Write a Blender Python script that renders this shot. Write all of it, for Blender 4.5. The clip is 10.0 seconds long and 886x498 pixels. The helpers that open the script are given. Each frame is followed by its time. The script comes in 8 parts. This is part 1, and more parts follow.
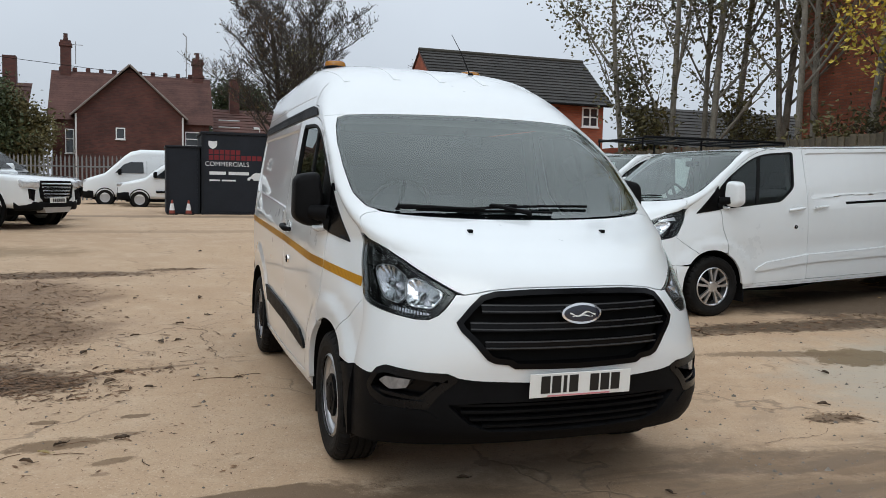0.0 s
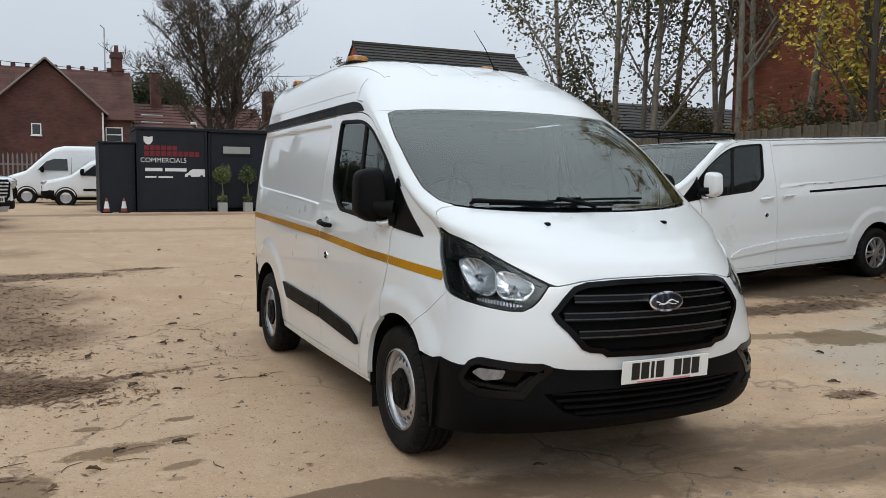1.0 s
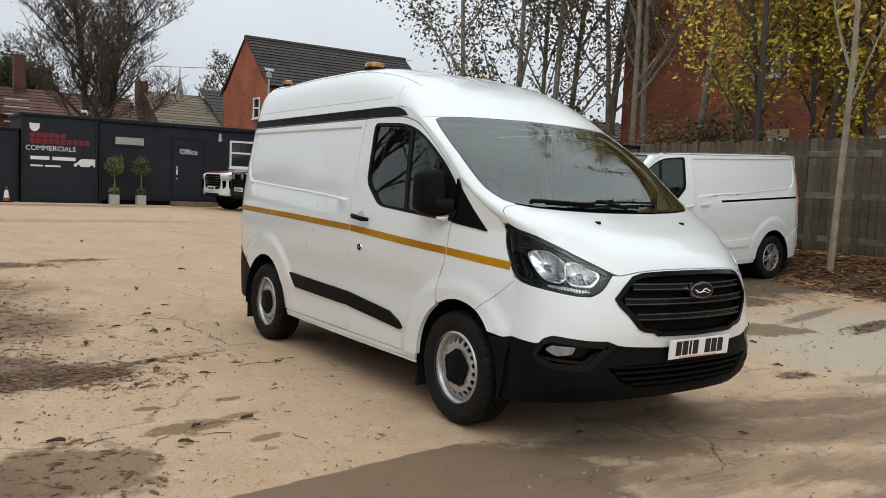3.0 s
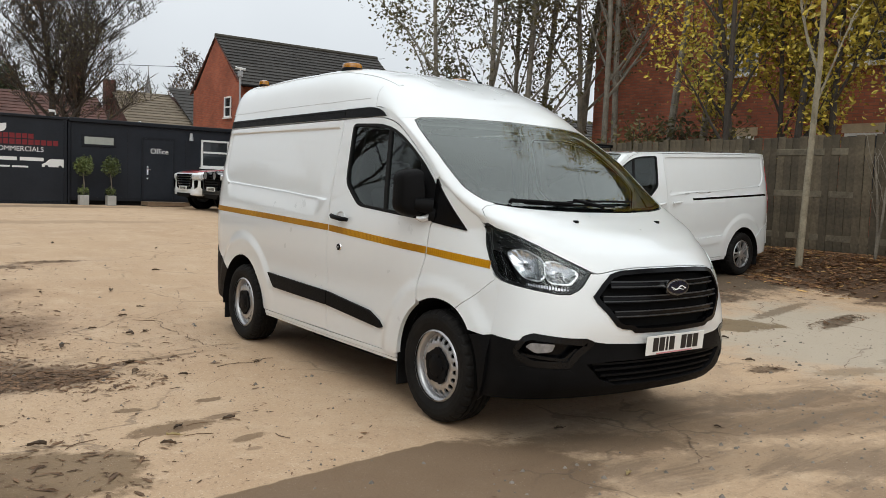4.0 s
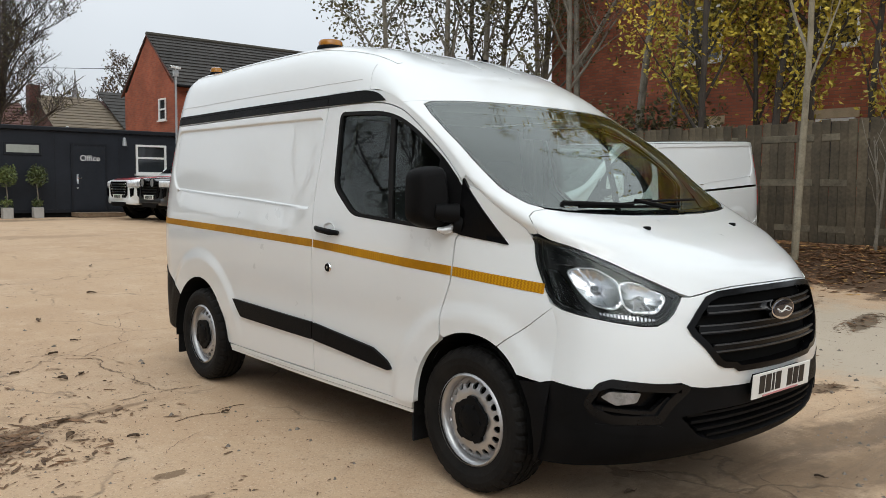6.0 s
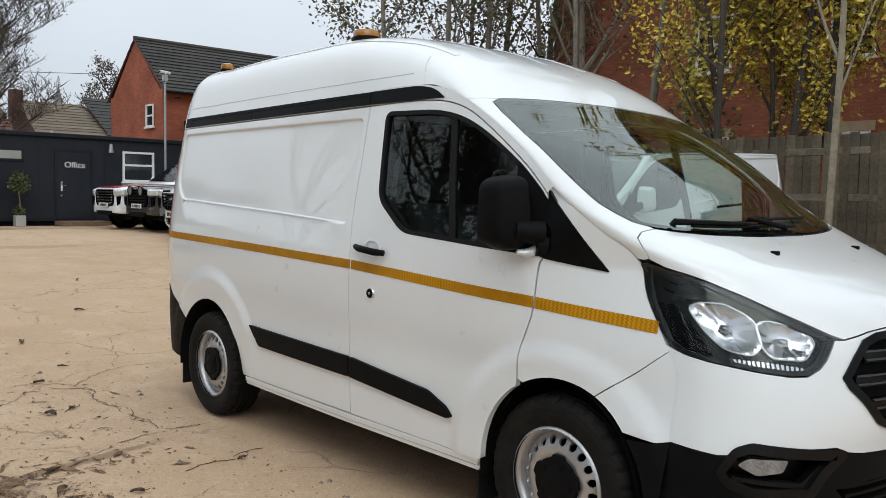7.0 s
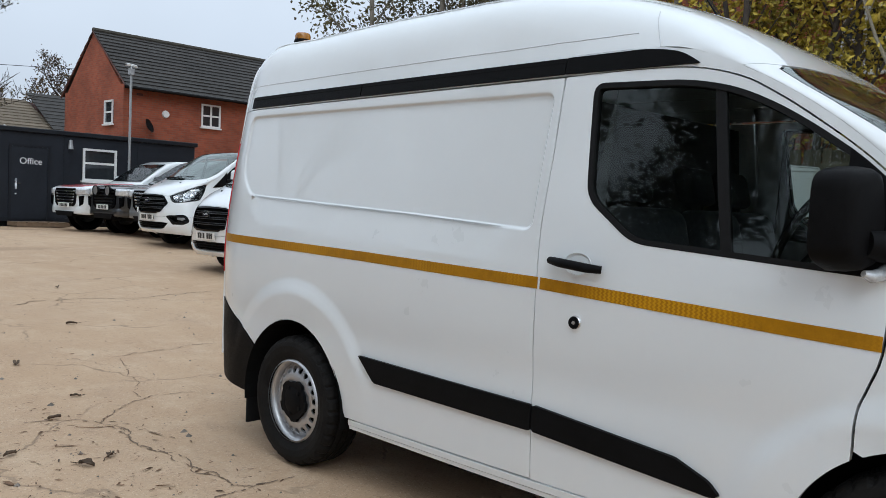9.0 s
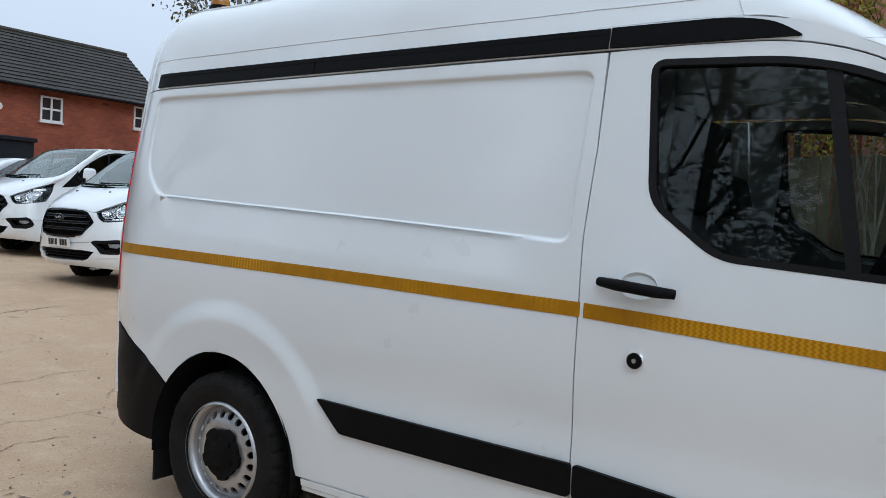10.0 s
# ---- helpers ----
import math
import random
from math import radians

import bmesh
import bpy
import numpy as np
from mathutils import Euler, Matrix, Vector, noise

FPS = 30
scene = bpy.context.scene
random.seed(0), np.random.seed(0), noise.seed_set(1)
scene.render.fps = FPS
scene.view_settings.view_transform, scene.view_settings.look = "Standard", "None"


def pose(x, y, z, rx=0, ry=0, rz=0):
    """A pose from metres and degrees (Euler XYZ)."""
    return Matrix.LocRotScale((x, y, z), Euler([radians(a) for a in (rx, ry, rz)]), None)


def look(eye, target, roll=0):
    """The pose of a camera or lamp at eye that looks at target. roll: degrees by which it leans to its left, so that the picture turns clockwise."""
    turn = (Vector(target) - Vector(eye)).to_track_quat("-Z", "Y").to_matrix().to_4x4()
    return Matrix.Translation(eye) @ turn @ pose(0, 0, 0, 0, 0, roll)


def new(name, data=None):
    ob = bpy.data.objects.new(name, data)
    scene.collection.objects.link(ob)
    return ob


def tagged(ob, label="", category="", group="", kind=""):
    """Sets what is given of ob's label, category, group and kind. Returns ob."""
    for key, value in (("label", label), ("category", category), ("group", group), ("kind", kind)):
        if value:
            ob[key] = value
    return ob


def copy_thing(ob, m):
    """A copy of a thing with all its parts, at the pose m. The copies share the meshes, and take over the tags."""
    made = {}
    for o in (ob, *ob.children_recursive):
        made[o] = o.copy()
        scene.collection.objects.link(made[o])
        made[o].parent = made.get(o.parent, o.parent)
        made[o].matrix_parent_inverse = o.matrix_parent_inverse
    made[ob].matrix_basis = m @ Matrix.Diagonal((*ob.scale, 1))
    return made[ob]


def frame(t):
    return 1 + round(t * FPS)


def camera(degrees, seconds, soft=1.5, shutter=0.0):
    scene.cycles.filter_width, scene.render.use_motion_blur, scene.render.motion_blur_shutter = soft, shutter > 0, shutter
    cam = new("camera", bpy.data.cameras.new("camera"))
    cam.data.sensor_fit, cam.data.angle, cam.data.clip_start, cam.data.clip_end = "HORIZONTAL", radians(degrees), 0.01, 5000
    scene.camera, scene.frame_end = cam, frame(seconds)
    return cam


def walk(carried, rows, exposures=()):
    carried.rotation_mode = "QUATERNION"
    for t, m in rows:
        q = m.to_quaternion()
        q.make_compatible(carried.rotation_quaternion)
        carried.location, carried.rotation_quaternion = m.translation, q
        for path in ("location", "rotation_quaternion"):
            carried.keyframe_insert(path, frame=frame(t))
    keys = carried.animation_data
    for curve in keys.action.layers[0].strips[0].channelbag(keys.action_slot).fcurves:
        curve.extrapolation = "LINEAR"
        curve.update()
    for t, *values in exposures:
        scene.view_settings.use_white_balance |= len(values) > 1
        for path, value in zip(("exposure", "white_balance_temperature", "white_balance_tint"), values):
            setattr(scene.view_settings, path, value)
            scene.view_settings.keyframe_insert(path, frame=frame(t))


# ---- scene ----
cam = camera(56.4, 10.0, soft=0.8)
PATH = [
    (0, (-1.872, -4.355, 1.482), (-1.196, -2.479, 1.331), 1.2),
    (0.5, (-2.254, -4.211, 1.471), (-1.488, -2.37, 1.306), 0.7),
    (1, (-2.63, -4.105, 1.477), (-1.774, -2.305, 1.313), 0.5),
    (1.5, (-2.94, -3.833, 1.474), (-1.998, -2.076, 1.318), 0.7),
    (2, (-3.296, -3.706, 1.469), (-2.269, -1.996, 1.32), 1.2),
    (2.5, (-3.641, -3.768, 1.455), (-2.547, -2.1, 1.305), 1.7),
    (2.7, (-3.749, -3.885, 1.441), (-2.633, -2.231, 1.291), 2.1),
    (3.8, (-3.973, -4.094, 1.456), (-2.785, -2.493, 1.297), 2.3),
    (4, (-3.934, -4.026, 1.452), (-2.738, -2.431, 1.298), 2.2),
    (4.5, (-3.776, -3.729, 1.46), (-2.56, -2.148, 1.305), 1.6),
    (5, (-3.652, -3.46, 1.445), (-2.41, -1.9, 1.29), 1.2),
    (5.2, (-3.602, -3.33, 1.439), (-2.343, -1.784, 1.288), 1.0),
    (6.3, (-3.55, -2.635, 1.457), (-2.232, -1.138, 1.308), 0.5),
    (6.5, (-3.522, -2.489, 1.44), (-2.196, -0.998, 1.3), 0.6),
    (7, (-3.401, -2.056, 1.458), (-2.065, -0.573, 1.331), 1.0),
    (7.5, (-3.455, -1.719, 1.435), (-2.115, -0.239, 1.319), 1.5),
    (8, (-3.531, -1.414, 1.426), (-2.186, 0.061, 1.312), 1.8),
    (8.5, (-3.499, -1.003, 1.41), (-2.126, 0.448, 1.303), 2.1),
    (9, (-3.486, -0.596, 1.379), (-2.052, 0.795, 1.281), 2.4),
    (9.5, (-3.449, -0.197, 1.409), (-1.921, 1.09, 1.322), 2.5),
    (10, (-3.268, 0.289, 1.363), (-1.611, 1.406, 1.291), 2.8),
]
walk(cam, [(t, look(eye, target, roll)) for t, eye, target, roll in PATH],
     exposures=[(0.0, 0.05, 6000, 4), (1.0, 0.07, 6050, 4), (2.5, 0.14, 6250, 4), (4.5, 0.26, 6420, 4), (6.5, 0.23, 6220, 4), (7.5, 0.19, 5990, 3), (9.0, 0.13, 5720, 3), (10.0, 0.10, 5490, 3)])

# ---- world ----
world = bpy.data.worlds.new("overcast_sky")
scene.world = world
world.use_nodes = True
wn = world.node_tree
SUN_ELEVATION, SUN_ROTATION = radians(42), radians(215)
sky = wn.nodes.new("ShaderNodeTexSky")
sky.sky_type = "NISHITA"
sky.sun_disc = False
sky.sun_elevation, sky.sun_rotation = SUN_ELEVATION, SUN_ROTATION
sky.dust_density = 4.0
# a closed grey cloud deck over the sky: brightest overhead, dimmer to the horizon
geo = wn.nodes.new("ShaderNodeTexCoord")
sep = wn.nodes.new("ShaderNodeSeparateXYZ")
wn.links.new(geo.outputs["Generated"], sep.inputs[0])
ramp = wn.nodes.new("ShaderNodeValToRGB")
ramp.color_ramp.elements[0].position, ramp.color_ramp.elements[0].color = 0.0, (5.6, 5.65, 6.1, 1)
ramp.color_ramp.elements[1].position, ramp.color_ramp.elements[1].color = 1.0, (13.0, 13.0, 13.4, 1)
wn.links.new(sep.outputs[2], ramp.inputs[0])
cloud = wn.nodes.new("ShaderNodeTexNoise")
cloud.inputs["Scale"].default_value, cloud.inputs["Detail"].default_value = 2.2, 5
wn.links.new(geo.outputs["Generated"], cloud.inputs[0])
cmap = wn.nodes.new("ShaderNodeMapRange")
cmap.inputs["From Min"].default_value, cmap.inputs["From Max"].default_value = 0.3, 0.7
cmap.inputs["To Min"].default_value, cmap.inputs["To Max"].default_value = 0.93, 1.07
wn.links.new(cloud.outputs[0], cmap.inputs[0])
deck = wn.nodes.new("ShaderNodeVectorMath")
deck.operation = "SCALE"
wn.links.new(ramp.outputs[0], deck.inputs[0])
wn.links.new(cmap.outputs[0], deck.inputs["Scale"])
cover = wn.nodes.new("ShaderNodeMix")
cover.data_type = "RGBA"
cover.inputs[0].default_value = 0.92
wn.links.new(sky.outputs[0], cover.inputs[6])
wn.links.new(deck.outputs[0], cover.inputs[7])
wn.links.new(cover.outputs[2], wn.nodes["Background"].inputs[0])
wn.nodes["Background"].inputs[1].default_value = 0.1
sun = new("sun", bpy.data.lights.new("sun", "SUN"))
sun.data.energy, sun.data.angle, sun.data.color = 0.6, radians(40), (1.0, 0.97, 0.93)
sun.matrix_world = look((-20, -25, 30), (0, 0, 0))
scene.view_settings.exposure = 0.0

# ---- materials ----
MATS = {}


def mat(name, col, rough=0.6, metal=0.0, var=0.12, scale=6.0, bump=0.0, bscale=60.0, coat=0.0, col2=None, spec=None, rvar=0.0, island=0.0):
    """A plain surface with two scales of colour variation, fine relief and uneven gloss."""
    m = bpy.data.materials.new(name)
    m.use_nodes = True
    nt = m.node_tree
    N, Lk = nt.nodes, nt.links
    p = N["Principled BSDF"]
    p.inputs["Roughness"].default_value, p.inputs["Metallic"].default_value = rough, metal
    p.inputs["Coat Weight"].default_value, p.inputs["Coat Roughness"].default_value = coat, 0.015
    if spec is not None:
        p.inputs["Specular IOR Level"].default_value = spec
    tc = N.new("ShaderNodeTexCoord")
    n1 = N.new("ShaderNodeTexNoise")
    n1.inputs["Scale"].default_value, n1.inputs["Detail"].default_value, n1.inputs["Roughness"].default_value = scale, 6, 0.65
    Lk.new(tc.outputs["Object"], n1.inputs["Vector"])
    n2 = N.new("ShaderNodeTexNoise")
    n2.inputs["Scale"].default_value, n2.inputs["Detail"].default_value = scale * 9, 4
    Lk.new(tc.outputs["Object"], n2.inputs["Vector"])
    add = N.new("ShaderNodeMath")
    add.operation = "MULTIPLY_ADD"
    add.inputs[1].default_value = 0.4
    Lk.new(n2.outputs[0], add.inputs[0])
    Lk.new(n1.outputs[0], add.inputs[2])
    mr = N.new("ShaderNodeMapRange")
    mr.inputs["From Min"].default_value, mr.inputs["From Max"].default_value = 0.45, 0.95
    Lk.new(add.outputs[0], mr.inputs[0])
    mix = N.new("ShaderNodeMix")
    mix.data_type = "RGBA"
    a = [c * (1 - var) for c in col]
    b = [min(1, c * (1 + var)) for c in col] if col2 is None else col2
    mix.inputs[6].default_value, mix.inputs[7].default_value = (*a, 1), (*b, 1)
    Lk.new(mr.outputs[0], mix.inputs[0])
    out = mix.outputs[2]
    if island:
        oi = N.new("ShaderNodeObjectInfo")
        gi = N.new("ShaderNodeNewGeometry")
        s = N.new("ShaderNodeMath")
        s.operation = "ADD"
        Lk.new(oi.outputs["Random"], s.inputs[0])
        Lk.new(gi.outputs["Random Per Island"], s.inputs[1])
        v = N.new("ShaderNodeMapRange")
        v.inputs["From Max"].default_value = 2.0
        v.inputs["To Min"].default_value, v.inputs["To Max"].default_value = 1 - island, 1 + island
        Lk.new(s.outputs[0], v.inputs[0])
        hs = N.new("ShaderNodeVectorMath")
        hs.operation = "SCALE"
        Lk.new(out, hs.inputs[0])
        Lk.new(v.outputs[0], hs.inputs["Scale"])
        out = hs.outputs[0]
    Lk.new(out, p.inputs["Base Color"])
    if rvar:
        rr = N.new("ShaderNodeMapRange")
        rr.inputs["To Min"].default_value, rr.inputs["To Max"].default_value = max(0.02, rough - rvar), min(1, rough + rvar)
        Lk.new(mr.outputs[0], rr.inputs[0])
        Lk.new(rr.outputs[0], p.inputs["Roughness"])
    if bump:
        n3 = N.new("ShaderNodeTexNoise")
        n3.inputs["Scale"].default_value, n3.inputs["Detail"].default_value = bscale, 5
        Lk.new(tc.outputs["Object"], n3.inputs["Vector"])
        bp = N.new("ShaderNodeBump")
        bp.inputs["Strength"].default_value, bp.inputs["Distance"].default_value = bump, 0.01
        Lk.new(n3.outputs[0], bp.inputs["Height"])
        Lk.new(bp.outputs[0], p.inputs["Normal"])
    MATS[name] = m
    return m


def glass_mat(name, tint, rough=0.0, ior=1.5):
    """A thin pane: tinted see-through with a Fresnel gloss on it."""
    m = bpy.data.materials.new(name)
    m.use_nodes = True
    nt = m.node_tree
    N, Lk = nt.nodes, nt.links
    for n in list(N):
        if n.type != "OUTPUT_MATERIAL":
            N.remove(n)
    o = [n for n in N if n.type == "OUTPUT_MATERIAL"][0]
    tr, gl, mx, fr = N.new("ShaderNodeBsdfTransparent"), N.new("ShaderNodeBsdfGlossy"), N.new("ShaderNodeMixShader"), N.new("ShaderNodeFresnel")
    tr.inputs[0].default_value = (*tint, 1)
    gl.inputs["Roughness"].default_value = rough
    gl.inputs[0].default_value = (0.94, 1.0, 0.97, 1)
    fr.inputs[0].default_value = ior
    Lk.new(fr.outputs[0], mx.inputs[0])
    Lk.new(tr.outputs[0], mx.inputs[1])
    Lk.new(gl.outputs[0], mx.inputs[2])
    Lk.new(mx.outputs[0], o.inputs[0])
    MATS[name] = m
    return m


PAINT = mat("white_paint", (0.785, 0.81, 0.822), 0.30, var=0.012, scale=1.2, coat=1.0, rvar=0.04)
BLACK = mat("black_plastic", (0.0065, 0.0065, 0.007), 0.5, var=0.25, scale=5, bump=0.12, bscale=420, rvar=0.08, spec=0.06)
GLOSSBLACK = mat("gloss_black", (0.003, 0.003, 0.0035), 0.2, var=0.2, scale=5, spec=0.14)
SATIN = mat("satin_black_plastic", (0.006, 0.006, 0.0065), 0.24, var=0.2, scale=6, spec=0.22)
RUBBER = mat("black_rubber", (0.008, 0.008, 0.0085), 0.75, var=0.25, scale=8, bump=0.15, bscale=200, spec=0.2)
TYRE = mat("tyre_rubber", (0.0085, 0.0085, 0.009), 0.7, var=0.3, scale=7, bump=0.2, bscale=150, col2=(0.018, 0.0165, 0.015), spec=0.12)
STEEL = mat("silver_wheel", (0.50, 0.50, 0.51), 0.36, metal=0.75, var=0.08, scale=8, rvar=0.08)
ALLOY = mat("alloy_wheel", (0.68, 0.68, 0.69), 0.28, metal=0.85, var=0.06, scale=8)
CHROME = mat("chrome", (0.85, 0.85, 0.86), 0.08, metal=1.0, var=0.02)
REDLENS = mat("red_lens", (0.42, 0.01, 0.015), 0.12, var=0.1, coat=0.6)
BLUE = mat("badge_blue", (0.002, 0.004, 0.016), 0.2, var=0.1, coat=0.8)
PLATE = mat("plate_white", (0.78, 0.78, 0.75), 0.35, var=0.03, scale=12)
PLATEINK = mat("plate_black", (0.01, 0.01, 0.01), 0.4, var=0.1)
PINK = mat("pink_print", (0.60, 0.25, 0.27), 0.4, var=0.1)
DARK = mat("dark_underbody", (0.006, 0.006, 0.006), 0.9, var=0.3, spec=0.1)
CABIN = mat("cabin_grey_plastic", (0.06, 0.062, 0.064), 0.7, var=0.15, bump=0.15, bscale=250)
CABINLIGHT = mat("cabin_headlining", (0.42, 0.42, 0.40), 0.9, var=0.08)
BULKHEAD = mat("bulkhead_grey_panel", (0.05, 0.052, 0.055), 0.8, var=0.2, scale=4)
SEAT = mat("seat_cloth", (0.05, 0.052, 0.058), 0.95, var=0.25, scale=40, bump=0.2, bscale=400)
FOGGLASS = mat("fog_lamp_glass", (0.30, 0.30, 0.31), 0.22, metal=0.6, var=0.4, scale=30, bump=0.4, bscale=90, coat=0.6)
REFLECTOR = mat("lamp_reflector", (0.66, 0.66, 0.68), 0.20, metal=1.0, var=0.05)
LAMPDARK = mat("lamp_dark_bezel", (0.009, 0.0095, 0.010), 0.3, var=0.2, spec=0.22)
LENSWHITE = mat("bright_lamp_lens", (0.62, 0.64, 0.66), 0.18, metal=0.3, var=0.35, scale=24, bump=0.3, bscale=60, coat=0.6)
# flashing beacon's glow put into the base colour, midway between lit and dark
HALFLIT_AMBER = mat("half_lit_amber_lens", (0.34, 0.135, 0.010), 0.14, var=0.25, scale=30, coat=0.5)
# lighter grey for thin grille strips: gloss highlights put into the colour
HIGHLIGHT_RIDGE = mat("grille_highlight_grey", (0.030, 0.031, 0.033), 0.35, var=0.15, scale=8)
SILVER = mat("silver_plastic", (0.55, 0.55, 0.56), 0.3, metal=0.8, var=0.05)
CLEAR = glass_mat("lamp_clear_lens", (0.93, 0.95, 0.97))
SCREEN = glass_mat("windscreen_glass", (0.70, 0.82, 0.78), ior=2.0)
SIDEGLASS = glass_mat("side_glass", (0.62, 0.68, 0.66), ior=1.5)


def tape_mat():
    """Amber reflective film: zig-zag rows of small prism cells under a clear skin."""
    m = mat("yellow_reflective_tape", (0.36, 0.160, 0.001), 0.42, var=0.15, scale=20, col2=(0.44, 0.200, 0.001), spec=0.2)
    N, Lk = m.node_tree.nodes, m.node_tree.links
    p = N["Principled BSDF"]
    base = p.inputs["Base Color"].links[0].from_socket
    tc = N.new("ShaderNodeTexCoord")
    sep = N.new("ShaderNodeSeparateXYZ")
    Lk.new(tc.outputs["Object"], sep.inputs[0])

    def op(kind, a, b=0.0):
        q = N.new("ShaderNodeMath")
        q.operation = kind
        for i, v in enumerate((a, b)):
            if isinstance(v, float):
                q.inputs[i].default_value = v
            else:
                Lk.new(v, q.inputs[i])
        return q.outputs[0]
    zig = op("PINGPONG", op("ADD", sep.outputs[2], 10.0), 0.0065)
    cell = op("PINGPONG", op("ADD", op("ADD", sep.outputs[1], zig), 10.0), 0.009)
    patch = N.new("ShaderNodeTexNoise")
    patch.inputs["Scale"].default_value = 1.3
    Lk.new(tc.outputs["Object"], patch.inputs["Vector"])
    pm = N.new("ShaderNodeMapRange")
    pm.inputs["From Min"].default_value, pm.inputs["From Max"].default_value = 0.42, 0.56
    Lk.new(patch.outputs[0], pm.inputs[0])
    f = op("MULTIPLY", op("GREATER_THAN", cell, 0.0045), op("MULTIPLY", pm.outputs[0], 0.75))
    mx = N.new("ShaderNodeMix")
    mx.data_type = "RGBA"
    mx.inputs[7].default_value = (0.60, 0.30, 0.004, 1)
    Lk.new(f, mx.inputs[0])
    Lk.new(base, mx.inputs[6])
    Lk.new(mx.outputs[2], p.inputs["Base Color"])
    return m


YELLOW = tape_mat()

# ---- mesh kit ----
from mathutils.geometry import delaunay_2d_cdt


def thing(name, label, category, group="", kind="", m=None):
    ob = new(name)
    ob.empty_display_size = 0.2
    if m is not None:
        ob.matrix_world = m
    return tagged(ob, label, category, group, kind)


def mesh_of(name, bm, material, smooth=False):
    me = bpy.data.meshes.new(name)
    bm.to_mesh(me)
    bm.free()
    for mm in (material if isinstance(material, (list, tuple)) else (material,)):
        me.materials.append(mm)
    if smooth:
        me.polygons.foreach_set("use_smooth", [True] * len(me.polygons))
        me.set_sharp_from_angle(angle=radians(38))
        if "skin_normal" in me.attributes:
            nv = np.zeros(len(me.vertices) * 3, dtype=np.float32)
            me.attributes["skin_normal"].data.foreach_get("vector", nv)
            me.normals_split_custom_set_from_vertices(nv.reshape(-1, 3).tolist())
    return me


def part(name, bm, material, parent=None, label="", smooth=False, m=None):
    ob = new(name, mesh_of(name, bm, material, smooth))
    if m is not None:
        ob.matrix_local = m
    if parent is not None:
        ob.parent = parent
    if label:
        ob["label"] = label
    return ob


def box(x0, x1, y0, y1, z0, z1, bevel=0.0, seg=2, bm=None):
    out = bm or bmesh.new()
    made = bmesh.ops.create_cube(out, size=1)["verts"]
    for v in made:
        v.co = Vector(((x0 + x1) / 2 + v.co.x * (x1 - x0), (y0 + y1) / 2 + v.co.y * (y1 - y0), (z0 + z1) / 2 + v.co.z * (z1 - z0)))
    if bevel:
        es = list({e for v in made for e in v.link_edges})
        bmesh.ops.bevel(out, geom=es, offset=bevel, segments=seg, profile=0.5, affect="EDGES")
    return out


def tube(path, radius, seg=8, bm=None, caps=True):
    """A round bar along points; radius may be one number or one for each point."""
    out = bm or bmesh.new()
    pts = [Vector(p) for p in path]
    rads = radius if isinstance(radius, (list, tuple)) else [radius] * len(pts)
    rings, side = [], None
    for i, p in enumerate(pts):
        d = (pts[min(i + 1, len(pts) - 1)] - pts[max(i - 1, 0)]).normalized()
        if side is None:
            side = d.orthogonal().normalized()
        side = (side - d * side.dot(d)).normalized()
        up = d.cross(side)
        rings.append([out.verts.new(p + (side * math.cos(k * math.tau / seg) + up * math.sin(k * math.tau / seg)) * rads[i]) for k in range(seg)])
    for a, b in zip(rings, rings[1:]):
        for k in range(seg):
            out.faces.new((a[k], a[(k + 1) % seg], b[(k + 1) % seg], b[k]))
    if caps:
        out.faces.new(rings[0][::-1])
        out.faces.new(rings[-1])
    return out


def spin(profile, seg=40, axis="x", at=(0, 0, 0), bm=None, close=False):
    """Turns (radius, along) points round an axis."""
    out = bm or bmesh.new()
    rings = []
    for k in range(seg):
        c, s = math.cos(k * math.tau / seg), math.sin(k * math.tau / seg)
        ring = []
        for r, h in profile:
            q = {"x": (h, r * c, r * s), "y": (r * c, h, r * s), "z": (r * c, r * s, h)}[axis]
            ring.append(out.verts.new(Vector(q) + Vector(at)))
        rings.append(ring)
    n = len(profile)
    for k in range(seg):
        a, b = rings[k], rings[(k + 1) % seg]
        for i in range(n if close else n - 1):
            j = (i + 1) % n
            out.faces.new((a[i], a[j], b[j], b[i]))
    bmesh.ops.remove_doubles(out, verts=out.verts, dist=1e-5)
    bmesh.ops.recalc_face_normals(out, faces=out.faces)
    return out


def prism(poly, h0, h1, axis="z", bm=None, bevel=0.0):
    """A polygon of (a, b) points pushed along an axis: z (x, y), y (x, z) or x (y, z)."""
    out = bm or bmesh.new()
    put = {"z": lambda a, b, h: (a, b, h), "y": lambda a, b, h: (a, h, b), "x": lambda a, b, h: (h, a, b)}[axis]
    lo = [out.verts.new(put(a, b, h0)) for a, b in poly]
    hi = [out.verts.new(put(a, b, h1)) for a, b in poly]
    fs = [out.faces.new(lo[::-1]), out.faces.new(hi)]
    for i in range(len(poly)):
        j = (i + 1) % len(poly)
        fs.append(out.faces.new((lo[i], lo[j], hi[j], hi[i])))
    bmesh.ops.recalc_face_normals(out, faces=fs)
    if bevel:
        bmesh.ops.bevel(out, geom=list({e for f in fs for e in f.edges}), offset=bevel, segments=2, profile=0.5, affect="EDGES")
    return out


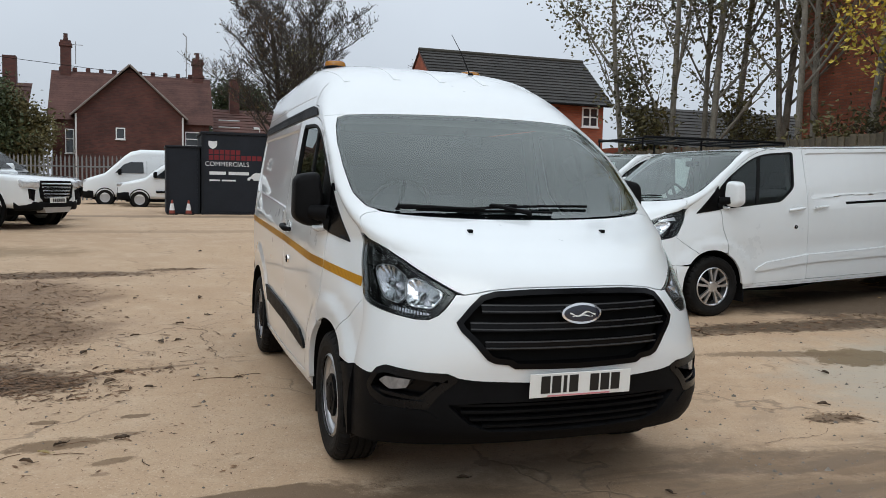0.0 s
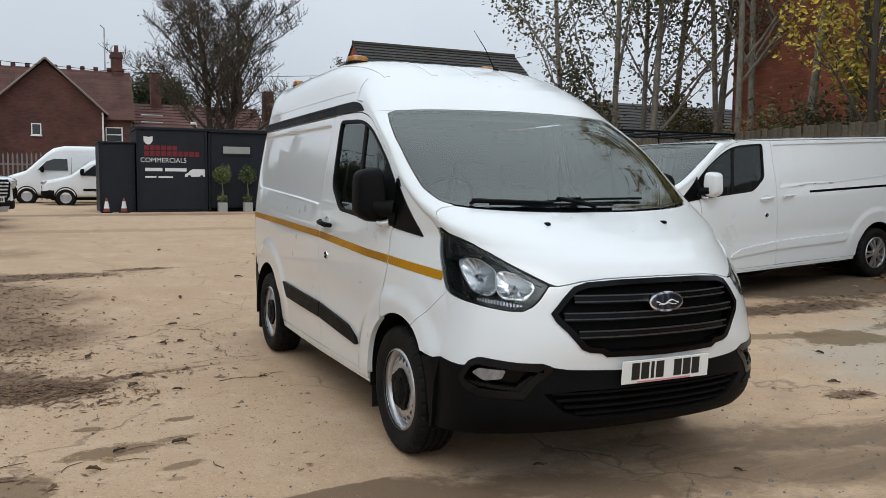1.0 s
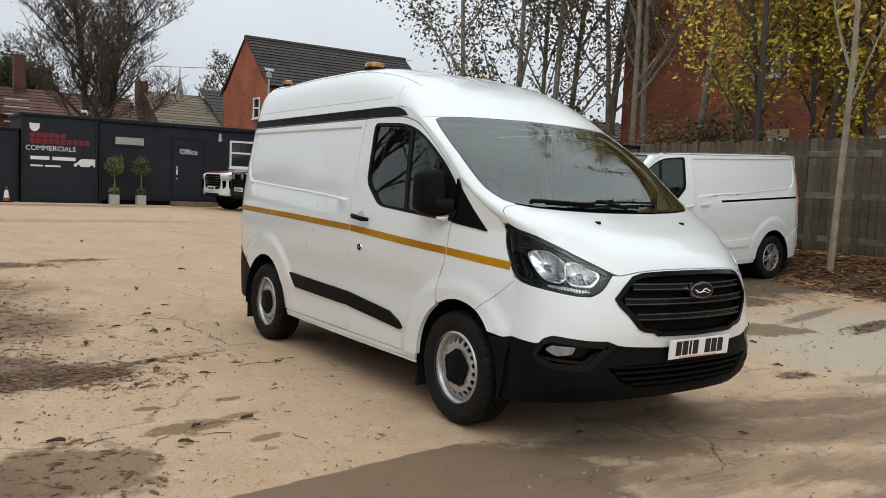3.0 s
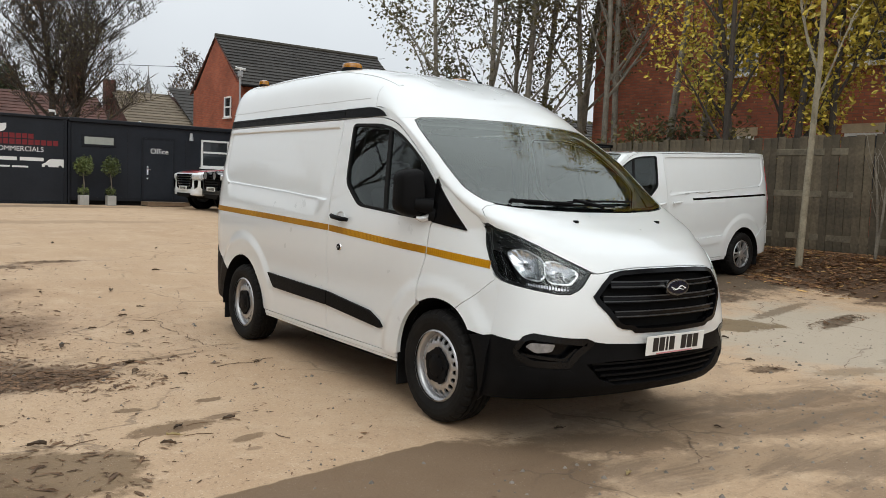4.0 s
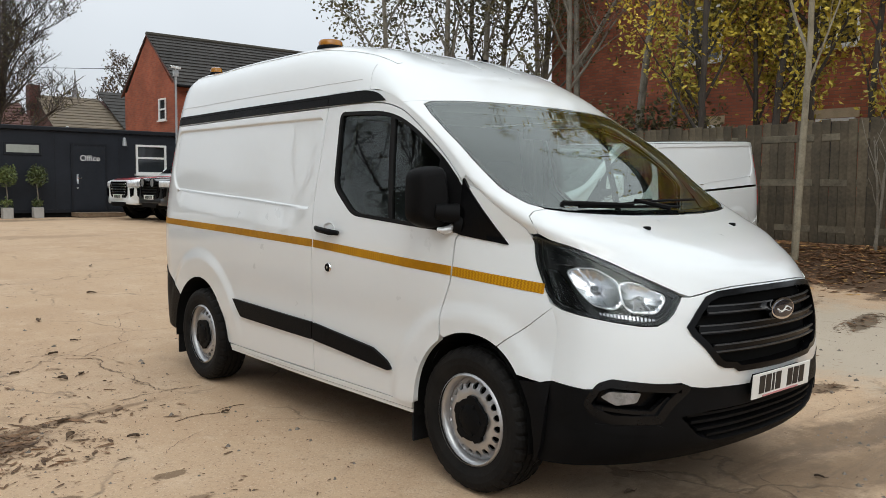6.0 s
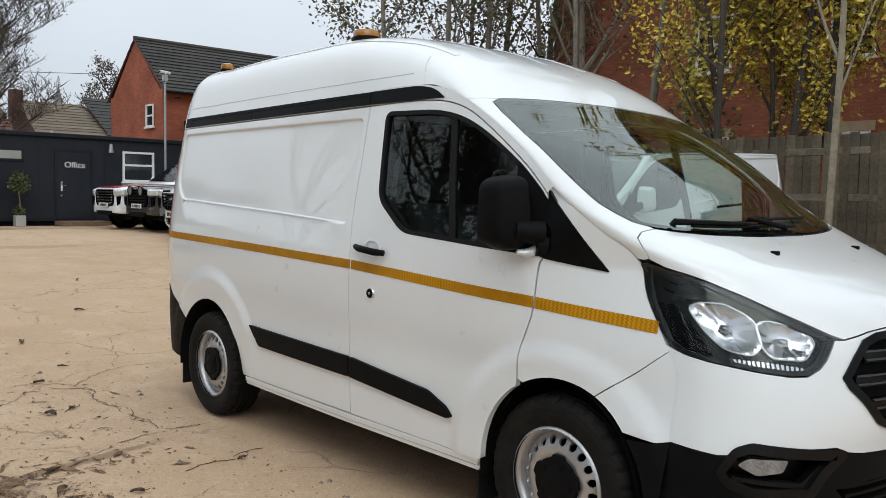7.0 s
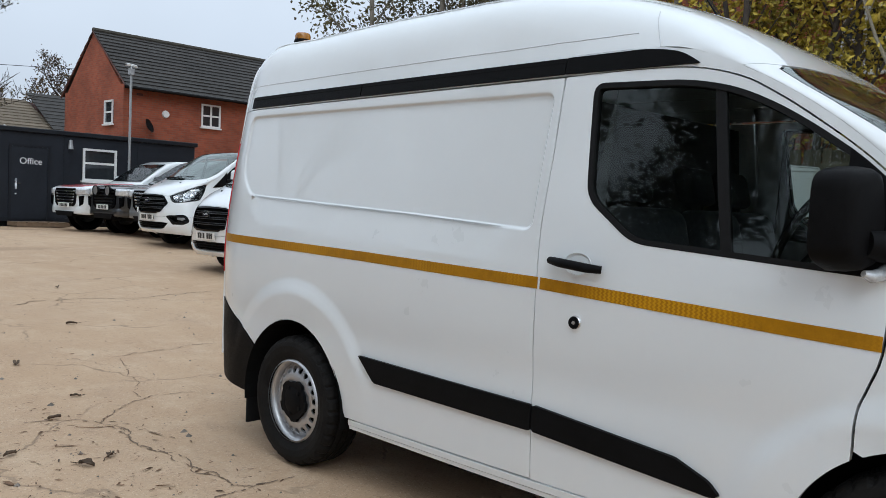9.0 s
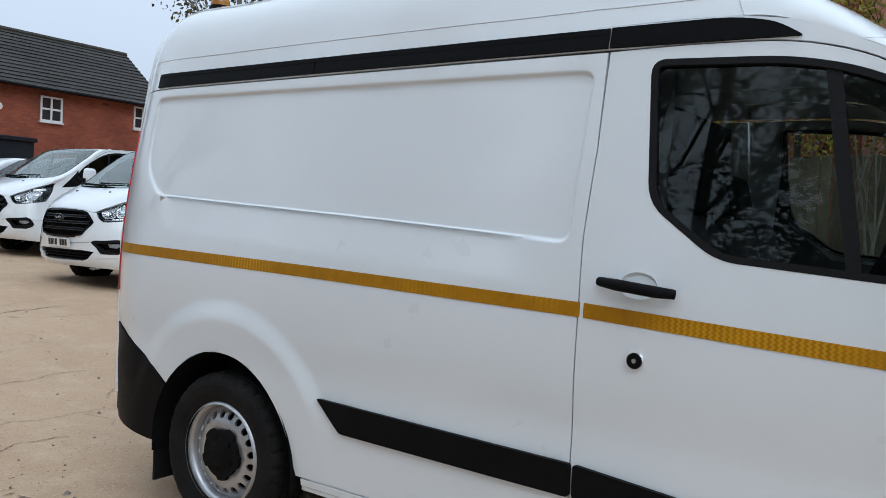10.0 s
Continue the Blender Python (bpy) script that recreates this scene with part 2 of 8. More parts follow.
def spline(pts, n=8, closed=False):
    """Catmull-Rom through points (any dimension)."""
    P = [np.array(p, float) for p in pts]
    m = len(P)
    out = []
    for i in range(m if closed else m - 1):
        if closed:
            a, b, c, d = P[i - 1], P[i], P[(i + 1) % m], P[(i + 2) % m]
        else:
            a, b, c, d = P[max(i - 1, 0)], P[i], P[i + 1], P[min(i + 2, m - 1)]
        for k in range(n):
            t = k / n
            out.append(0.5 * (2 * b + (c - a) * t + (2 * a - 5 * b + 4 * c - d) * t * t + (3 * b - a - 3 * c + d) * t ** 3))
    if not closed:
        out.append(P[-1])
    return [tuple(q) for q in out]


def rounded(poly, r, n=5):
    """A polygon with rounded corners; r one number or one a corner."""
    P = [np.array(p, float) for p in poly]
    m, out = len(P), []
    rr = r if isinstance(r, (list, tuple)) else [r] * m
    for i in range(m):
        a, b, c = P[i - 1], P[i], P[(i + 1) % m]
        la, lc = np.linalg.norm(a - b), np.linalg.norm(c - b)
        d = min(rr[i], 0.48 * la, 0.48 * lc)
        if d < 1e-4:
            out.append(tuple(b))
            continue
        p, q = b + (a - b) / la * d, b + (c - b) / lc * d
        for k in range(n + 1):
            t = k / n
            out.append(tuple((1 - t) ** 2 * p + 2 * t * (1 - t) * b + t * t * q))
    return out


def resample(poly, step):
    out = []
    for i in range(len(poly)):
        a, b = np.array(poly[i]), np.array(poly[(i + 1) % len(poly)])
        d = np.linalg.norm(b - a)
        if d < 1e-6:
            continue
        k = max(1, int(math.ceil(d / step)))
        out += [tuple(a + (b - a) * j / k) for j in range(k)]
    return out


def inside(pts, poly):
    x, y = pts[:, 0], pts[:, 1]
    res = np.zeros(len(pts), bool)
    P = np.array(poly)
    for i in range(len(P)):
        (x0, y0), (x1, y1) = P[i - 1], P[i]
        hit = ((y0 > y) != (y1 > y)) & (x < (x1 - x0) * (y - y0) / (y1 - y0 + 1e-12) + x0)
        res ^= hit
    return res


def edge_dist(pts, poly, closed=True):
    P = np.array(poly, float)
    best = np.full(len(pts), 1e9)
    for i in range(0 if closed else 1, len(P)):
        a, b = P[i - 1], P[i]
        ab = b - a
        t = np.clip(((pts - a) @ ab) / (ab @ ab + 1e-12), 0, 1)
        best = np.minimum(best, np.linalg.norm(pts - (a + t[:, None] * ab), axis=1))
    return best


def signed(pts, poly):
    d = edge_dist(pts, poly)
    return np.where(inside(pts, poly), -d, d)


def step01(x):
    t = np.clip(x, 0, 1)
    return t * t * (3 - 2 * t)


def inset(poly, g):
    """A polygon drawn in by g (may be negative)."""
    P = [np.array(p, float) for p in poly]
    area = sum(P[i - 1][0] * P[i][1] - P[i][0] * P[i - 1][1] for i in range(len(P)))
    sgn = 1 if area > 0 else -1
    out = []
    for i in range(len(P)):
        e1, e2 = P[i] - P[i - 1], P[(i + 1) % len(P)] - P[i]
        e1, e2 = e1 / (np.linalg.norm(e1) + 1e-9), e2 / (np.linalg.norm(e2) + 1e-9)
        n1, n2 = np.array((-e1[1], e1[0])) * sgn, np.array((-e2[1], e2[0])) * sgn
        b = n1 + n2
        k = max(0.35, b @ n1)
        out.append(tuple(P[i] + b / k * g))
    return out


def sheet(outer, surf, holes=(), step=0.03, lift=0.0, lip=0.02, bm=None, edge=None, creases=()):
    """A skin on surf(a, b) -> places, bounded by polygons in (a, b), with its edges turned in by lip."""
    out = bm or bmesh.new()
    edge = edge or step
    loops = [resample(outer, edge)] + [resample(h, edge) for h in holes]
    V, E = [], []
    for lp in loops:
        k = len(V)
        V += lp
        E += [(k + i, k + (i + 1) % len(lp)) for i in range(len(lp))]
    lines = [resample(c, edge) for c in creases]
    for lp in lines:
        k = len(V)
        V += lp
        E += [(k + i, k + (i + 1) % len(lp)) for i in range(len(lp))]
    A = np.array(loops[0])
    lo, hi = A.min(0), A.max(0)
    gx, gy = np.meshgrid(np.arange(lo[0] + step / 2, hi[0], step), np.arange(lo[1] + step / 2, hi[1], step))
    gx = gx + (np.arange(gx.shape[0]) % 2)[:, None] * step / 2
    G = np.stack([gx.ravel(), gy.ravel()], 1)
    if len(G):
        ok = inside(G, loops[0])
        for h in loops[1:]:
            ok &= ~inside(G, h)
        G = G[ok]
        for lp in loops + lines:
            if len(G):
                G = G[edge_dist(G, lp) > (0.5 if lp in loops else 0.2) * step]
    pts = [Vector(v) for v in V] + [Vector(g) for g in G]
    vo, _, fo, _, _, _ = delaunay_2d_cdt(pts, E, [], 0, 1e-6)
    Q = np.array([(v.x, v.y) for v in vo])
    C = np.array([Q[list(f)].mean(0) for f in fo])
    keep = inside(C, loops[0])
    for h in loops[1:]:
        keep &= ~inside(C, h)
    XYZ = place(Q, surf, lift)
    vs = [out.verts.new(p) for p in XYZ]
    if bm is None:
        lay = out.verts.layers.float_vector.new("skin_normal")
        vs = list(out.verts)
        for v, nq in zip(vs, normals(Q, surf)):
            v[lay] = Vector(nq)
    faces = []
    for f, ok in zip(fo, keep):
        if ok:
            try:
                faces.append(out.faces.new([vs[i] for i in f]))
            except ValueError:
                pass
    # face outwards
    if faces:
        nrm = normals(Q, surf)
        tot = 0
        for f in faces[:: max(1, len(faces) // 40)]:
            f.normal_update()
            i = vs.index(f.verts[0]) if len(vs) < 400 else None
            c = np.mean([tuple(v.co) for v in f.verts], axis=0)
            j = int(np.argmin(((XYZ - c) ** 2).sum(1))) if i is None else i
            tot += np.dot(nrm[j], f.normal)
        if tot < 0:
            for f in faces:
                f.normal_flip()
    if lip:
        for lp in loops:
            L2 = np.array(lp)
            top, low = place(L2, surf, lift), place(L2, surf, lift - lip)
            a, b = [out.verts.new(p) for p in top], [out.verts.new(p) for p in low]
            for i in range(len(a)):
                j = (i + 1) % len(a)
                out.faces.new((a[i], a[j], b[j], b[i]))
    for v in [v for v in out.verts if not v.link_faces]:
        out.verts.remove(v)
    return out


def normals(Q, surf):
    h = 1e-3
    da = surf(Q[:, 0] + h, Q[:, 1]) - surf(Q[:, 0] - h, Q[:, 1])
    db = surf(Q[:, 0], Q[:, 1] + h) - surf(Q[:, 0], Q[:, 1] - h)
    n = np.cross(da, db)
    n /= np.linalg.norm(n, axis=1)[:, None] + 1e-12
    return n * surf.out


def place(Q, surf, lift=0.0):
    p = surf(Q[:, 0], Q[:, 1])
    return p if not lift else p + normals(Q, surf) * lift


def text_mesh(body, size, name="lettering"):
    cu = bpy.data.curves.new(name, "FONT")
    cu.body, cu.size, cu.extrude, cu.align_x = body, size, 0.002, "CENTER"
    ob = bpy.data.objects.new(name, cu)
    scene.collection.objects.link(ob)
    bpy.context.view_layer.update()
    me = bpy.data.meshes.new_from_object(ob.evaluated_get(bpy.context.evaluated_depsgraph_get()))
    bpy.data.objects.remove(ob)
    return me

# ---- the van: a side skin x(y, z), and a shell from bumper over bonnet, screen and roof ----
SIDE_Z = [0.10, 0.20, 0.33, 0.50, 0.75, 0.95, 1.12, 1.24, 1.45, 1.65, 1.85, 1.95, 2.05]
SIDE_X = [0.90, 0.935, 0.960, 0.970, 0.979, 0.985, 0.982, 0.973, 0.946, 0.912, 0.874, 0.853, 0.830]
RECESS = [(1.380, 1.305), (2.10, 1.343), (3.47, 1.403), (3.60, 1.535), (3.61, 1.866), (1.362, 1.850)]
AXLES = (0.0, 2.933)
FACET_Y, FACET_Z = [1.38, 2.32, 2.97, 3.33, 3.47], [1.172, 1.197, 1.240, 1.258, 1.36]


def smooth_interp(x, xs, ys):
    xs, ys = np.array(xs), np.array(ys)
    m = np.gradient(ys, xs)
    i = np.clip(np.searchsorted(xs, x) - 1, 0, len(xs) - 2)
    h = xs[i + 1] - xs[i]
    t = np.clip((x - xs[i]) / h, -0.5, 1.5)
    return ys[i] * (2 * t**3 - 3 * t**2 + 1) + ys[i + 1] * (3 * t**2 - 2 * t**3) + h * (m[i] * (t**3 - 2 * t**2 + t) + m[i + 1] * (t**3 - t**2))


def half_width(y, z, plain=False, stretch=0.0):
    y, z = np.asarray(y, float), np.asarray(z, float)
    y = np.where(y > 2.0 + stretch, y - stretch, np.where(y > 2.0, 2.0, y))
    w = smooth_interp(z, SIDE_Z, SIDE_X)
    k = np.interp(z, [0.4, 0.62, 0.9, 1.2, 1.5], [0.03, 0.045, 0.11, 0.20, 0.10])
    w = w - k * (np.clip(0.45 - y, 0, 2) / 0.95) ** 1.7
    w = w - 0.022 * np.clip(y - 1.3, 0, 9) ** 1.35 - 0.95 * np.clip(y - 3.52, 0, 1) ** 2
    if plain:
        return w
    P = np.stack([y.ravel(), z.ravel()], 1)
    d = signed(P, rounded(RECESS, [0.05, 0.0, 0.06, 0.12, 0.06, 0.05])).reshape(y.shape)
    w = w - 0.017 * step01((0.004 - d) / 0.020)
    # the facet that runs out below the pressed panel
    zt = np.interp(y, [1.38, 2.10, 3.47], [1.303, 1.341, 1.401])
    zb = np.interp(y, FACET_Y, FACET_Z)
    t = (zt - z) / np.maximum(zt - zb, 0.02)
    w = w - np.where((t > 0) & (t < 1), 0.020 * (1 - t), 0.0) * step01((y - 1.40) / 0.25) * step01((3.46 - y) / 0.08)
    for yc, rad, soft_edge in ((AXLES[0], 0.60, 0.10), (AXLES[1], 0.675, 0.10)):
        r = np.hypot((y - yc), (z - 0.32))
        a = step01((z - 0.30) / 0.50) if yc else np.where(z > 0.25, 1.0, 0.0)
        w = w + a * 0.020 * step01((rad - r) / soft_edge)
    # soft shoulder crease over the lower doors
    w = w - 0.006 * np.exp(-((z - 0.74) / 0.09) ** 2)
    return w


class SideSkin:
    def __init__(self, sgn, stretch=0.0, plain=False):
        self.sgn, self.out, self.stretch, self.plain = sgn, sgn, stretch, plain

    def __call__(self, a, b):
        w = half_width(a, b, self.plain, self.stretch)
        return np.stack([self.sgn * w, np.asarray(a, float), np.asarray(b, float)], 1)


# stations: centre (y, z), edge (y, z), squareness
LOW_FRONT = [
    (-0.93, 0.30, -0.43, 0.255, 2.3), (-0.99, 0.36, -0.47, 0.345, 2.35), (-1.015, 0.48, -0.49, 0.50, 2.4), (-1.02, 0.60, -0.50, 0.62, 2.35),
    (-1.04, 0.68, -0.50, 0.70, 2.25), (-1.035, 0.87, -0.49, 0.86, 2.1), (-1.015, 1.00, -0.425, 0.97, 2.05), (-0.96, 1.085, -0.345, 1.10, 2.05),
    (-0.84, 1.16, -0.30, 1.226, 2.1), (-0.60, 1.26, -0.16, 1.335, 2.2), (-0.42, 1.325, -0.02, 1.435, 2.2), (0.02, 1.62, 0.30, 1.70, 2.15),
    (0.47, 1.905, 0.62, 1.888, 2.2)]
HIGH_ROOF = [(0.70, 2.06, 0.80, 1.96, 3.0), (1.08, 2.235, 1.00, 1.985, 4.2), (1.50, 2.33, 1.50, 1.985, 5.0), (2.3, 2.362, 2.3, 1.985, 5.2),
             (3.2, 2.350, 3.2, 1.985, 5.2), (3.70, 2.330, 3.70, 1.985, 5.0), (3.80, 2.30, 3.80, 1.985, 4.6)]
LOW_ROOF = [(0.72, 1.925, 0.80, 1.905, 2.4), (1.08, 1.940, 1.00, 1.916, 2.6), (1.50, 1.950, 1.50, 1.918, 2.8), (2.3, 1.955, 2.3, 1.918, 2.8),
            (3.2, 1.950, 3.2, 1.918, 2.8), (3.64, 1.940, 3.64, 1.916, 2.8), (3.80, 1.915, 3.80, 1.910, 2.6)]


class Bowl:
    """A dished patch below a skin."""
    out = 1

    def __init__(self, skin, mid, size, rim, depth):
        self.skin, self.mid, self.size, self.rim, self.depth = skin, mid, size, rim, depth

    def __call__(self, a, b):
        q = np.stack([np.asarray(a, float), np.asarray(b, float)], 1)
        r = np.clip(np.linalg.norm((q - self.mid) / self.size, axis=1), 0, 1)
        ray = np.cos(np.arctan2(q[:, 1] - self.mid[1], q[:, 0] - self.mid[0]) * 12) * 0.0016 * r
        return self.skin(a, b) - normals(q, self.skin) * (self.rim + self.depth * (1 - r * r) + ray * (self.depth > 0.02))[:, None]


class Shell:
    out = 1
    WIDE = 1.15

    def __init__(self, roof, stretch=0.0):
        st = np.array(LOW_FRONT + roof, float)
        st[:, 0] += np.where(st[:, 0] > 2.0, stretch, 0)
        st[:, 2] += np.where(st[:, 2] > 2.0, stretch, 0)
        self.st, self.stretch = st, stretch
        self.lean = 0.11 if st[-1, 1] > 2.1 else 0.04
        d = np.hypot(np.diff(st[:, 0]), np.diff(st[:, 1]))
        self.b = np.concatenate([[0], np.cumsum(d)])

    def at(self, u, idx):
        """Skin coordinates of a share of the half-width and a station number."""
        return (u * self.WIDE, float(np.interp(idx, np.arange(len(self.b)), self.b)))

    def __call__(self, a, b):
        a, b = np.asarray(a, float), np.asarray(b, float)
        v = [smooth_interp(np.clip(b, self.b[0], self.b[-1]), self.b, self.st[:, k]) for k in range(5)]
        cy, cz, ey, ez, n = v
        ex = half_width(ey, ez, True, self.stretch)
        u = a / self.WIDE
        f = np.clip(np.abs(u), 0, 1.02) * math.pi / 2
        r = 1 / (np.abs(np.cos(f)) ** n + np.abs(np.sin(f)) ** n) ** (1 / n)
        sx, c = np.sin(f) * r, np.cos(f) * r
        # the raised roof's sides lean in
        sx = sx * (1 - self.lean * step01((b - self.b[12]) / (self.b[14] - self.b[12])) * c)
        return np.stack([np.sign(u) * ex * sx, ey + (cy - ey) * c, ez + (cz - ez) * c], 1)

    def inv(self, x, z=None, y=None, lo=0, hi=12):
        """Skin coordinates of the point seen at (x, z) from the front or (x, y) from above."""
        A, B = np.meshgrid(np.linspace(0, self.WIDE, 60), np.linspace(self.b[lo], self.b[hi], 200))
        P = self(A.ravel(), B.ravel())
        k, t = (2, z) if z is not None else (1, y)
        i = int(np.argmin((P[:, 0] - abs(x)) ** 2 + (P[:, k] - t) ** 2))
        q = np.array([A.ravel()[i], B.ravel()[i]])
        for _ in range(6):
            h = 1e-4
            p0, pa, pb = [self(np.array([q[0] + i0]), np.array([q[1] + j0]))[0] for i0, j0 in ((0, 0), (h, 0), (0, h))]
            J = np.array([[(pa[0] - p0[0]) / h, (pb[0] - p0[0]) / h], [(pa[k] - p0[k]) / h, (pb[k] - p0[k]) / h]])
            e = np.array([abs(x) - p0[0], t - p0[k]])
            try:
                d = np.linalg.solve(J, e)
            except np.linalg.LinAlgError:
                break
            q = q + np.clip(d, -0.03, 0.03)
            q[0] = np.clip(q[0], 0, self.WIDE)
        return (math.copysign(q[0], x) if x else 0.0, q[1])


def mirrored(half):
    """Closes a half outline that starts and ends on the middle line."""
    return half + [(-a, b) for a, b in half[::-1] if abs(a) > 1e-6]


def flip(poly):
    return [(-a, b) for a, b in poly]


def arc(yc, zc, ry, rz, a0, a1, n=18):
    return [(yc + ry * math.cos(radians(a0 + (a1 - a0) * k / n)), zc + rz * math.sin(radians(a0 + (a1 - a0) * k / n))) for k in range(n + 1)]


DOOR_TOP = spline([(1.324, 1.905), (1.05, 1.908), (0.80, 1.897), (0.62, 1.853), (0.485, 1.783), (0.35, 1.695), (0.218, 1.598), (0.12, 1.510), (0.075, 1.455)], 4)
DOOR_FRONT = spline([(0.075, 1.455), (0.09, 1.237), (0.108, 1.19), (0.118, 1.018), (0.150, 0.913), (0.170, 0.849), (0.174, 0.735)], 4)
DOOR_REAR = [(1.332, 0.345), (1.334, 0.59), (1.330, 1.117), (1.335, 1.325), (1.323, 1.60)]
WINDOW = rounded([(1.182, 1.866), (1.140, 1.440), (0.935, 1.288), (0.105, 1.232), (0.105, 1.478), (0.218, 1.580), (0.35, 1.672), (0.485, 1.752), (0.63, 1.816), (0.80, 1.852)],
                 [0.045, 0.06, 0.06, 0.01, 0.03, 0.05, 0.1, 0.1, 0.1, 0.1])
ARCH = (0.395, 0.425)


def steel_wheel(parent, m, label="silver steel wheel with a black centre cap"):
    w = new("wheel")
    w.parent = parent
    w.matrix_local = m
    w["label"] = label
    tyre_profile(w)
    rim = spin([(0.205, 0.0), (0.212, 0.004), (0.216, 0.012), (0.214, 0.02), (0.203, 0.026), (0.196, 0.034), (0.190, 0.06), (0.188, 0.17)], 64, "x")
    part("rim", rim, STEEL, w, smooth=True)

    class Disc:
        out = -1

        def __call__(self, a, b):
            r = np.hypot(a, b)
            return np.stack([np.interp(r, [0, 0.09, 0.115, 0.14, 0.165, 0.195], [0.035, 0.03, 0.022, 0.024, 0.034, 0.062]), np.asarray(a, float), np.asarray(b, float)], 1)
    holes = []
    for k in range(20):
        t = k * math.tau / 20
        holes.append([(math.cos(t) * (0.160 + 0.0175 * math.cos(q)) - math.sin(t) * 0.0155 * math.sin(q), math.sin(t) * (0.160 + 0.0175 * math.cos(q)) + math.cos(t) * 0.0155 * math.sin(q)) for q in [j * math.tau / 8 for j in range(8)]])
    disc = sheet(arc(0, 0, 0.192, 0.192, 0, 354, 59), Disc(), holes, 0.03, 0, 0.012)
    part("wheel_disc", disc, STEEL, w, smooth=True)
    part("brake_drum", spin([(0.0, 0.085), (0.17, 0.085), (0.17, 0.13)], 32, "x"), DARK, w)
    cap = bmesh.new()
    ring = []
    for k in range(60):
        t = k * math.tau / 60
        r = 0.098 + 0.012 * (1 if math.cos(5 * t) > 0.1 else 0)
        ring.append((r * math.cos(t), r * math.sin(t)))
    prism(ring, 0.008, 0.03, "x", cap)
    spin([(0.0, -0.004), (0.03, -0.004), (0.052, 0.0), (0.07, 0.008)], 30, "x", bm=cap)
    for k in range(5):
        t = k * math.tau / 5 + 0.3
        spin([(0.0, 0.0), (0.010, 0.001), (0.012, 0.012)], 8, "x", (0.0, 0.066 * math.cos(t), 0.066 * math.sin(t)), cap)
    part("centre_cap", cap, BLACK, w, smooth=True)
    return w


def tyre_profile(w):
    prof = [(0.208, 0.015), (0.225, 0.004), (0.255, -0.008), (0.285, -0.011), (0.305, -0.006), (0.318, 0.002), (0.327, 0.014), (0.333, 0.028)]
    for c in (0.05, 0.09, 0.13, 0.17):
        prof += [(0.335, c - 0.006), (0.327, c - 0.005), (0.327, c + 0.005), (0.335, c + 0.006)]
    prof += [(0.333, 0.187), (0.325, 0.202), (0.30, 0.214), (0.25, 0.214), (0.208, 0.20)]
    tb = spin(prof, 128, "x")
    # sipes across the shoulders
    for q in tb.verts:
        r = math.hypot(q.co.y, q.co.z)
        k = int(round(math.atan2(q.co.z, q.co.y) / math.tau * 128)) % 4
        if r > 0.317 and (q.co.x < 0.046 or q.co.x > 0.172) and k == 0:
            q.co.y, q.co.z = q.co.y * 0.976, q.co.z * 0.976
    part("tyre", tb, TYRE, w)


def alloy_wheel(parent, m):
    w = new("wheel")
    w.parent = parent
    w.matrix_local = m
    w["label"] = "silver ten-spoke alloy wheel"
    tyre_profile(w)
    part("rim", spin([(0.205, 0.0), (0.213, 0.006), (0.214, 0.02), (0.200, 0.03), (0.190, 0.08), (0.188, 0.17)], 48, "x"), ALLOY, w, smooth=True)
    sp = bmesh.new()
    for k in range(10):
        m2 = Matrix.Rotation(k * math.tau / 10 + (0.10 if k % 2 else -0.10), 4, "X")
        made = bmesh.ops.create_cube(sp, size=1)["verts"]
        for v in made:
            far = v.co.z > 0
            v.co = m2 @ Vector((0.018 + (0.012 if far else 0) + v.co.x * 0.03, v.co.y * (0.030 if far else 0.024), 0.202 if far else 0.04))
    spin([(0.0, 0.0), (0.05, 0.002), (0.062, 0.012), (0.062, 0.04)], 24, "x", bm=sp)
    part("spokes", sp, ALLOY, w, smooth=False)
    part("brake_drum", spin([(0.0, 0.07), (0.17, 0.07), (0.17, 0.13)], 24, "x"), DARK, w)
    return w


def bars_plate(parent, m, dealer=True):
    """A number plate whose characters are plain bars."""
    p = part("number_plate", box(-0.26, 0.26, -0.006, 0.0, -0.0555, 0.0555, 0.002, 1), PLATE, parent, "white front number plate with black bars", m=m)
    for x0, x1 in ((-0.205, -0.160), (-0.150, -0.105), (-0.092, -0.075), (-0.062, -0.017), (0.045, 0.090), (0.100, 0.145), (0.155, 0.200)):
        part("character_bar", box(x0, x1, -0.0085, -0.0062, -0.036, 0.044), PLATEINK, p)
    if dealer:
        part("dealer_strip", box(-0.17, 0.15, -0.0087, -0.0062, -0.0525, -0.0455), PINK, p, "pale red strip of small print")
    return p


def lamp_unit(van, S, poly, sgn, name):
    """A headlamp: dark tray, bright reflectors and a clear cover."""
    pts = poly if sgn < 0 else flip(poly)
    cover = part(name, sheet(inset(pts, 0.004), S, (), 0.04, 0.003, 0.05), CLEAR, van, "clear headlamp over dark bezel and chrome reflectors", smooth=True)
    cover.visible_shadow = False
    part("lamp_tray", sheet(inset(pts, 0.003), S, (), 0.03, -0.055, 0.0), LAMPDARK, cover, smooth=True)
    ringp = sheet(inset(pts, 0.004), S, (inset(pts, 0.022),), 0.02, -0.004, 0.02)
    part("lamp_bezel", ringp, LAMPDARK, cover, smooth=True)
    return cover, pts


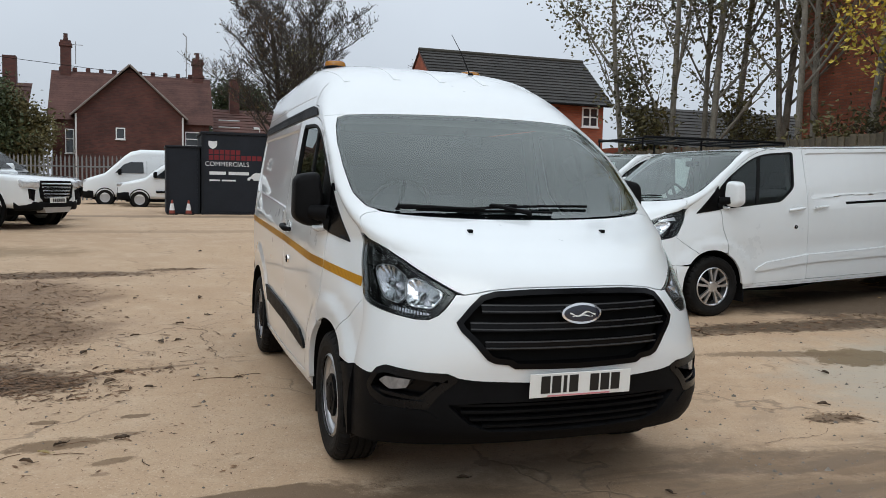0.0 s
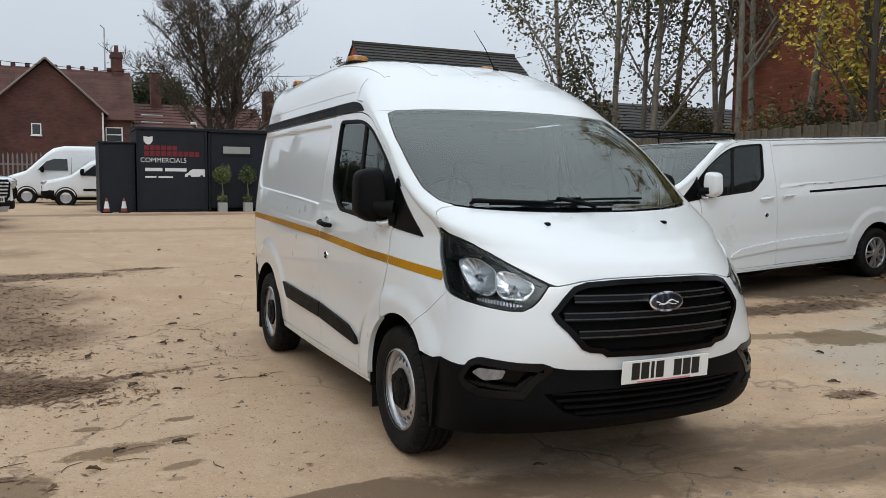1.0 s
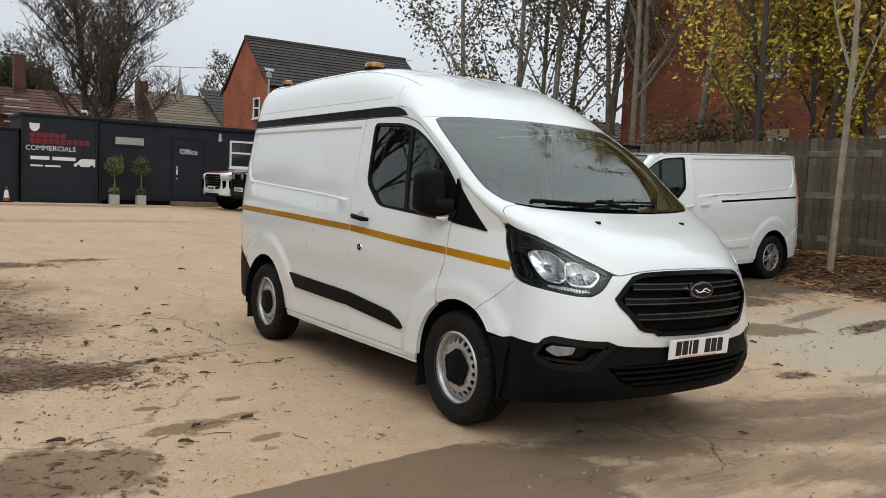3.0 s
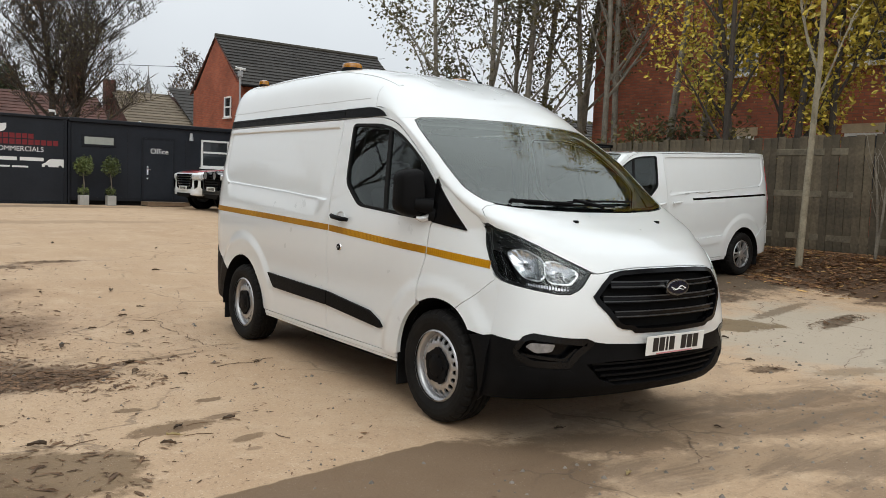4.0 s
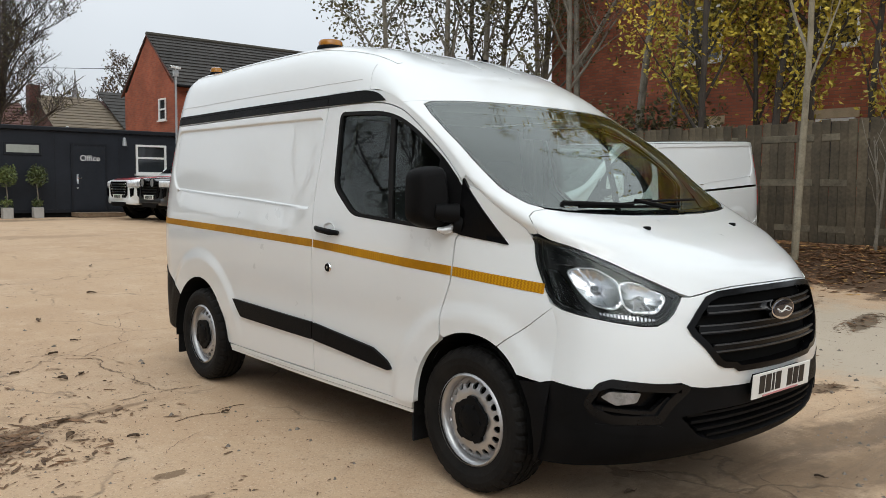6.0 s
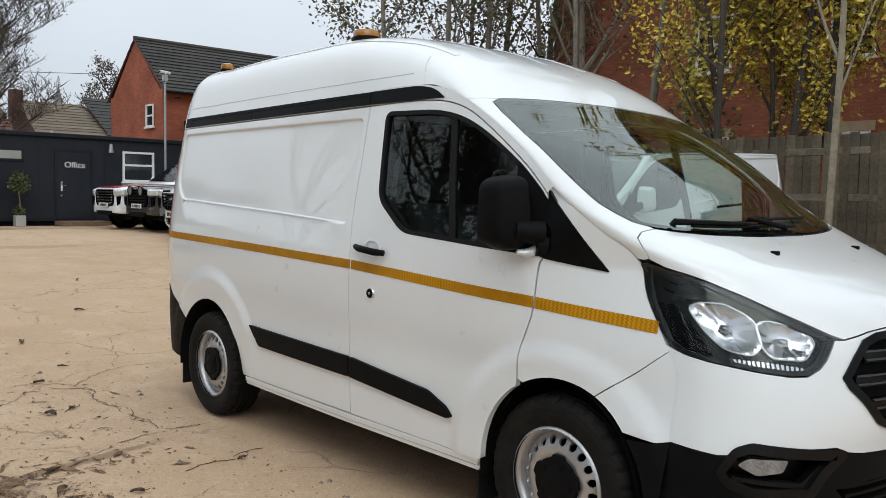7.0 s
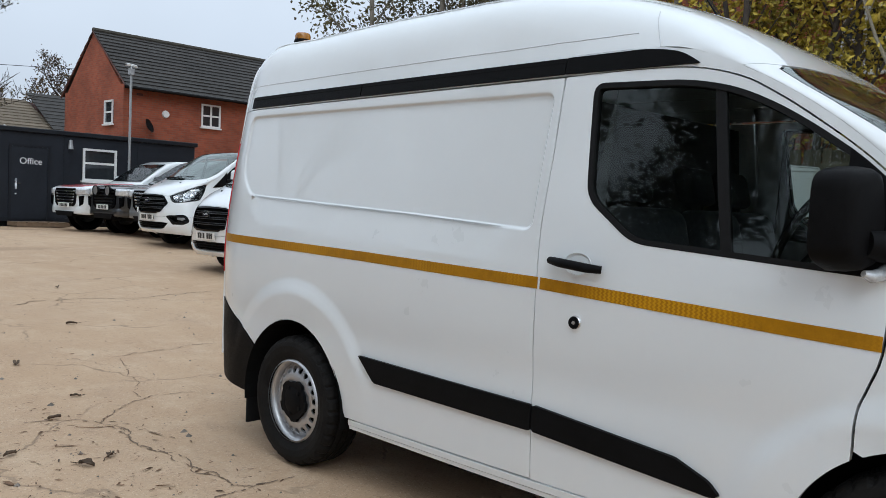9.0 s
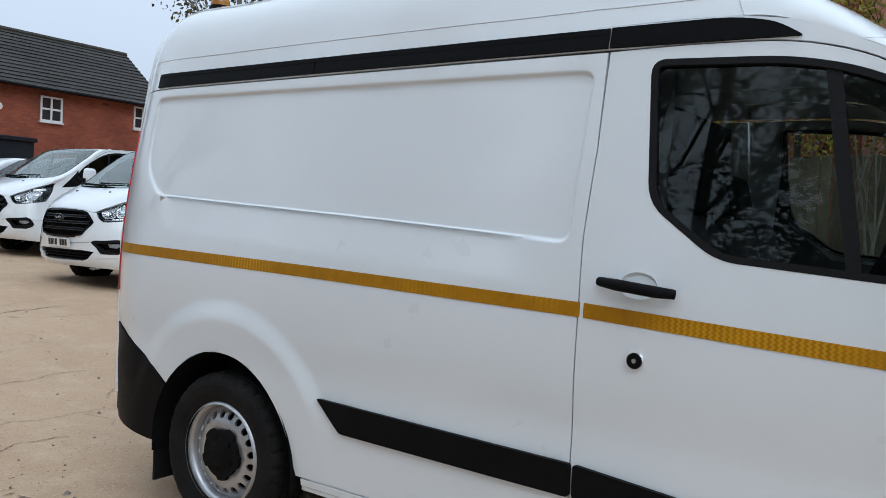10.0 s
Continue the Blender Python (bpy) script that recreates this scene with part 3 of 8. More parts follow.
def build_van(spec):
    high, stretch = spec.get("high", True), spec.get("stretch", 0.0)
    trim_mat = spec.get("trim", BLACK)
    st = spec.get("step", 0.03)
    van = thing("van", spec["label"], "van", spec.get("group", ""))
    S = Shell(HIGH_ROOF if high else LOW_ROOF, stretch)
    at, inv = S.at, S.inv
    Y = lambda y: y + (stretch if y > 2.0 else 0.0)
    yr = Y(3.80)
    top = 1.985 if high else 1.918

    # --- outlines on the shell, right half (negative side mirrored) ---
    lamp_low = [at(u, k) for u, k in ((0.435, 6.02), (0.475, 5.50), (0.500, 5.28), (0.540, 5.10), (0.60, 5.10), (0.70, 5.22), (0.86, 5.46), (0.94, 5.62), (0.98, 5.84), (1.0, 6.15))]
    lamp_high = [at(u, k) for u, k in ((0.435, 6.08), (0.50, 6.48), (0.575, 6.93), (0.65, 7.33), (0.735, 7.68), (0.80, 7.88), (0.88, 8.00), (0.96, 8.06))]
    lampo = lamp_low + [at(1.0, 7.0), at(1.0, 7.6), at(1.0, 8.0)] + lamp_high[::-1]
    lampo = flip(lampo)
    edge = lambda k0, k1, n, u=1.0: [at(u, k0 + (k1 - k0) * i / n) for i in range(n + 1)]
    hood_front = [inv(x, z=z) for x, z in ((0.0, 1.034), (0.15, 1.033), (0.30, 1.028), (0.41, 1.016), (0.47, 1.003), (0.52, 0.994))]
    lamp_up = [(a, b + 0.005) for a, b in lamp_high[:-1]]
    hood_side = [at(0.93, 8.16), at(0.87, 8.6), at(0.785, 9.12), at(0.70, 9.5), at(0.60, 9.79)]
    hood = mirrored(hood_front + lamp_up + hood_side + [at(0.5, 9.79), at(0.3, 9.85), at(0.0, 9.89)])
    part("bonnet", sheet(inset(hood, 0.003), S, (), 1.3 * st, 0, 0.02), PAINT, van, "white painted bonnet", smooth=True)

    black_line = [at(1.0, 3.05)] + [inv(x, z=z) for x, z in ((0.903, 0.612), (0.880, 0.618), (0.862, 0.648), (0.605, 0.643), (0.555, 0.622), (0.489, 0.612), (0.23, 0.599), (0.0, 0.597))]
    gr = [(0.0, 1.020), (0.22, 1.017), (0.39, 1.006), (0.45, 0.988), (0.502, 0.938), (0.556, 0.872), (0.540, 0.838), (0.492, 0.788), (0.432, 0.714), (0.40, 0.700), (0.340, 0.694), (0.312, 0.676), (0.0, 0.670)]
    grille = mirrored([inv(x, z=z) for x, z in gr])
    up = lamp_low
    bumper_top = mirrored([(0.0, hood_front[0][1])] + hood_front[1:] + up + [at(1.0, 5.0), at(1.0, 4.0)] + black_line)
    part("front_bumper", sheet([(math.copysign(1.151, a), b) if abs(a) > 1.12 else (a, b) for a, b in inset(bumper_top, 0.002)], S, (grille,), st, 0, 0.02), PAINT, van, "white upper front bumper", smooth=True)
    lower = mirrored([at(0.0, 0.0), at(0.3, 0.0), at(0.6, 0.0), at(0.85, 0.0), at(1.0, 0.0), at(1.0, 1.0), at(1.0, 2.0)] + black_line)
    lg = [inv(x, z=z) for x, z in ((0.0, 0.512), (0.44, 0.512), (0.60, 0.500), (0.50, 0.405), (0.40, 0.372), (0.0, 0.362))]
    fogs = [at(u, k) for u, k in ((0.744, 3.33), (0.694, 3.60), (0.406, 3.33), (0.394, 3.10), (0.45, 2.54), (0.488, 1.98), (0.669, 1.95), (0.763, 2.20), (0.794, 2.51))]
    fog_r = flip(rounded(fogs, 0.015, 3))
    fog_l = flip(fog_r)
    low_mat = spec.get("bumper", BLACK)
    part("bumper_skirt", sheet([(math.copysign(1.151, a), b) if abs(a) > 1.12 else (a, b) for a, b in inset(lower, 0.002)], S, (mirrored(lg), fog_r, fog_l), st, 0.0, 0.05), low_mat, van, "textured black plastic lower bumper", smooth=True)
    part("lower_grille", sheet(inset(mirrored(lg), -0.01), S, (), 0.05, -0.06, 0.0), DARK, van)
    for z, xe in ((0.393, 0.44), (0.428, 0.50), (0.464, 0.54), (0.496, 0.56)):
        sl = [inv(x, z=z + 0.006) for x in (0.0, xe / 2, xe)] + [inv(x, z=z - 0.006) for x in (xe, xe / 2, 0.0)]
        part("grille_slat", sheet(mirrored(sl), S, (), 0.06, -0.012, 0.04), BLACK, van)
    for fp in (fog_r, fog_l):
        hs = part("fog_lamp_surround", sheet(inset(fp, -0.006), S, (inset(fp, 0.030),), 0.02, 0.003, 0.05), SATIN, van, smooth=True)
        part("recess", sheet(inset(fp, 0.0), S, (), 0.04, -0.07, 0.0), GLOSSBLACK, hs)
        g = math.copysign(1, fp[0][0])
        lamp = rounded([(g * a, b) for a, b in (at(u, k) for u, k in ((0.725, 2.78), (0.688, 3.0), (0.562, 3.0), (0.575, 2.65), (0.656, 2.52)))], 0.012, 3)
        part("fog_lamp", sheet(lamp, S, (), 0.03, -0.012, 0.05), FOGGLASS, hs, "clear fog lamp", smooth=True)
        chin = [(g * a, b) for a, b in (at(u, k) for u, k in ((0.745, 1.88), (0.488, 1.90), (0.438, 1.56), (0.694, 1.62)))]
        part("bumper_lip", sheet(rounded(chin, 0.02, 3), S, (), 0.04, 0.005, 0.03), low_mat, hs, smooth=True)
        shelf = [(g * a, b) for a, b in (at(u, k) for u, k in ((0.745, 2.45), (0.735, 2.33), (0.50, 2.20), (0.45, 2.75), (0.465, 2.85), (0.52, 2.36)))]
        part("recess_blade", sheet(shelf, S, (), 0.04, -0.01, 0.03), SATIN, hs)

    # --- grille ---
    gm = spec.get("grille", HIGHLIGHT_RIDGE)
    gf = part("grille_frame", sheet(inset(grille, -0.006), S, (inset(grille, 0.020),), 0.025, 0.008, 0.05), GLOSSBLACK, van, "black radiator grille surround", smooth=True)
    part("grille_backing", sheet(inset(grille, 0.004), S, (), 0.05, -0.05, 0.0), DARK, gf)
    for z, x in ((0.938, 0.455), (0.858, 0.505), (0.775, 0.445)):
        # each black bar carries two thin paler strips that paint its highlights
        for dz, h, lf, mm, nm in ((0.0, 0.021, -0.008, GLOSSBLACK, "grille_bar"), (0.016, 0.0032, 0.000, gm, "grille_ridge"), (-0.012, 0.0032, 0.000, gm, "grille_ridge")):
            bar = [inv(q * x, z=z + dz + h) for q in (0, 0.33, 0.66, 1.0)] + [inv(q * x, z=z + dz - h) for q in (1.0, 0.66, 0.33, 0)]
            part(nm, sheet(mirrored(bar), S, (), 0.05, lf, 0.03), mm, gf, smooth=True)
    for rx, rz, lf, mm, nm in ((0.100, 0.047, 0.022, CHROME, "badge_rim"), (0.088, 0.037, 0.026, BLUE, "badge_field")):
        el = [inv(abs(rx * math.cos(q)), z=0.915 + rz * math.sin(q)) for q in [j * math.tau / 32 for j in range(32)]]
        el = [(math.copysign(a, math.cos(j * math.tau / 32)), b) for j, (a, b) in enumerate(el)]
        part(nm, sheet(el, S, (), 0.03, lf, 0.03), mm, gf, smooth=True)
    # one flowing pale stroke across the badge
    xs = np.linspace(-0.064, 0.064, 41)
    sg = [math.copysign(1.0, x) for x in xs]
    for zz, am, ph, hh, ww in ((0.914, 0.010, 0.0, 0.0042, 1.0), (0.905, 0.004, 1.2, 0.0022, 0.8)):
        mid = [(x * ww, zz + am * math.sin(62 * x + ph) * (1 - (x / 0.09) ** 2)) for x in xs]
        up2 = [inv(abs(x), z=z + hh * (0.5 + 0.5 * abs(math.cos(40 * x)))) for x, z in mid]
        dn2 = [inv(abs(x), z=z - hh * (0.5 + 0.5 * abs(math.cos(40 * x)))) for x, z in mid]
        strip = [(g * a, b) for g, (a, b) in zip(sg, up2)] + [(g * a, b) for g, (a, b) in zip(sg[::-1], dn2[::-1])]
        part("badge_stroke", sheet(strip, S, (), 0.03, 0.0285, 0.001), PLATE, gf)

    # --- headlamps ---
    for sgn in (-1, 1):
        cover, pts = lamp_unit(van, S, lampo, sgn, "headlight")
        for ring in (((0.846, 6.86), (0.794, 7.03), (0.719, 7.05), (0.655, 6.66), (0.666, 5.93), (0.70, 5.76), (0.781, 5.92), (0.822, 6.35)), ((0.642, 6.49), (0.606, 6.58), (0.525, 6.38), (0.496, 6.04), (0.537, 5.60), (0.631, 5.68), (0.650, 5.93))):
            el = inset(rounded([(sgn * a, b) for a, b in (at(u, k) for u, k in ring)], 0.018, 4), -0.010)
            mid = np.mean(np.array(el), axis=0)
            size = 0.5 * np.ptp(np.array(el), axis=0)
            part("reflector", sheet(el, Bowl(S, mid, size, 0.016, 0.028), (), 0.012, 0, 0.006), REFLECTOR, cover, "chrome reflector bowl", smooth=True)
            part("reflector_rim", sheet(inset(el, -0.0025), S, (inset(el, 0.001),), 0.02, -0.014, 0.012), SILVER, cover, smooth=True)
            eye = S(np.array([mid[0]]), np.array([mid[1]]))[0] - normals(np.array([mid]), S)[0] * 0.030
            part("bulb", spin([(0.0, -0.02), (0.012, -0.018), (0.016, 0.0), (0.012, 0.02)], 12, "y", tuple(eye)), REFLECTOR, cover, smooth=True)
        for u0, u1, k0, k1 in ((0.90, 0.70, 7.62, 7.22), (0.93, 0.72, 7.36, 6.98)):
            fin = [at(u0, k0), at((u0 + u1) / 2, (k0 + k1) / 2 + 0.06), at(u1, k1), at(u1, k1 - 0.05), at((u0 + u1) / 2, (k0 + k1) / 2 + 0.01), at(u0, k0 - 0.06)]
            part("bezel_fin", sheet([(sgn * a, b) for a, b in fin], S, (), 0.03, -0.030, 0.01), SATIN, cover)
        for k0 in (5.36, 5.47, 5.58):
            rib = [at(0.745, k0 + 0.16), at(0.66, k0 + 0.09), at(0.555, k0 - 0.02), at(0.555, k0 - 0.05), at(0.66, k0 + 0.055), at(0.745, k0 + 0.12)]
            part("bezel_rib", sheet([(sgn * a, b) for a, b in rib], S, (), 0.03, -0.024, 0.006), SATIN, cover)
        band = [(sgn * a, b) for a, b in (at(u, k) for u, k in ((0.775, 5.60), (0.681, 5.53), (0.55, 5.34), (0.537, 5.20), (0.65, 5.28), (0.763, 5.43)))]
        day = part("day_lamp", sheet(band, S, (), 0.03, -0.02, 0.02), LAMPDARK, cover, "ridged bright daytime lamp strip")
        for k in range(15):
            f0, f1 = (k + 0.15) / 15, (k + 0.75) / 15
            lo = [float(np.interp(f, [0, 0.5, 1], [5.21, 5.30, 5.44])) for f in (f0, f1)]
            hi = [float(np.interp(f, [0, 0.5, 1], [5.33, 5.50, 5.59])) for f in (f0, f1)]
            u0, u1 = 0.542 + 0.225 * f0, 0.542 + 0.225 * f1
            part("lamp_ridge", sheet([(sgn * a, b) for a, b in (at(u0, lo[0]), at(u1, lo[1]), at(u1, hi[1]), at(u0, hi[0]))], S, (), 0.05, -0.014, 0.006), REFLECTOR, day)
        rear = [(sgn * a, b) for a, b in (at(u, k) for u, k in ((0.975, 6.95), (0.906, 6.95), (0.875, 6.56), (0.844, 5.83), (0.80, 5.45), (0.935, 5.66), (0.97, 6.02)))]
        part("side_lens", sheet(rear, S, (), 0.04, -0.02, 0.03), GLOSSBLACK, cover, smooth=True)
        brow = [(sgn * a, b) for a, b in (inv(0.845, z=1.12), inv(0.83, z=1.16), inv(0.76, z=1.135), inv(0.77, z=1.115))]
        part("indicator_lens", sheet(brow, S, (), 0.03, -0.022, 0.01), SILVER if spec.get("bright_lamp") else LAMPDARK, cover)

    # --- windscreen, pillars, roof ---
    scr = mirrored([at(u, k) for u, k in ((0, 9.97), (0.3, 9.94), (0.48, 9.88), (0.59, 9.87), (0.66, 9.95), (0.725, 10.2), (0.77, 10.7), (0.785, 11.2), (0.77, 11.65), (0.725, 11.9), (0.64, 11.98), (0.4, 12.04), (0, 12.08))])
    part("windscreen", sheet(inset(scr, 0.004), S, (), 0.06, 0.0, 0.0), SCREEN, van, "clear windscreen with a dark edge band", smooth=True).visible_shadow = False
    part("windscreen_band", sheet(inset(scr, 0.003), S, (inset(scr, 0.045),), 0.03, -0.003, 0.004), GLOSSBLACK, van, smooth=True)
    cowl = mirrored([at(0, 9.88), at(0.3, 9.84), at(0.5, 9.78), at(0.61, 9.78), at(0.67, 9.95), at(0.66, 9.97), at(0.59, 9.89), at(0.48, 9.90), at(0.3, 9.96), at(0, 9.99)])
    part("cowl", sheet(cowl, S, (), 0.04, -0.015, 0.02), BLACK, van)
    for sgn in (-1, 1):
        pil = [at(0.965, 8.10), at(1.0, 8.10)] + edge(8.4, 12.0, 10) + [at(0.64, 11.99), at(0.728, 11.91), at(0.774, 11.65), at(0.789, 11.2), at(0.774, 10.7), at(0.729, 10.2), at(0.664, 9.95), at(0.61, 9.87)] + hood_side[::-1]
        pil = [(sgn * a, b) for a, b in pil]
        part("windscreen_pillar", sheet(inset(pil, 0.002), S, (), st, 0, 0.012), PAINT, van, smooth=True)
    rf = mirrored([at(0, 12.1), at(0.4, 12.06), at(0.64, 12.0), at(0.8, 12.003), at(1.0, 12.003)] + edge(12.3, 19.0, 26) + [at(0.5, 19.0), at(0, 19.0)])
    part("roof", sheet(rf, S, (), 2.0 * st, 0, 0.01), PAINT, van, "white raised roof" if high else "white roof", smooth=True)
    for u0 in ((-0.5, -0.25, 0.0, 0.25, 0.5) if high else ()):
        rib = [at(u0 - 0.018, 13.6), at(u0 + 0.018, 13.6), at(u0 + 0.02, 15), at(u0 + 0.02, 18.2), at(u0 - 0.02, 18.2), at(u0 - 0.02, 15)]
        part("roof_rib", sheet(rib, S, (), 0.06, 0.003, 0.004), PAINT, van, smooth=True)

    # --- sides ---
    for sgn in (-1, 1):
        K = SideSkin(sgn, stretch)
        KP = SideSkin(sgn, stretch, True)
        ry, rz = ARCH
        arch_f = lambda a0, a1, n=16: arc(-0.03, 0.335, ry + 0.003, rz + 0.006, a0, a1, n)
        arch_r = lambda a0, a1, n=20: arc(Y(2.945), 0.335, ry + 0.032, rz + 0.006, a0, a1, n)
        EDGE = [(float(p[1]), float(p[2])) for p in S(*np.array(edge(8.0, 12.0, 16)).T)]
        door = DOOR_REAR + DOOR_TOP + DOOR_FRONT[1:] + arch_f(59, 3) + [(0.40, 0.345)]
        door = inset(door, 0.0025)
        dr = part("front_door", sheet(door, K, (WINDOW,), st, 0, 0.03), PAINT, van, "white cab door", smooth=True)
        # rear quarter
        qr = [(1.334, 0.350), (Y(2.50), 0.342)] + arch_r(176, 34)[1:] + [(Y(3.40), 0.645), (Y(3.69), 0.775), (yr, 0.80), (yr, 1.902), (1.330, 1.902), (1.325, 1.600), (1.337, 1.325), (1.332, 1.117), (1.336, 0.59)]
        rec = rounded([(Y(y), z) for y, z in RECESS], [0.05, 0.0, 0.06, 0.12, 0.06, 0.05])
        fy = [1.45, 1.9, 2.32, 2.65, 2.97, 3.15, 3.33, 3.42]
        facet = [(Y(v), float(np.interp(v, FACET_Y, FACET_Z))) for v in fy] + [(Y(v), float(np.interp(v, [1.38, 2.10, 3.47], [1.296, 1.334, 1.394]))) for v in fy[::-1]]
        q = part("side_panel", sheet(qr, K, (), st, 0, 0.02, creases=[inset(rec, -0.004), inset(rec, 0.006), inset(rec, 0.016), facet, *[arc(Y(2.933), 0.32, r, r, 10, 170, 44) for r in (0.675, 0.650, 0.625, 0.600, 0.575)]]), PAINT, van, "white load area side with pressed panel", smooth=True)
        # front wing, bumper end, bumper corner
        wing = [(float(y), float(z)) for y, z in EDGE if y < 0.06] + [(0.066, 1.452)] + [(y - 0.005, z) for y, z in DOOR_FRONT[1:]] + arch_f(61, 114)[1:] + [(-0.352, 0.845)] + [(float(p[1]), float(p[2])) for p in S(*np.array(edge(5.66, 7.8, 8)).T)]
        part("front_wing", sheet(inset(wing, 0.0007), K, (), st, 0, 0.015), PAINT, van, smooth=True)
        bend = [(-0.195, 0.7265), (-0.353, 0.8425)] + [(float(p[1]), float(p[2])) for p in S(*np.array(edge(5.64, 3.05, 6)).T)] + [(-0.455, 0.612)] + arch_f(138, 115, 6)
        part("bumper_end", sheet([o if o[0] < -0.40 else i for o, i in zip(bend, inset(bend, 0.0007))], K, (), st, 0, 0.015), PAINT, van, smooth=True)
        corner = [(float(p[1]), float(p[2])) for p in S(*np.array(edge(3.0, 0.0, 6)).T)] + [(-0.385, 0.215)] + arch_f(188, 142, 8) + [(-0.455, 0.608)]
        part("bumper_corner", sheet(corner, K, (), st, 0, 0.03), low_mat, van, smooth=True)
        # rail over the doors
        rail = [(y, z) for y, z in EDGE if y > 0.03] + [(0.70, 1.925), (0.80, top - 0.025), (0.95, top), (yr, top), (yr, 1.907), (1.32, 1.911)] + [(y - 0.001, z + 0.003) for y, z in DOOR_TOP[1:-2]]
        part("cant_rail", sheet(rail, KP, (), 1.5 * st, 0, 0.008), PAINT, van, smooth=True)
        if high:
            for y0, y1, y2 in ((0.80, 1.325, 1), (1.331, 2.585, 0), (2.591, Y(3.62), 0)):
                bp = [(y0, 1.914), (y1, 1.914), (y1, 1.977), (y0, 1.977)]
                if y2:
                    bp = rounded([(0.765, 1.908), (1.325, 1.914), (1.325, 1.978), (0.96, 1.978), (0.84, 1.955)], [0.01, 0, 0, 0.12, 0.05], 4)
                bd = part("roof_band", sheet(bp, KP, (), 0.04, 0.008, 0.02), BLACK, van, "black plastic band below the raised roof")
                if not y2:
                    part("band_groove", sheet([(y0, 1.956), (y1, 1.956), (y1, 1.960), (y0, 1.960)], KP, (), 0.05, 0.009, 0.0), DARK, bd)
            line = []
            for k in np.linspace(14.05, 18.2, 30):
                cand = S(*np.array([at(sgn * u, k) for u in np.linspace(0.7, 1.0, 61)]).T)
                line.append(cand[int(np.argmin(np.abs(cand[:, 2] - 2.047)))])
            part("roof_seam", tube(line, 0.0022, 5), SILVER, van)
            vs2 = S(*np.array([at(sgn * u, 13.75 + 0.25 * (1 - u)) for u in np.linspace(1.0, 0.62, 12)]).T)
            part("roof_seam", tube(vs2 + np.array([sgn * 0.001, 0, 0.001]), 0.0018, 5), SILVER, van)
        else:
            ln = S(*np.array([at(sgn * 0.80, k) for k in np.linspace(13.0, 18.6, 20)]).T)
            part("roof_seam", tube(ln, 0.005, 5), RUBBER, van)
        part("pillar_filler", sheet([(-0.06, 1.38), (0.06, 1.44), (0.16, 1.56), (0.10, 1.54), (-0.02, 1.43)], KP, (), 0.03, -0.010, 0.0), PAINT, van)
        # glass, its rubber frame, the bar between the panes
        wi = inset(WINDOW, 0.016)
        fr = part("window_frame", sheet(inset(WINDOW, -0.004), K, (wi,), 0.03, 0.001, 0.03), RUBBER, dr, "black rubber window surround", smooth=True)
        part("window_pane", sheet(inset(WINDOW, 0.012), K, (), 0.05, -0.012, 0.0), SIDEGLASS, dr, "tinted door window", smooth=True).visible_shadow = False
        part("window_bar", sheet([(0.708, 1.85), (0.668, 1.84), (0.570, 1.255), (0.606, 1.258)], K, (), 0.03, -0.004, 0.02), RUBBER, dr)
        sail = [(0.255, 1.238), (0.25, 1.608), (0.105, 1.482), (0.10, 1.235)]
        part("mirror_sail", sheet(sail, K, (), 0.03, 0.002, 0.03), BLACK, dr, smooth=True)
        part("sail_edge", sheet([(0.114, 1.230), (0.0955, 1.230), (0.0815, 1.452), (0.114, 1.488)], K, (), 0.03, 0.003, 0.02), BLACK, dr, smooth=True)
        tri = rounded([(0.078, 1.492), (0.050, 1.455), (-0.192, 1.184), (0.088, 1.222)], [0.006, 0.02, 0.012, 0.008], 3)
        part("quarter_trim", sheet(tri, K, (), 0.03, 0.006, 0.02), GLOSSBLACK, van, "black triangular trim", smooth=True)
        # mirror
        mm = spec.get("mirror", BLACK)
        X = lambda v: sgn * v
        mir = part("door_mirror", mirror_shell(sgn), mm, van, "large door mirror", smooth=True)
        part("mirror_glass", box(min(X(1.09), X(0.965)), max(X(1.09), X(0.965)), 0.276, 0.284, 1.29, 1.51, 0.004, 1), CHROME, mir)
        arm = bmesh.new()
        tube([(X(0.93), 0.105, 1.318), (X(0.965), 0.125, 1.322), (X(1.02), 0.165, 1.330)], [0.052, 0.046, 0.040], 14, arm)
        tube([(X(0.915), 0.10, 1.270), (X(0.945), 0.12, 1.275)], [0.055, 0.040], 12, arm)
        part("mirror_arm", arm, BLACK, mir, smooth=True)
        part("mirror_indicator", loft_ring([(X(0.935), 0.128, 1.262, 0.016), (X(0.955), 0.135, 1.244, 0.021), (X(0.985), 0.150, 1.238, 0.019), (X(1.010), 0.165, 1.246, 0.010)]), LENSWHITE, mir, "clear side repeater", smooth=True)
        # handle, lock, tape, rub strip
        hm = spec.get("handle", BLACK)
        hp = K(np.array([1.262, 1.20, 1.08, 1.035]), np.array([1.203, 1.199, 1.188, 1.184]))
        hl = bmesh.new()
        tube([hp[0] + (sgn * 0.018, 0, 0), hp[1] + (sgn * 0.045, 0, 0), hp[2] + (sgn * 0.045, 0, 0), hp[3] + (sgn * 0.016, 0, 0)], [0.014, 0.017, 0.017, 0.014], 10, hl)
        h1 = part("door_handle", hl, hm, dr, "black pull handle" if hm is BLACK else "white pull handle", smooth=True)
        cup = arc(1.145, 1.197, 0.058, 0.040, 0, 348, 29)
        part("handle_cup", sheet(cup, Bowl(K, np.array([1.145, 1.197]), np.array([0.062, 0.034]), -0.004, 0.016), (), 0.01, 0, 0.004), PAINT, dr, smooth=True)
        lp = K(np.array([1.141]), np.array([0.983]))[0]
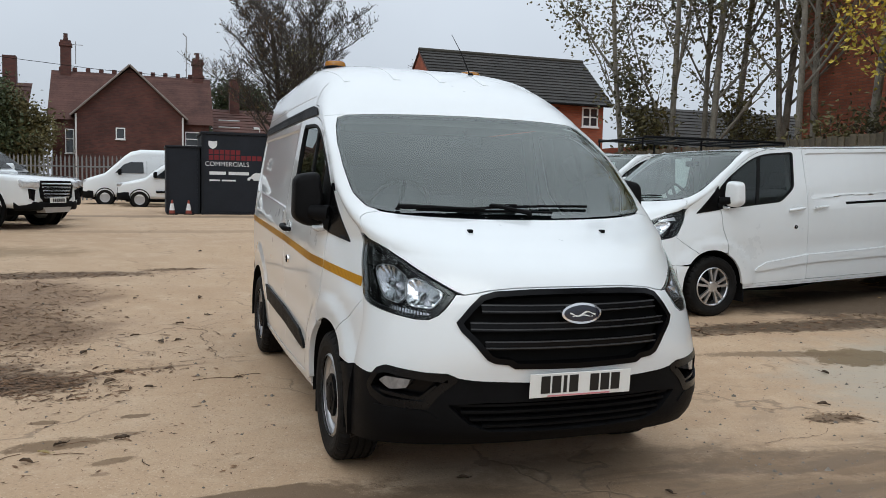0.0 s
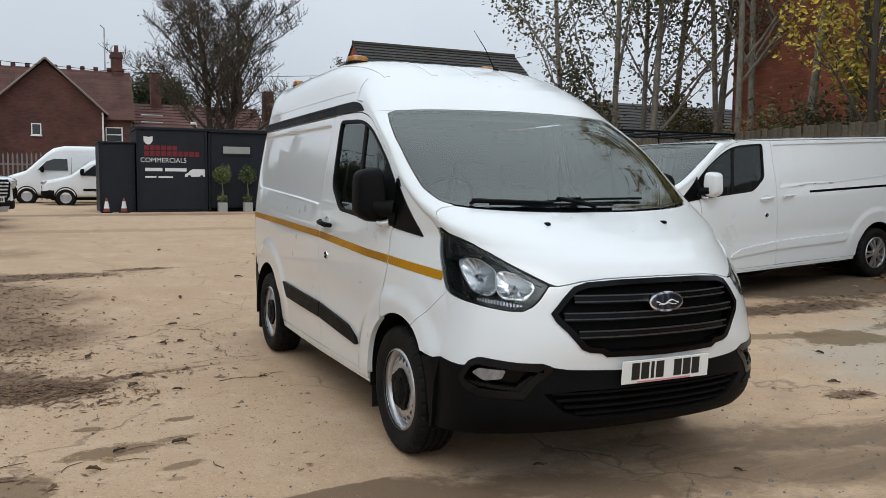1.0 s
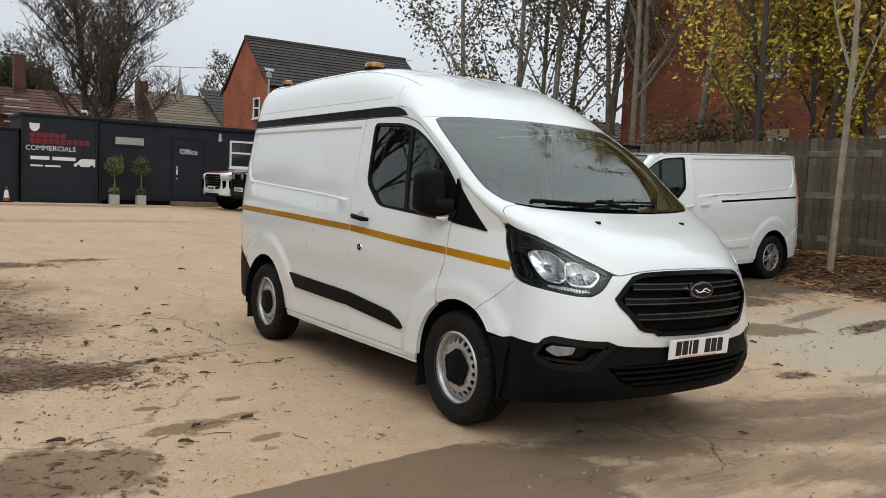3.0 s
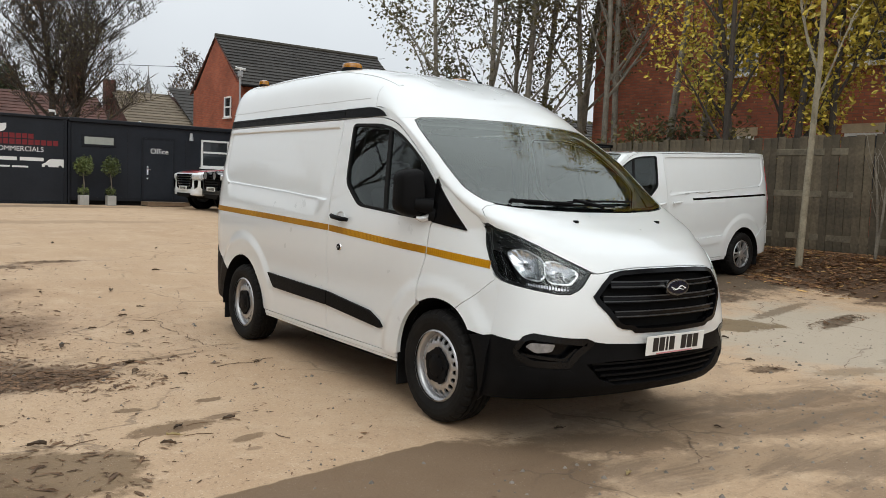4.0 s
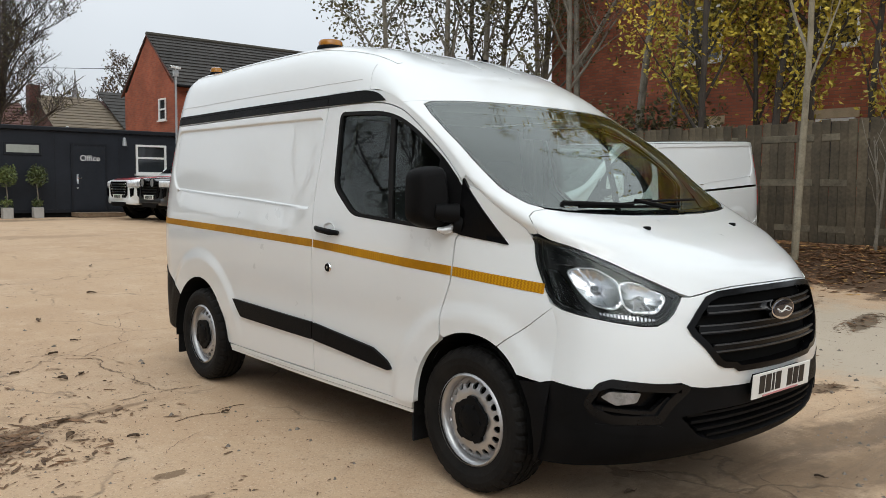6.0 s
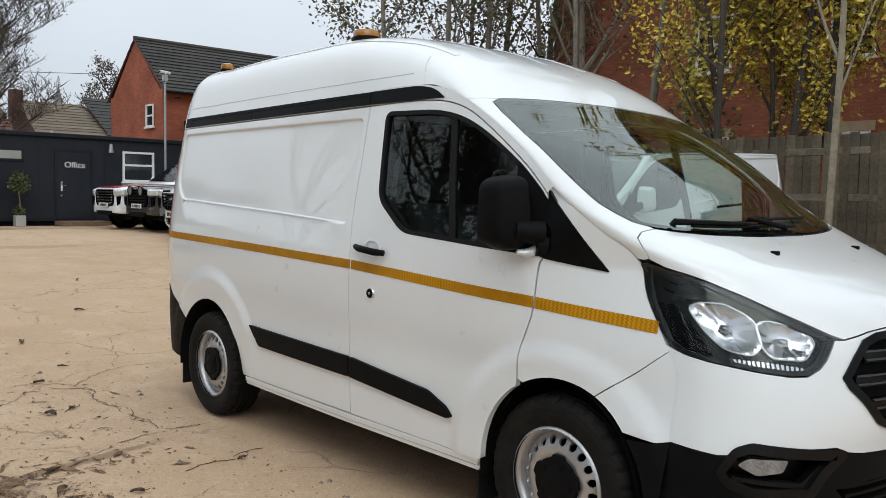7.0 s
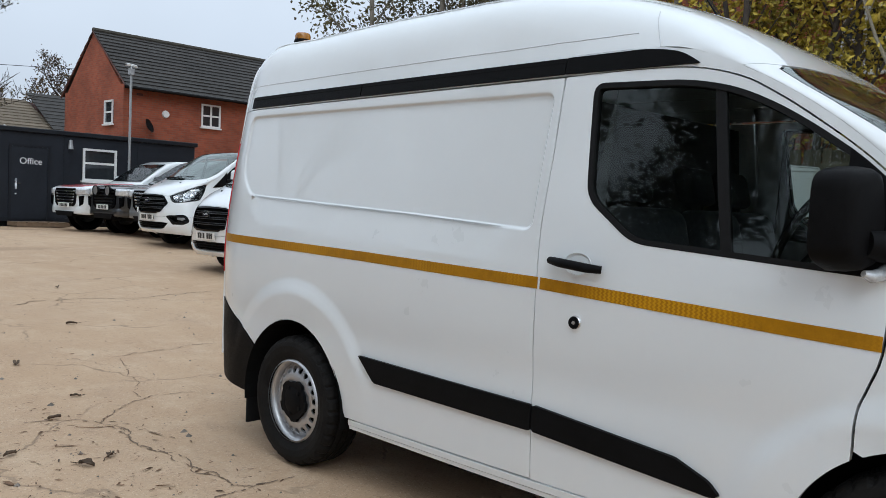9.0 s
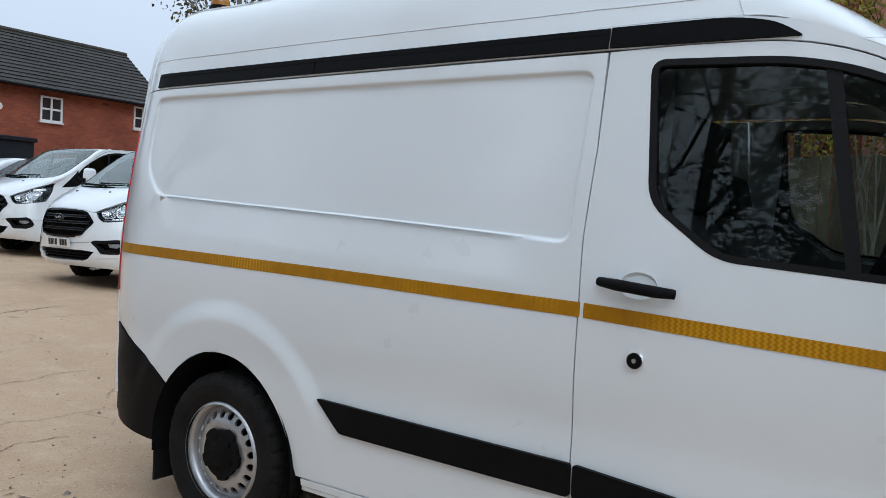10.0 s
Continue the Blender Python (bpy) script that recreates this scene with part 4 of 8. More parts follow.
        part("lock_cover", spin([(0.0, sgn * 0.012), (0.020, sgn * 0.012), (0.026, sgn * 0.006), (0.027, 0.0)], 24, "x", tuple(lp)), CHROME, dr, "chrome ringed lock cover", smooth=True)
        lf = part("lock_face", spin([(0.0, sgn * 0.013), (0.009, sgn * 0.013), (0.012, sgn * 0.016), (0.021, sgn * 0.015), (0.0235, sgn * 0.010)], 24, "x", tuple(lp)), BLACK, dr, smooth=True)
        part("lock_barrel", spin([(0.0, sgn * 0.0155), (0.006, sgn * 0.0155), (0.007, sgn * 0.013)], 16, "x", tuple(lp)), SILVER, lf)
        if spec.get("tape"):
            zc = lambda y: np.interp(y, [-0.43, 0.15, 1.327, 2.4, 3.71], [1.002, 1.050, 1.112, 1.138, 1.160])
            for y0, y1, own in ((-0.40, 0.108, van), (0.118, 1.312, dr), (1.324, 3.77, q)):
                n = max(2, int((y1 - y0) / 0.08))
                ys = [y0 + (y1 - y0) * i / n for i in range(n + 1)]
                tp = [(y, float(zc(y)) + 0.0225) for y in ys] + [(y, float(zc(y)) - 0.0225) for y in ys[::-1]]
                part("reflective_tape", sheet(tp, K, (), 0.04, 0.0025, 0.002), YELLOW, own, "amber yellow reflective tape")
        for nm, poly, own in (("door_rub_strip", [(1.318, 0.541), (0.588, 0.484), (0.557, 0.494), (0.60, 0.535), (0.72, 0.585), (1.318, 0.643)], dr),
                              ("side_rub_strip", [(Y(2.385), 0.667), (Y(2.262), 0.556), (1.328, 0.541), (1.328, 0.643)], q)):
            part(nm, sheet(rounded(poly, 0.012, 3), K, (), 0.03, 0.016, 0.02), trim_mat, own, "black plastic rubbing strip" if trim_mat is BLACK else "white rubbing strip", smooth=True)
        # sill, flaps, rear bumper, lights, liners
        part("sill", sheet([(0.40, 0.345), (Y(2.47), 0.338), (Y(2.47), 0.312), (0.41, 0.316)], KP, (), 0.06, 0.004, 0.05), PAINT, van, smooth=True)
        part("sill_lip", sheet([(0.40, 0.311), (Y(2.47), 0.308), (Y(2.47), 0.292), (0.41, 0.292)], KP, (), 0.06, 0.000, 0.06), PAINT, van)
        rb = [(Y(3.395), 0.640), (Y(3.69), 0.770), (yr, 0.795), (yr, 0.33), (Y(3.46), 0.30)] + arch_r(-4, 33, 6)
        part("rear_bumper_end", sheet(rb, K, (), 0.05, 0.006, 0.03), low_mat, van, "black plastic rear bumper" if low_mat is BLACK else "white rear bumper", smooth=True)
        part("tail_light", sheet([(yr - 0.004, 0.95), (yr, 0.95), (yr, 1.72), (yr - 0.006, 1.72)], K, (), 0.05, 0.006, 0.02), REDLENS, van, "red tail light")
        for yc, yy in ((0.0, 0.44), (Y(2.933), Y(2.933) + 0.44)):
            fl = box(min(X(0.93), X(0.73)), max(X(0.93), X(0.73)), yy - 0.006, yy + 0.008, 0.13, 0.345, 0.006, 1)
            part("mud_flap", fl, RUBBER, van)
            ln = bmesh.new()
            r0 = arc(yc, 0.335, 0.425 if yc else 0.40, 0.43, -8, 188, 20)
            a = [ln.verts.new((X(0.955), y, z)) for y, z in r0]
            b = [ln.verts.new((X(0.64), y, z)) for y, z in r0]
            for i in range(len(a) - 1):
                ln.faces.new((a[i], a[i + 1], b[i + 1], b[i]))
            ln.faces.new(b)
            part("arch_liner", ln, DARK, van)
            wm = Matrix.Translation((X(0.945 if yc == 0.0 else 0.938), yc + (0.006 if yc else 0.0), 0.342 if yc == 0.0 else 0.338)) @ (Matrix.Rotation(0, 4, "Z") if sgn < 0 else Matrix.Rotation(math.pi, 4, "Z"))
            wm = wm @ Matrix.Rotation(0.4 + yc, 4, "X") @ Matrix.Diagonal((1.0, *((1.04, 1.04) if yc == 0.0 else (1.015, 1.015)), 1.0))
            (alloy_wheel if spec.get("alloy") else steel_wheel)(van, wm)
        if spec.get("rail") and sgn > 0:
            part("door_rail", sheet([(1.95, 1.225), (Y(3.62), 1.245), (Y(3.62), 1.275), (1.95, 1.255)], K, (), 0.05, 0.002, 0.01), GLOSSBLACK, van, "black sliding door rail")
            part("sliding_door_handle", tube([K(np.array([1.42]), np.array([1.20]))[0] + (0.03, 0, 0), K(np.array([1.62]), np.array([1.21]))[0] + (0.03, 0, 0)], 0.015, 8), hm, q)
        # fuel flap seam and doors' inner faces
        part("door_card", sheet(inset(WINDOW, -0.02)[:1] + [(1.30, 0.40), (0.45, 0.40), (0.20, 0.75), (0.12, 1.22), (0.93, 1.27), (1.12, 1.43)], KP, (), 0.12, -0.09, 0.0), CABIN, dr)

    # --- rear, floor, cab ---
    rc = [(float(p[0]), float(p[2])) for p in S(*np.array([at(u, 19.0) for u in np.linspace(-1, 1, 41)]).T)]
    w0 = float(half_width(yr, 1.2, True, stretch))
    for g in (-1, 1):
        half = [(x, z) for x, z in rc if x * g > 0.004]
        half = half if g < 0 else half[::-1]
        part("rear_door", prism([(g * 0.003, 0.45), (g * w0, 0.45), (g * w0, 1.2)] + half + [(g * 0.003, max(z for x, z in rc))], yr - 0.004, yr + 0.02, "y"), PAINT, van)
    part("rear_bumper", box(-0.80, 0.80, yr - 0.05, yr + 0.06, 0.33, 0.62, 0.03), BLACK, van)
    part("floor", box(-0.66, 0.66, -0.40, yr - 0.05, 0.24, 0.40), DARK, van)
    part("engine_tray", box(-0.60, 0.60, -0.80, -0.40, 0.315, 0.40), DARK, van)
    part("fuel_tank", box(-0.72, -0.20, 0.95, 2.05, 0.17, 0.30, 0.04), DARK, van)
    part("exhaust", tube([(0.30, 0.3, 0.22), (0.32, 1.6, 0.20), (0.30, 2.4, 0.22), (0.42, Y(3.5), 0.24)], [0.04, 0.09, 0.05, 0.03], 10), DARK, van)
    part("rear_axle", tube([(-0.75, Y(2.95), 0.30), (0.75, Y(2.95), 0.30)], 0.055, 10), DARK, van)
    part("spare_wheel", spin([(0.0, 0.17), (0.30, 0.17), (0.33, 0.20), (0.33, 0.30)], 24, "z", (0.0, Y(3.35), 0.0)), DARK, van)
    part("floor_side", box(-0.91, 0.91, 0.45, 2.40, 0.30, 0.38), DARK, van)
    bh = bmesh.new()
    prism([(-0.93, 0.38), (0.93, 0.38), (0.93, 1.2), (0.82, 1.86), (-0.82, 1.86), (-0.93, 1.2)], 1.40, 1.43, "y", bh)
    part("bulkhead", bh, BULKHEAD, van, "grey load bulkhead")
    part("headlining", sheet(mirrored([at(0, 12.05), at(0.75, 12.05), at(0.78, 12.6), at(0.80, 13.0), at(0.8, 13.6), at(0, 13.6)]), S, (), 0.12, -0.07, 0.0), CABINLIGHT, van)
    db = bmesh.new()
    prism([(-0.44, 0.95), (-0.42, 1.22), (-0.10, 1.28), (0.14, 1.26), (0.22, 1.16), (0.20, 0.80), (-0.3, 0.7)], -0.69, 0.69, "x", db, 0.02)
    part("dashboard", db, CABIN, van, "dark grey dashboard", smooth=True)
    if spec.get("interior", True):
        part("instrument_hood", box(-0.58, -0.22, 0.0, 0.18, 1.27, 1.35, 0.03), CABIN, van, smooth=True)
        ws = bmesh.new()
        rr = Matrix.Translation((-0.40, 0.55, 1.34)) @ Matrix.Rotation(radians(-62), 4, "X")
        tube([rr @ Vector((0.19 * math.cos(t), 0.19 * math.sin(t), 0)) for t in np.linspace(0, math.tau, 33)], 0.016, 8, ws)
        tube([rr @ Vector((-0.18, 0, 0)), rr @ Vector((0, 0, -0.03)), rr @ Vector((0.18, 0, 0))], 0.022, 8, ws)
        tube([rr @ Vector((0, 0, -0.03)), rr @ Vector((0, -0.18, 0))], 0.02, 8, ws)
        tube([rr @ Vector((0, 0, -0.02)), (-0.40, 0.16, 1.16)], 0.035, 8, ws)
        part("steering_wheel", ws, BLACK, van, smooth=True)
        for x in (-0.42, 0.16, 0.55):
            sb = bmesh.new()
            w2 = 0.25 if x < 0 else 0.19
            box(x - w2, x + w2, 0.55, 1.05, 0.66, 0.84, 0.06, 3, sb)
            box(x - w2, x + w2, 1.02, 1.18, 0.80, 1.42, 0.06, 3, sb)
            box(x - 0.13, x + 0.13, 1.10, 1.20, 1.44, 1.62, 0.04, 3, sb)
            for v in sb.verts:
                if v.co.z > 0.86:
                    v.co.y += (v.co.z - 0.86) * 0.22
            tube([(x - 0.05, 1.27, 1.40), (x - 0.05, 1.29, 1.5)], 0.008, 6, sb)
            tube([(x + 0.05, 1.27, 1.40), (x + 0.05, 1.29, 1.5)], 0.008, 6, sb)
            part("cab_seat", sb, SEAT, van, "dark cloth cab seat", smooth=True)
        part("rear_view_mirror", box(-0.11, 0.11, 0.44, 0.48, 1.72, 1.79, 0.015), BLACK, van)
    # wipers and washer jets
    for pts, piv in ((((-0.30, 10.06), (-0.12, 10.16), (0.10, 10.20), (0.30, 10.17)), (0.02, 10.02)), (((-0.42, 10.02), (-0.25, 10.06), (-0.05, 10.09), (0.12, 10.07)), (-0.50, 10.0))):
        wp = S(*np.array([at(u, k) for u, k in pts]).T)
        nn = normals(np.array([at(u, k) for u, k in pts]), S)
        bl = bmesh.new()
        tube([p + n * 0.014 for p, n in zip(wp, nn)], 0.007, 6, bl)
        pv = S(*np.array([at(*piv)]).T)[0]
        tube([pv + nn[0] * 0.01, pv + nn[0] * 0.026, wp[1] + nn[1] * 0.03, (wp[1] + wp[2]) / 2 + nn[1] * 0.026], [0.016, 0.013, 0.008, 0.006], 6, bl)
        part("wiper", bl, BLACK, van, "black windscreen wiper")
    for sgn in (-1, 1):
        q = inv(0.37, y=-0.575, lo=8, hi=10)
        jp = S(np.array([sgn * q[0]]), np.array([q[1]]))[0]
        part("washer_jet", box(jp[0] - 0.012, jp[0] + 0.012, jp[1] - 0.016, jp[1] + 0.016, jp[2] - 0.008, jp[2] + 0.011, 0.005, 2), BLACK, van)
    if spec.get("plate", True):
        bars_plate(van, pose(0.005, -1.052, 0.594, 4, 0, 0), spec.get("dealer", False))
        part("plate_mount", box(-0.20, 0.20, -1.046, -0.99, 0.55, 0.64), BLACK, van)
    return van


def loft_ring(stations):
    """A small lens drawn along a few rounded stations."""
    return tube([q[:3] for q in stations], [q[3] for q in stations], 10)


def mirror_shell(sgn):
    bm = bmesh.new()
    out = rounded([(1.110, 1.285), (1.104, 1.530), (0.968, 1.553), (0.948, 1.40), (0.955, 1.262), (1.02, 1.242)], [0.045, 0.05, 0.035, 0.03, 0.03, 0.03], 4)
    rings = []
    cx, cz = 1.03, 1.40
    for y, s in ((0.270, 0.97), (0.262, 1.0), (0.215, 0.995), (0.178, 0.95), (0.158, 0.86), (0.150, 0.70)):
        rings.append([bm.verts.new((sgn * (cx + (x - cx) * s), y + (x - cx) * 0.25, cz + (z - cz) * s)) for x, z in out])
    for a, b in zip(rings, rings[1:]):
        for i in range(len(a)):
            j = (i + 1) % len(a)
            bm.faces.new((a[i], a[j], b[j], b[i]))
    bm.faces.new(rings[0])
    bm.faces.new(rings[-1])
    bmesh.ops.recalc_face_normals(bm, faces=bm.faces)
    return bm


build_van({"label": "white high-roof panel van with amber tape and black bumper", "high": True, "tape": True, "dealer": True, "step": 0.03})


def beacon(x, y, z, s=1.0):
    b = thing("beacon_light", "amber beacon, coloured half lit, on a black base on the van roof", "beacon", "amber roof beacons")
    b.location = (x, y, z)
    part("base", spin([(0, -0.03), (0.085 * s, -0.03), (0.088 * s, 0.01), (0.08 * s, 0.022), (0, 0.022)], 28, "z"), BLACK, b, smooth=True)
    part("lens", spin([(0.078 * s, 0.022), (0.078 * s, 0.045), (0.068 * s, 0.058), (0.04 * s, 0.064), (0, 0.066)], 28, "z"), HALFLIT_AMBER, b, smooth=True)
    return b


beacon(-0.54, 1.80, 2.332, 1.0)
beacon(0.54, 1.80, 2.322, 1.0)
beacon(-0.50, 3.55, 2.335, 0.6)
aerial = thing("roof_aerial", "thin black whip aerial on the van roof", "aerial")
part("mast", tube([(0.33, 1.25, 2.27), (0.30, 1.36, 2.45), (0.26, 1.47, 2.60)], [0.006, 0.0035, 0.002], 6), BLACK, aerial)
part("foot", spin([(0.0, 2.30), (0.018, 2.295), (0.028, 2.255)], 14, "z", (0.33, 1.25, 0)), BLACK, aerial, smooth=True)

# ---- ground: one sheet, rising gently to the back and to the bank by the fence ----
def smooth(t):
    t = min(1.0, max(0.0, t))
    return t * t * (3 - 2 * t)


def ground_z(x, y):
    z = 0.46 * smooth((y - 2.5) / 14.0) if y > 2.5 else 0.0
    z = max(z, 0.14 * smooth((x - 2.5) / 5.5), (0.10 * smooth((x - 1.5) / 2.4) + 0.15 * smooth((x - 3.8) / 4.2)) * smooth((y - 0.3) / 2.6))
    # bank under the wooden fence
    d = (x - 9.05) * 0.9968 - (y - 3.0) * 0.08
    if -14 < y < 40 and x > 2:
        z = max(z, 0.62 * smooth((d + 2.1) / 1.9))
    z += 0.012 * noise.noise((x * 0.9, y * 0.9, 0.0)) + 0.02 * noise.noise((x * 0.25, y * 0.25, 3.0))
    if -1.2 < x < 1.2 and -0.6 < y < 3.5:
        z = min(z, 0.0)
    return z - 0.004


gxs = [-300, -160, -80, -50, -35, -25, -18, -14] + [-11 + 0.5 * i for i in range(10)] + [-6 + 0.2 * i for i in range(80)] + [10 + 0.4 * i for i in range(16)] + [17, 20, 26, 35, 50, 80, 160, 300]
gys = [-300, -160, -80, -50, -30, -20, -15, -12, -10] + [-8 + 0.5 * i for i in range(8)] + [-4 + 0.2 * i for i in range(80)] + [12 + 0.4 * i for i in range(32)] + [25, 27, 30, 34, 40, 50, 70, 100, 160, 300]
gb = bmesh.new()
rows = [[gb.verts.new((x, y, ground_z(x, y))) for x in gxs] for y in gys]
for a, b in zip(rows, rows[1:]):
    for i in range(len(a) - 1):
        gb.faces.new((a[i], a[i + 1], b[i + 1], b[i]))


def ground_material():
    m = bpy.data.materials.new("compacted_dirt")
    m.use_nodes = True
    nt = m.node_tree
    N, Lk = nt.nodes, nt.links
    p = N["Principled BSDF"]
    tc = N.new("ShaderNodeTexCoord")
    pos = tc.outputs["Object"]

    def noise_node(scale, detail=6, rough=0.6, vec=None, dist=0.0):
        n = N.new("ShaderNodeTexNoise")
        n.inputs["Scale"].default_value, n.inputs["Detail"].default_value, n.inputs["Roughness"].default_value = scale, detail, rough
        n.inputs["Distortion"].default_value = dist
        Lk.new(vec or pos, n.inputs["Vector"])
        return n.outputs[0]

    def remap(v, a, b, c=0.0, d=1.0):
        r = N.new("ShaderNodeMapRange")
        r.interpolation_type = "SMOOTHSTEP"
        for k, q in zip(("From Min", "From Max", "To Min", "To Max"), (a, b, c, d)):
            r.inputs[k].default_value = q
        Lk.new(v, r.inputs[0])
        return r.outputs[0]

    def math2(op, a, b):
        q = N.new("ShaderNodeMath")
        q.operation = op
        for i, v in enumerate((a, b)):
            if isinstance(v, float):
                q.inputs[i].default_value = v
            else:
                Lk.new(v, q.inputs[i])
        return q.outputs[0]

    def mixc(f, a, b):
        q = N.new("ShaderNodeMix")
        q.data_type = "RGBA"
        Lk.new(f, q.inputs[0])
        for i, v in ((6, a), (7, b)):
            if isinstance(v, tuple):
                q.inputs[i].default_value = (*v, 1)
            else:
                Lk.new(v, q.inputs[i])
        return q.outputs[2]

    def blob(cx, cy, rx, ry, turn, wob=0.9, hard=0.35, scale=1.4):
        """A stain with an uneven rim."""
        mp = N.new("ShaderNodeMapping")
        mp.vector_type = "TEXTURE"
        mp.inputs["Location"].default_value = (cx, cy, 0)
        mp.inputs["Rotation"].default_value = (0, 0, radians(turn))
        mp.inputs["Scale"].default_value = (rx, ry, 1000)
        Lk.new(pos, mp.inputs[0])
        ln = N.new("ShaderNodeVectorMath")
        ln.operation = "LENGTH"
        Lk.new(mp.outputs[0], ln.inputs[0])
        w = math2("MULTIPLY", math2("SUBTRACT", noise_node(scale, 9, 0.72), 0.5), float(wob * 2))
        return remap(math2("ADD", ln.outputs["Value"], w), 1.0 + hard, 1.0 - hard)

    base = mixc(remap(noise_node(0.35, 8, 0.65), 0.3, 0.7), (0.455, 0.312, 0.197), (0.520, 0.370, 0.240))
    base = mixc(remap(noise_node(2.2, 8, 0.72), 0.45, 0.75), base, (0.560, 0.414, 0.280))
    base = mixc(remap(noise_node(0.8, 7, 0.65, dist=0.7), 0.58, 0.74, 0, 0.4), base, (0.300, 0.215, 0.150))
    base = mixc(remap(noise_node(14.0, 6, 0.75), 0.55, 0.75, 0, 0.35), base, (0.30, 0.215, 0.15))
    # worn, pitted skin: broken mottling a hand's width across
    base = mixc(remap(noise_node(7.0, 8, 0.8, dist=0.4), 0.55, 0.70, 0, 0.40), base, (0.315, 0.222, 0.150))
    base = mixc(remap(noise_node(4.3, 8, 0.78, dist=0.3), 0.56, 0.70, 0, 0.50), base, (0.60, 0.455, 0.320))
    base = mixc(remap(noise_node(48.0, 4, 0.7), 0.55, 0.68, 0, 0.6), base, (0.27, 0.19, 0.13))
    base = mixc(remap(noise_node(85.0, 3, 0.6), 0.58, 0.70, 0, 0.65), base, (0.66, 0.53, 0.39))
    # pale cement-like skin on the right of the yard
    base = mixc(math2("MULTIPLY", blob(4.6, 0.4, 1.9, 1.3, 30), 0.75), base, (0.43, 0.385, 0.315))
    base = mixc(math2("MULTIPLY", blob(-0.2, -0.55, 0.6, 0.35, 0), 0.4), base, (0.44, 0.37, 0.29))
    # damp earth: before the van, by the mulch, a puddle rim
    for cx, cy, rx, ry, tn, k, col, hard in (
            (1.0, -1.05, 1.7, 0.30, -12, 0.45, (0.175, 0.116, 0.071), 0.3), (0.2, -1.5, 1.3, 0.22, -22, 0.4, (0.191, 0.127, 0.077), 0.3), (1.9, -1.5, 2.2, 0.28, -20, 0.5, (0.180, 0.120, 0.073), 0.3), (3.4, -1.7, 1.8, 0.4, -14, 0.5, (0.212, 0.142, 0.086), 0.3),
            (-0.30, -0.85, 0.50, 0.20, -30, 0.75, (0.159, 0.106, 0.065), 0.25), (0.75, -0.55, 0.9, 0.22, -8, 0.5, (0.148, 0.098, 0.060), 0.3), (1.7, -0.85, 0.8, 0.20, -14, 0.65, (0.170, 0.113, 0.069), 0.25), (0.6, -2.6, 2.2, 0.6, 0, 0.6, (0.180, 0.120, 0.076), 0.3),
            (-2.35, 0.62, 0.26, 0.11, 8, 0.85, (0.180, 0.116, 0.065), 0.18), (-2.02, 0.72, 0.13, 0.05, 10, 0.75, (0.191, 0.127, 0.077), 0.2), (-1.95, 1.12, 0.10, 0.045, 5, 0.85, (0.180, 0.118, 0.069), 0.15), (-2.46, 1.10, 0.085, 0.05, 0, 0.85, (0.180, 0.118, 0.069), 0.15),
            (-2.04, 0.24, 0.12, 0.05, 15, 0.8, (0.191, 0.125, 0.073), 0.2), (-3.08, 0.14, 0.42, 0.42, 0, 0.8, (0.159, 0.106, 0.057), 0.2), (-3.75, 0.1, 0.6, 0.6, 0, 0.7, (0.148, 0.098, 0.056), 0.25), (-2.1, 0.05, 0.05, 0.025, 0, 0.6, (0.212, 0.137, 0.086), 0.2),
            (-2.95, 2.18, 0.70, 0.30, 8, 0.8, (0.111, 0.069, 0.040), 0.5), (-2.0, 2.47, 0.55, 0.05, 12, 0.6, (0.138, 0.088, 0.052), 0.4), (-3.6, 2.5, 1.1, 0.6, 10, 0.75, (0.101, 0.063, 0.038), 0.3), (-3.2, 4.6, 0.9, 1.0, 0, 0.7, (0.159, 0.098, 0.057), 0.5), (-3.4, 6.4, 1.0, 1.2, 0, 0.7, (0.159, 0.095, 0.056), 0.45), (-2.6, 4.2, 0.35, 0.5, 0, 0.6, (0.180, 0.113, 0.067), 0.4),
            (-3.4, 8.0, 1.6, 0.28, 6, 0.8, (0.111, 0.071, 0.043), 0.35), (-1.45, 8.45, 0.45, 0.10, 4, 0.75, (0.138, 0.088, 0.053), 0.3), (-5.6, 4.0, 2.0, 4.0, 0, 0.55, (0.143, 0.091, 0.054), 0.4), (-4.6, 10.5, 1.6, 0.7, 0, 0.6, (0.201, 0.137, 0.073), 0.4),
            (4.15, 1.25, 0.50, 0.32, -20, 0.85, (0.164, 0.113, 0.057), 0.12), (3.5, 1.55, 0.75, 0.10, -14, 0.7, (0.170, 0.113, 0.065), 0.25), (4.55, 2.45, 1.5, 0.22, -10, 0.85, (0.090, 0.061, 0.039), 0.3), (3.6, 2.5, 0.9, 0.18, 0, 0.7, (0.106, 0.073, 0.045), 0.3),
            (5.35, 0.75, 0.55, 0.13, 12, 0.85, (0.106, 0.073, 0.043), 0.2), (5.5, 1.55, 0.8, 0.10, 10, 0.7, (0.138, 0.094, 0.055), 0.25), (2.42, -0.18, 0.20, 0.09, -10, 0.85, (0.159, 0.106, 0.065), 0.25), (3.0, -0.6, 0.4, 0.12, -15, 0.55, (0.212, 0.147, 0.086), 0.25), (6.4, 3.2, 1.6, 1.0, 0, 0.85, (0.058, 0.041, 0.028), 0.25),
            (8.6, 2.0, 1.35, 4.2, -8, 0.95, (0.080, 0.047, 0.028), 0.12), (-0.6, 20.6, 4.5, 0.7, 0, 0.6, (0.148, 0.103, 0.069), 0.3), (-1.0, 14.0, 3.0, 0.35, 4, 0.35, (0.201, 0.132, 0.082), 0.3)):
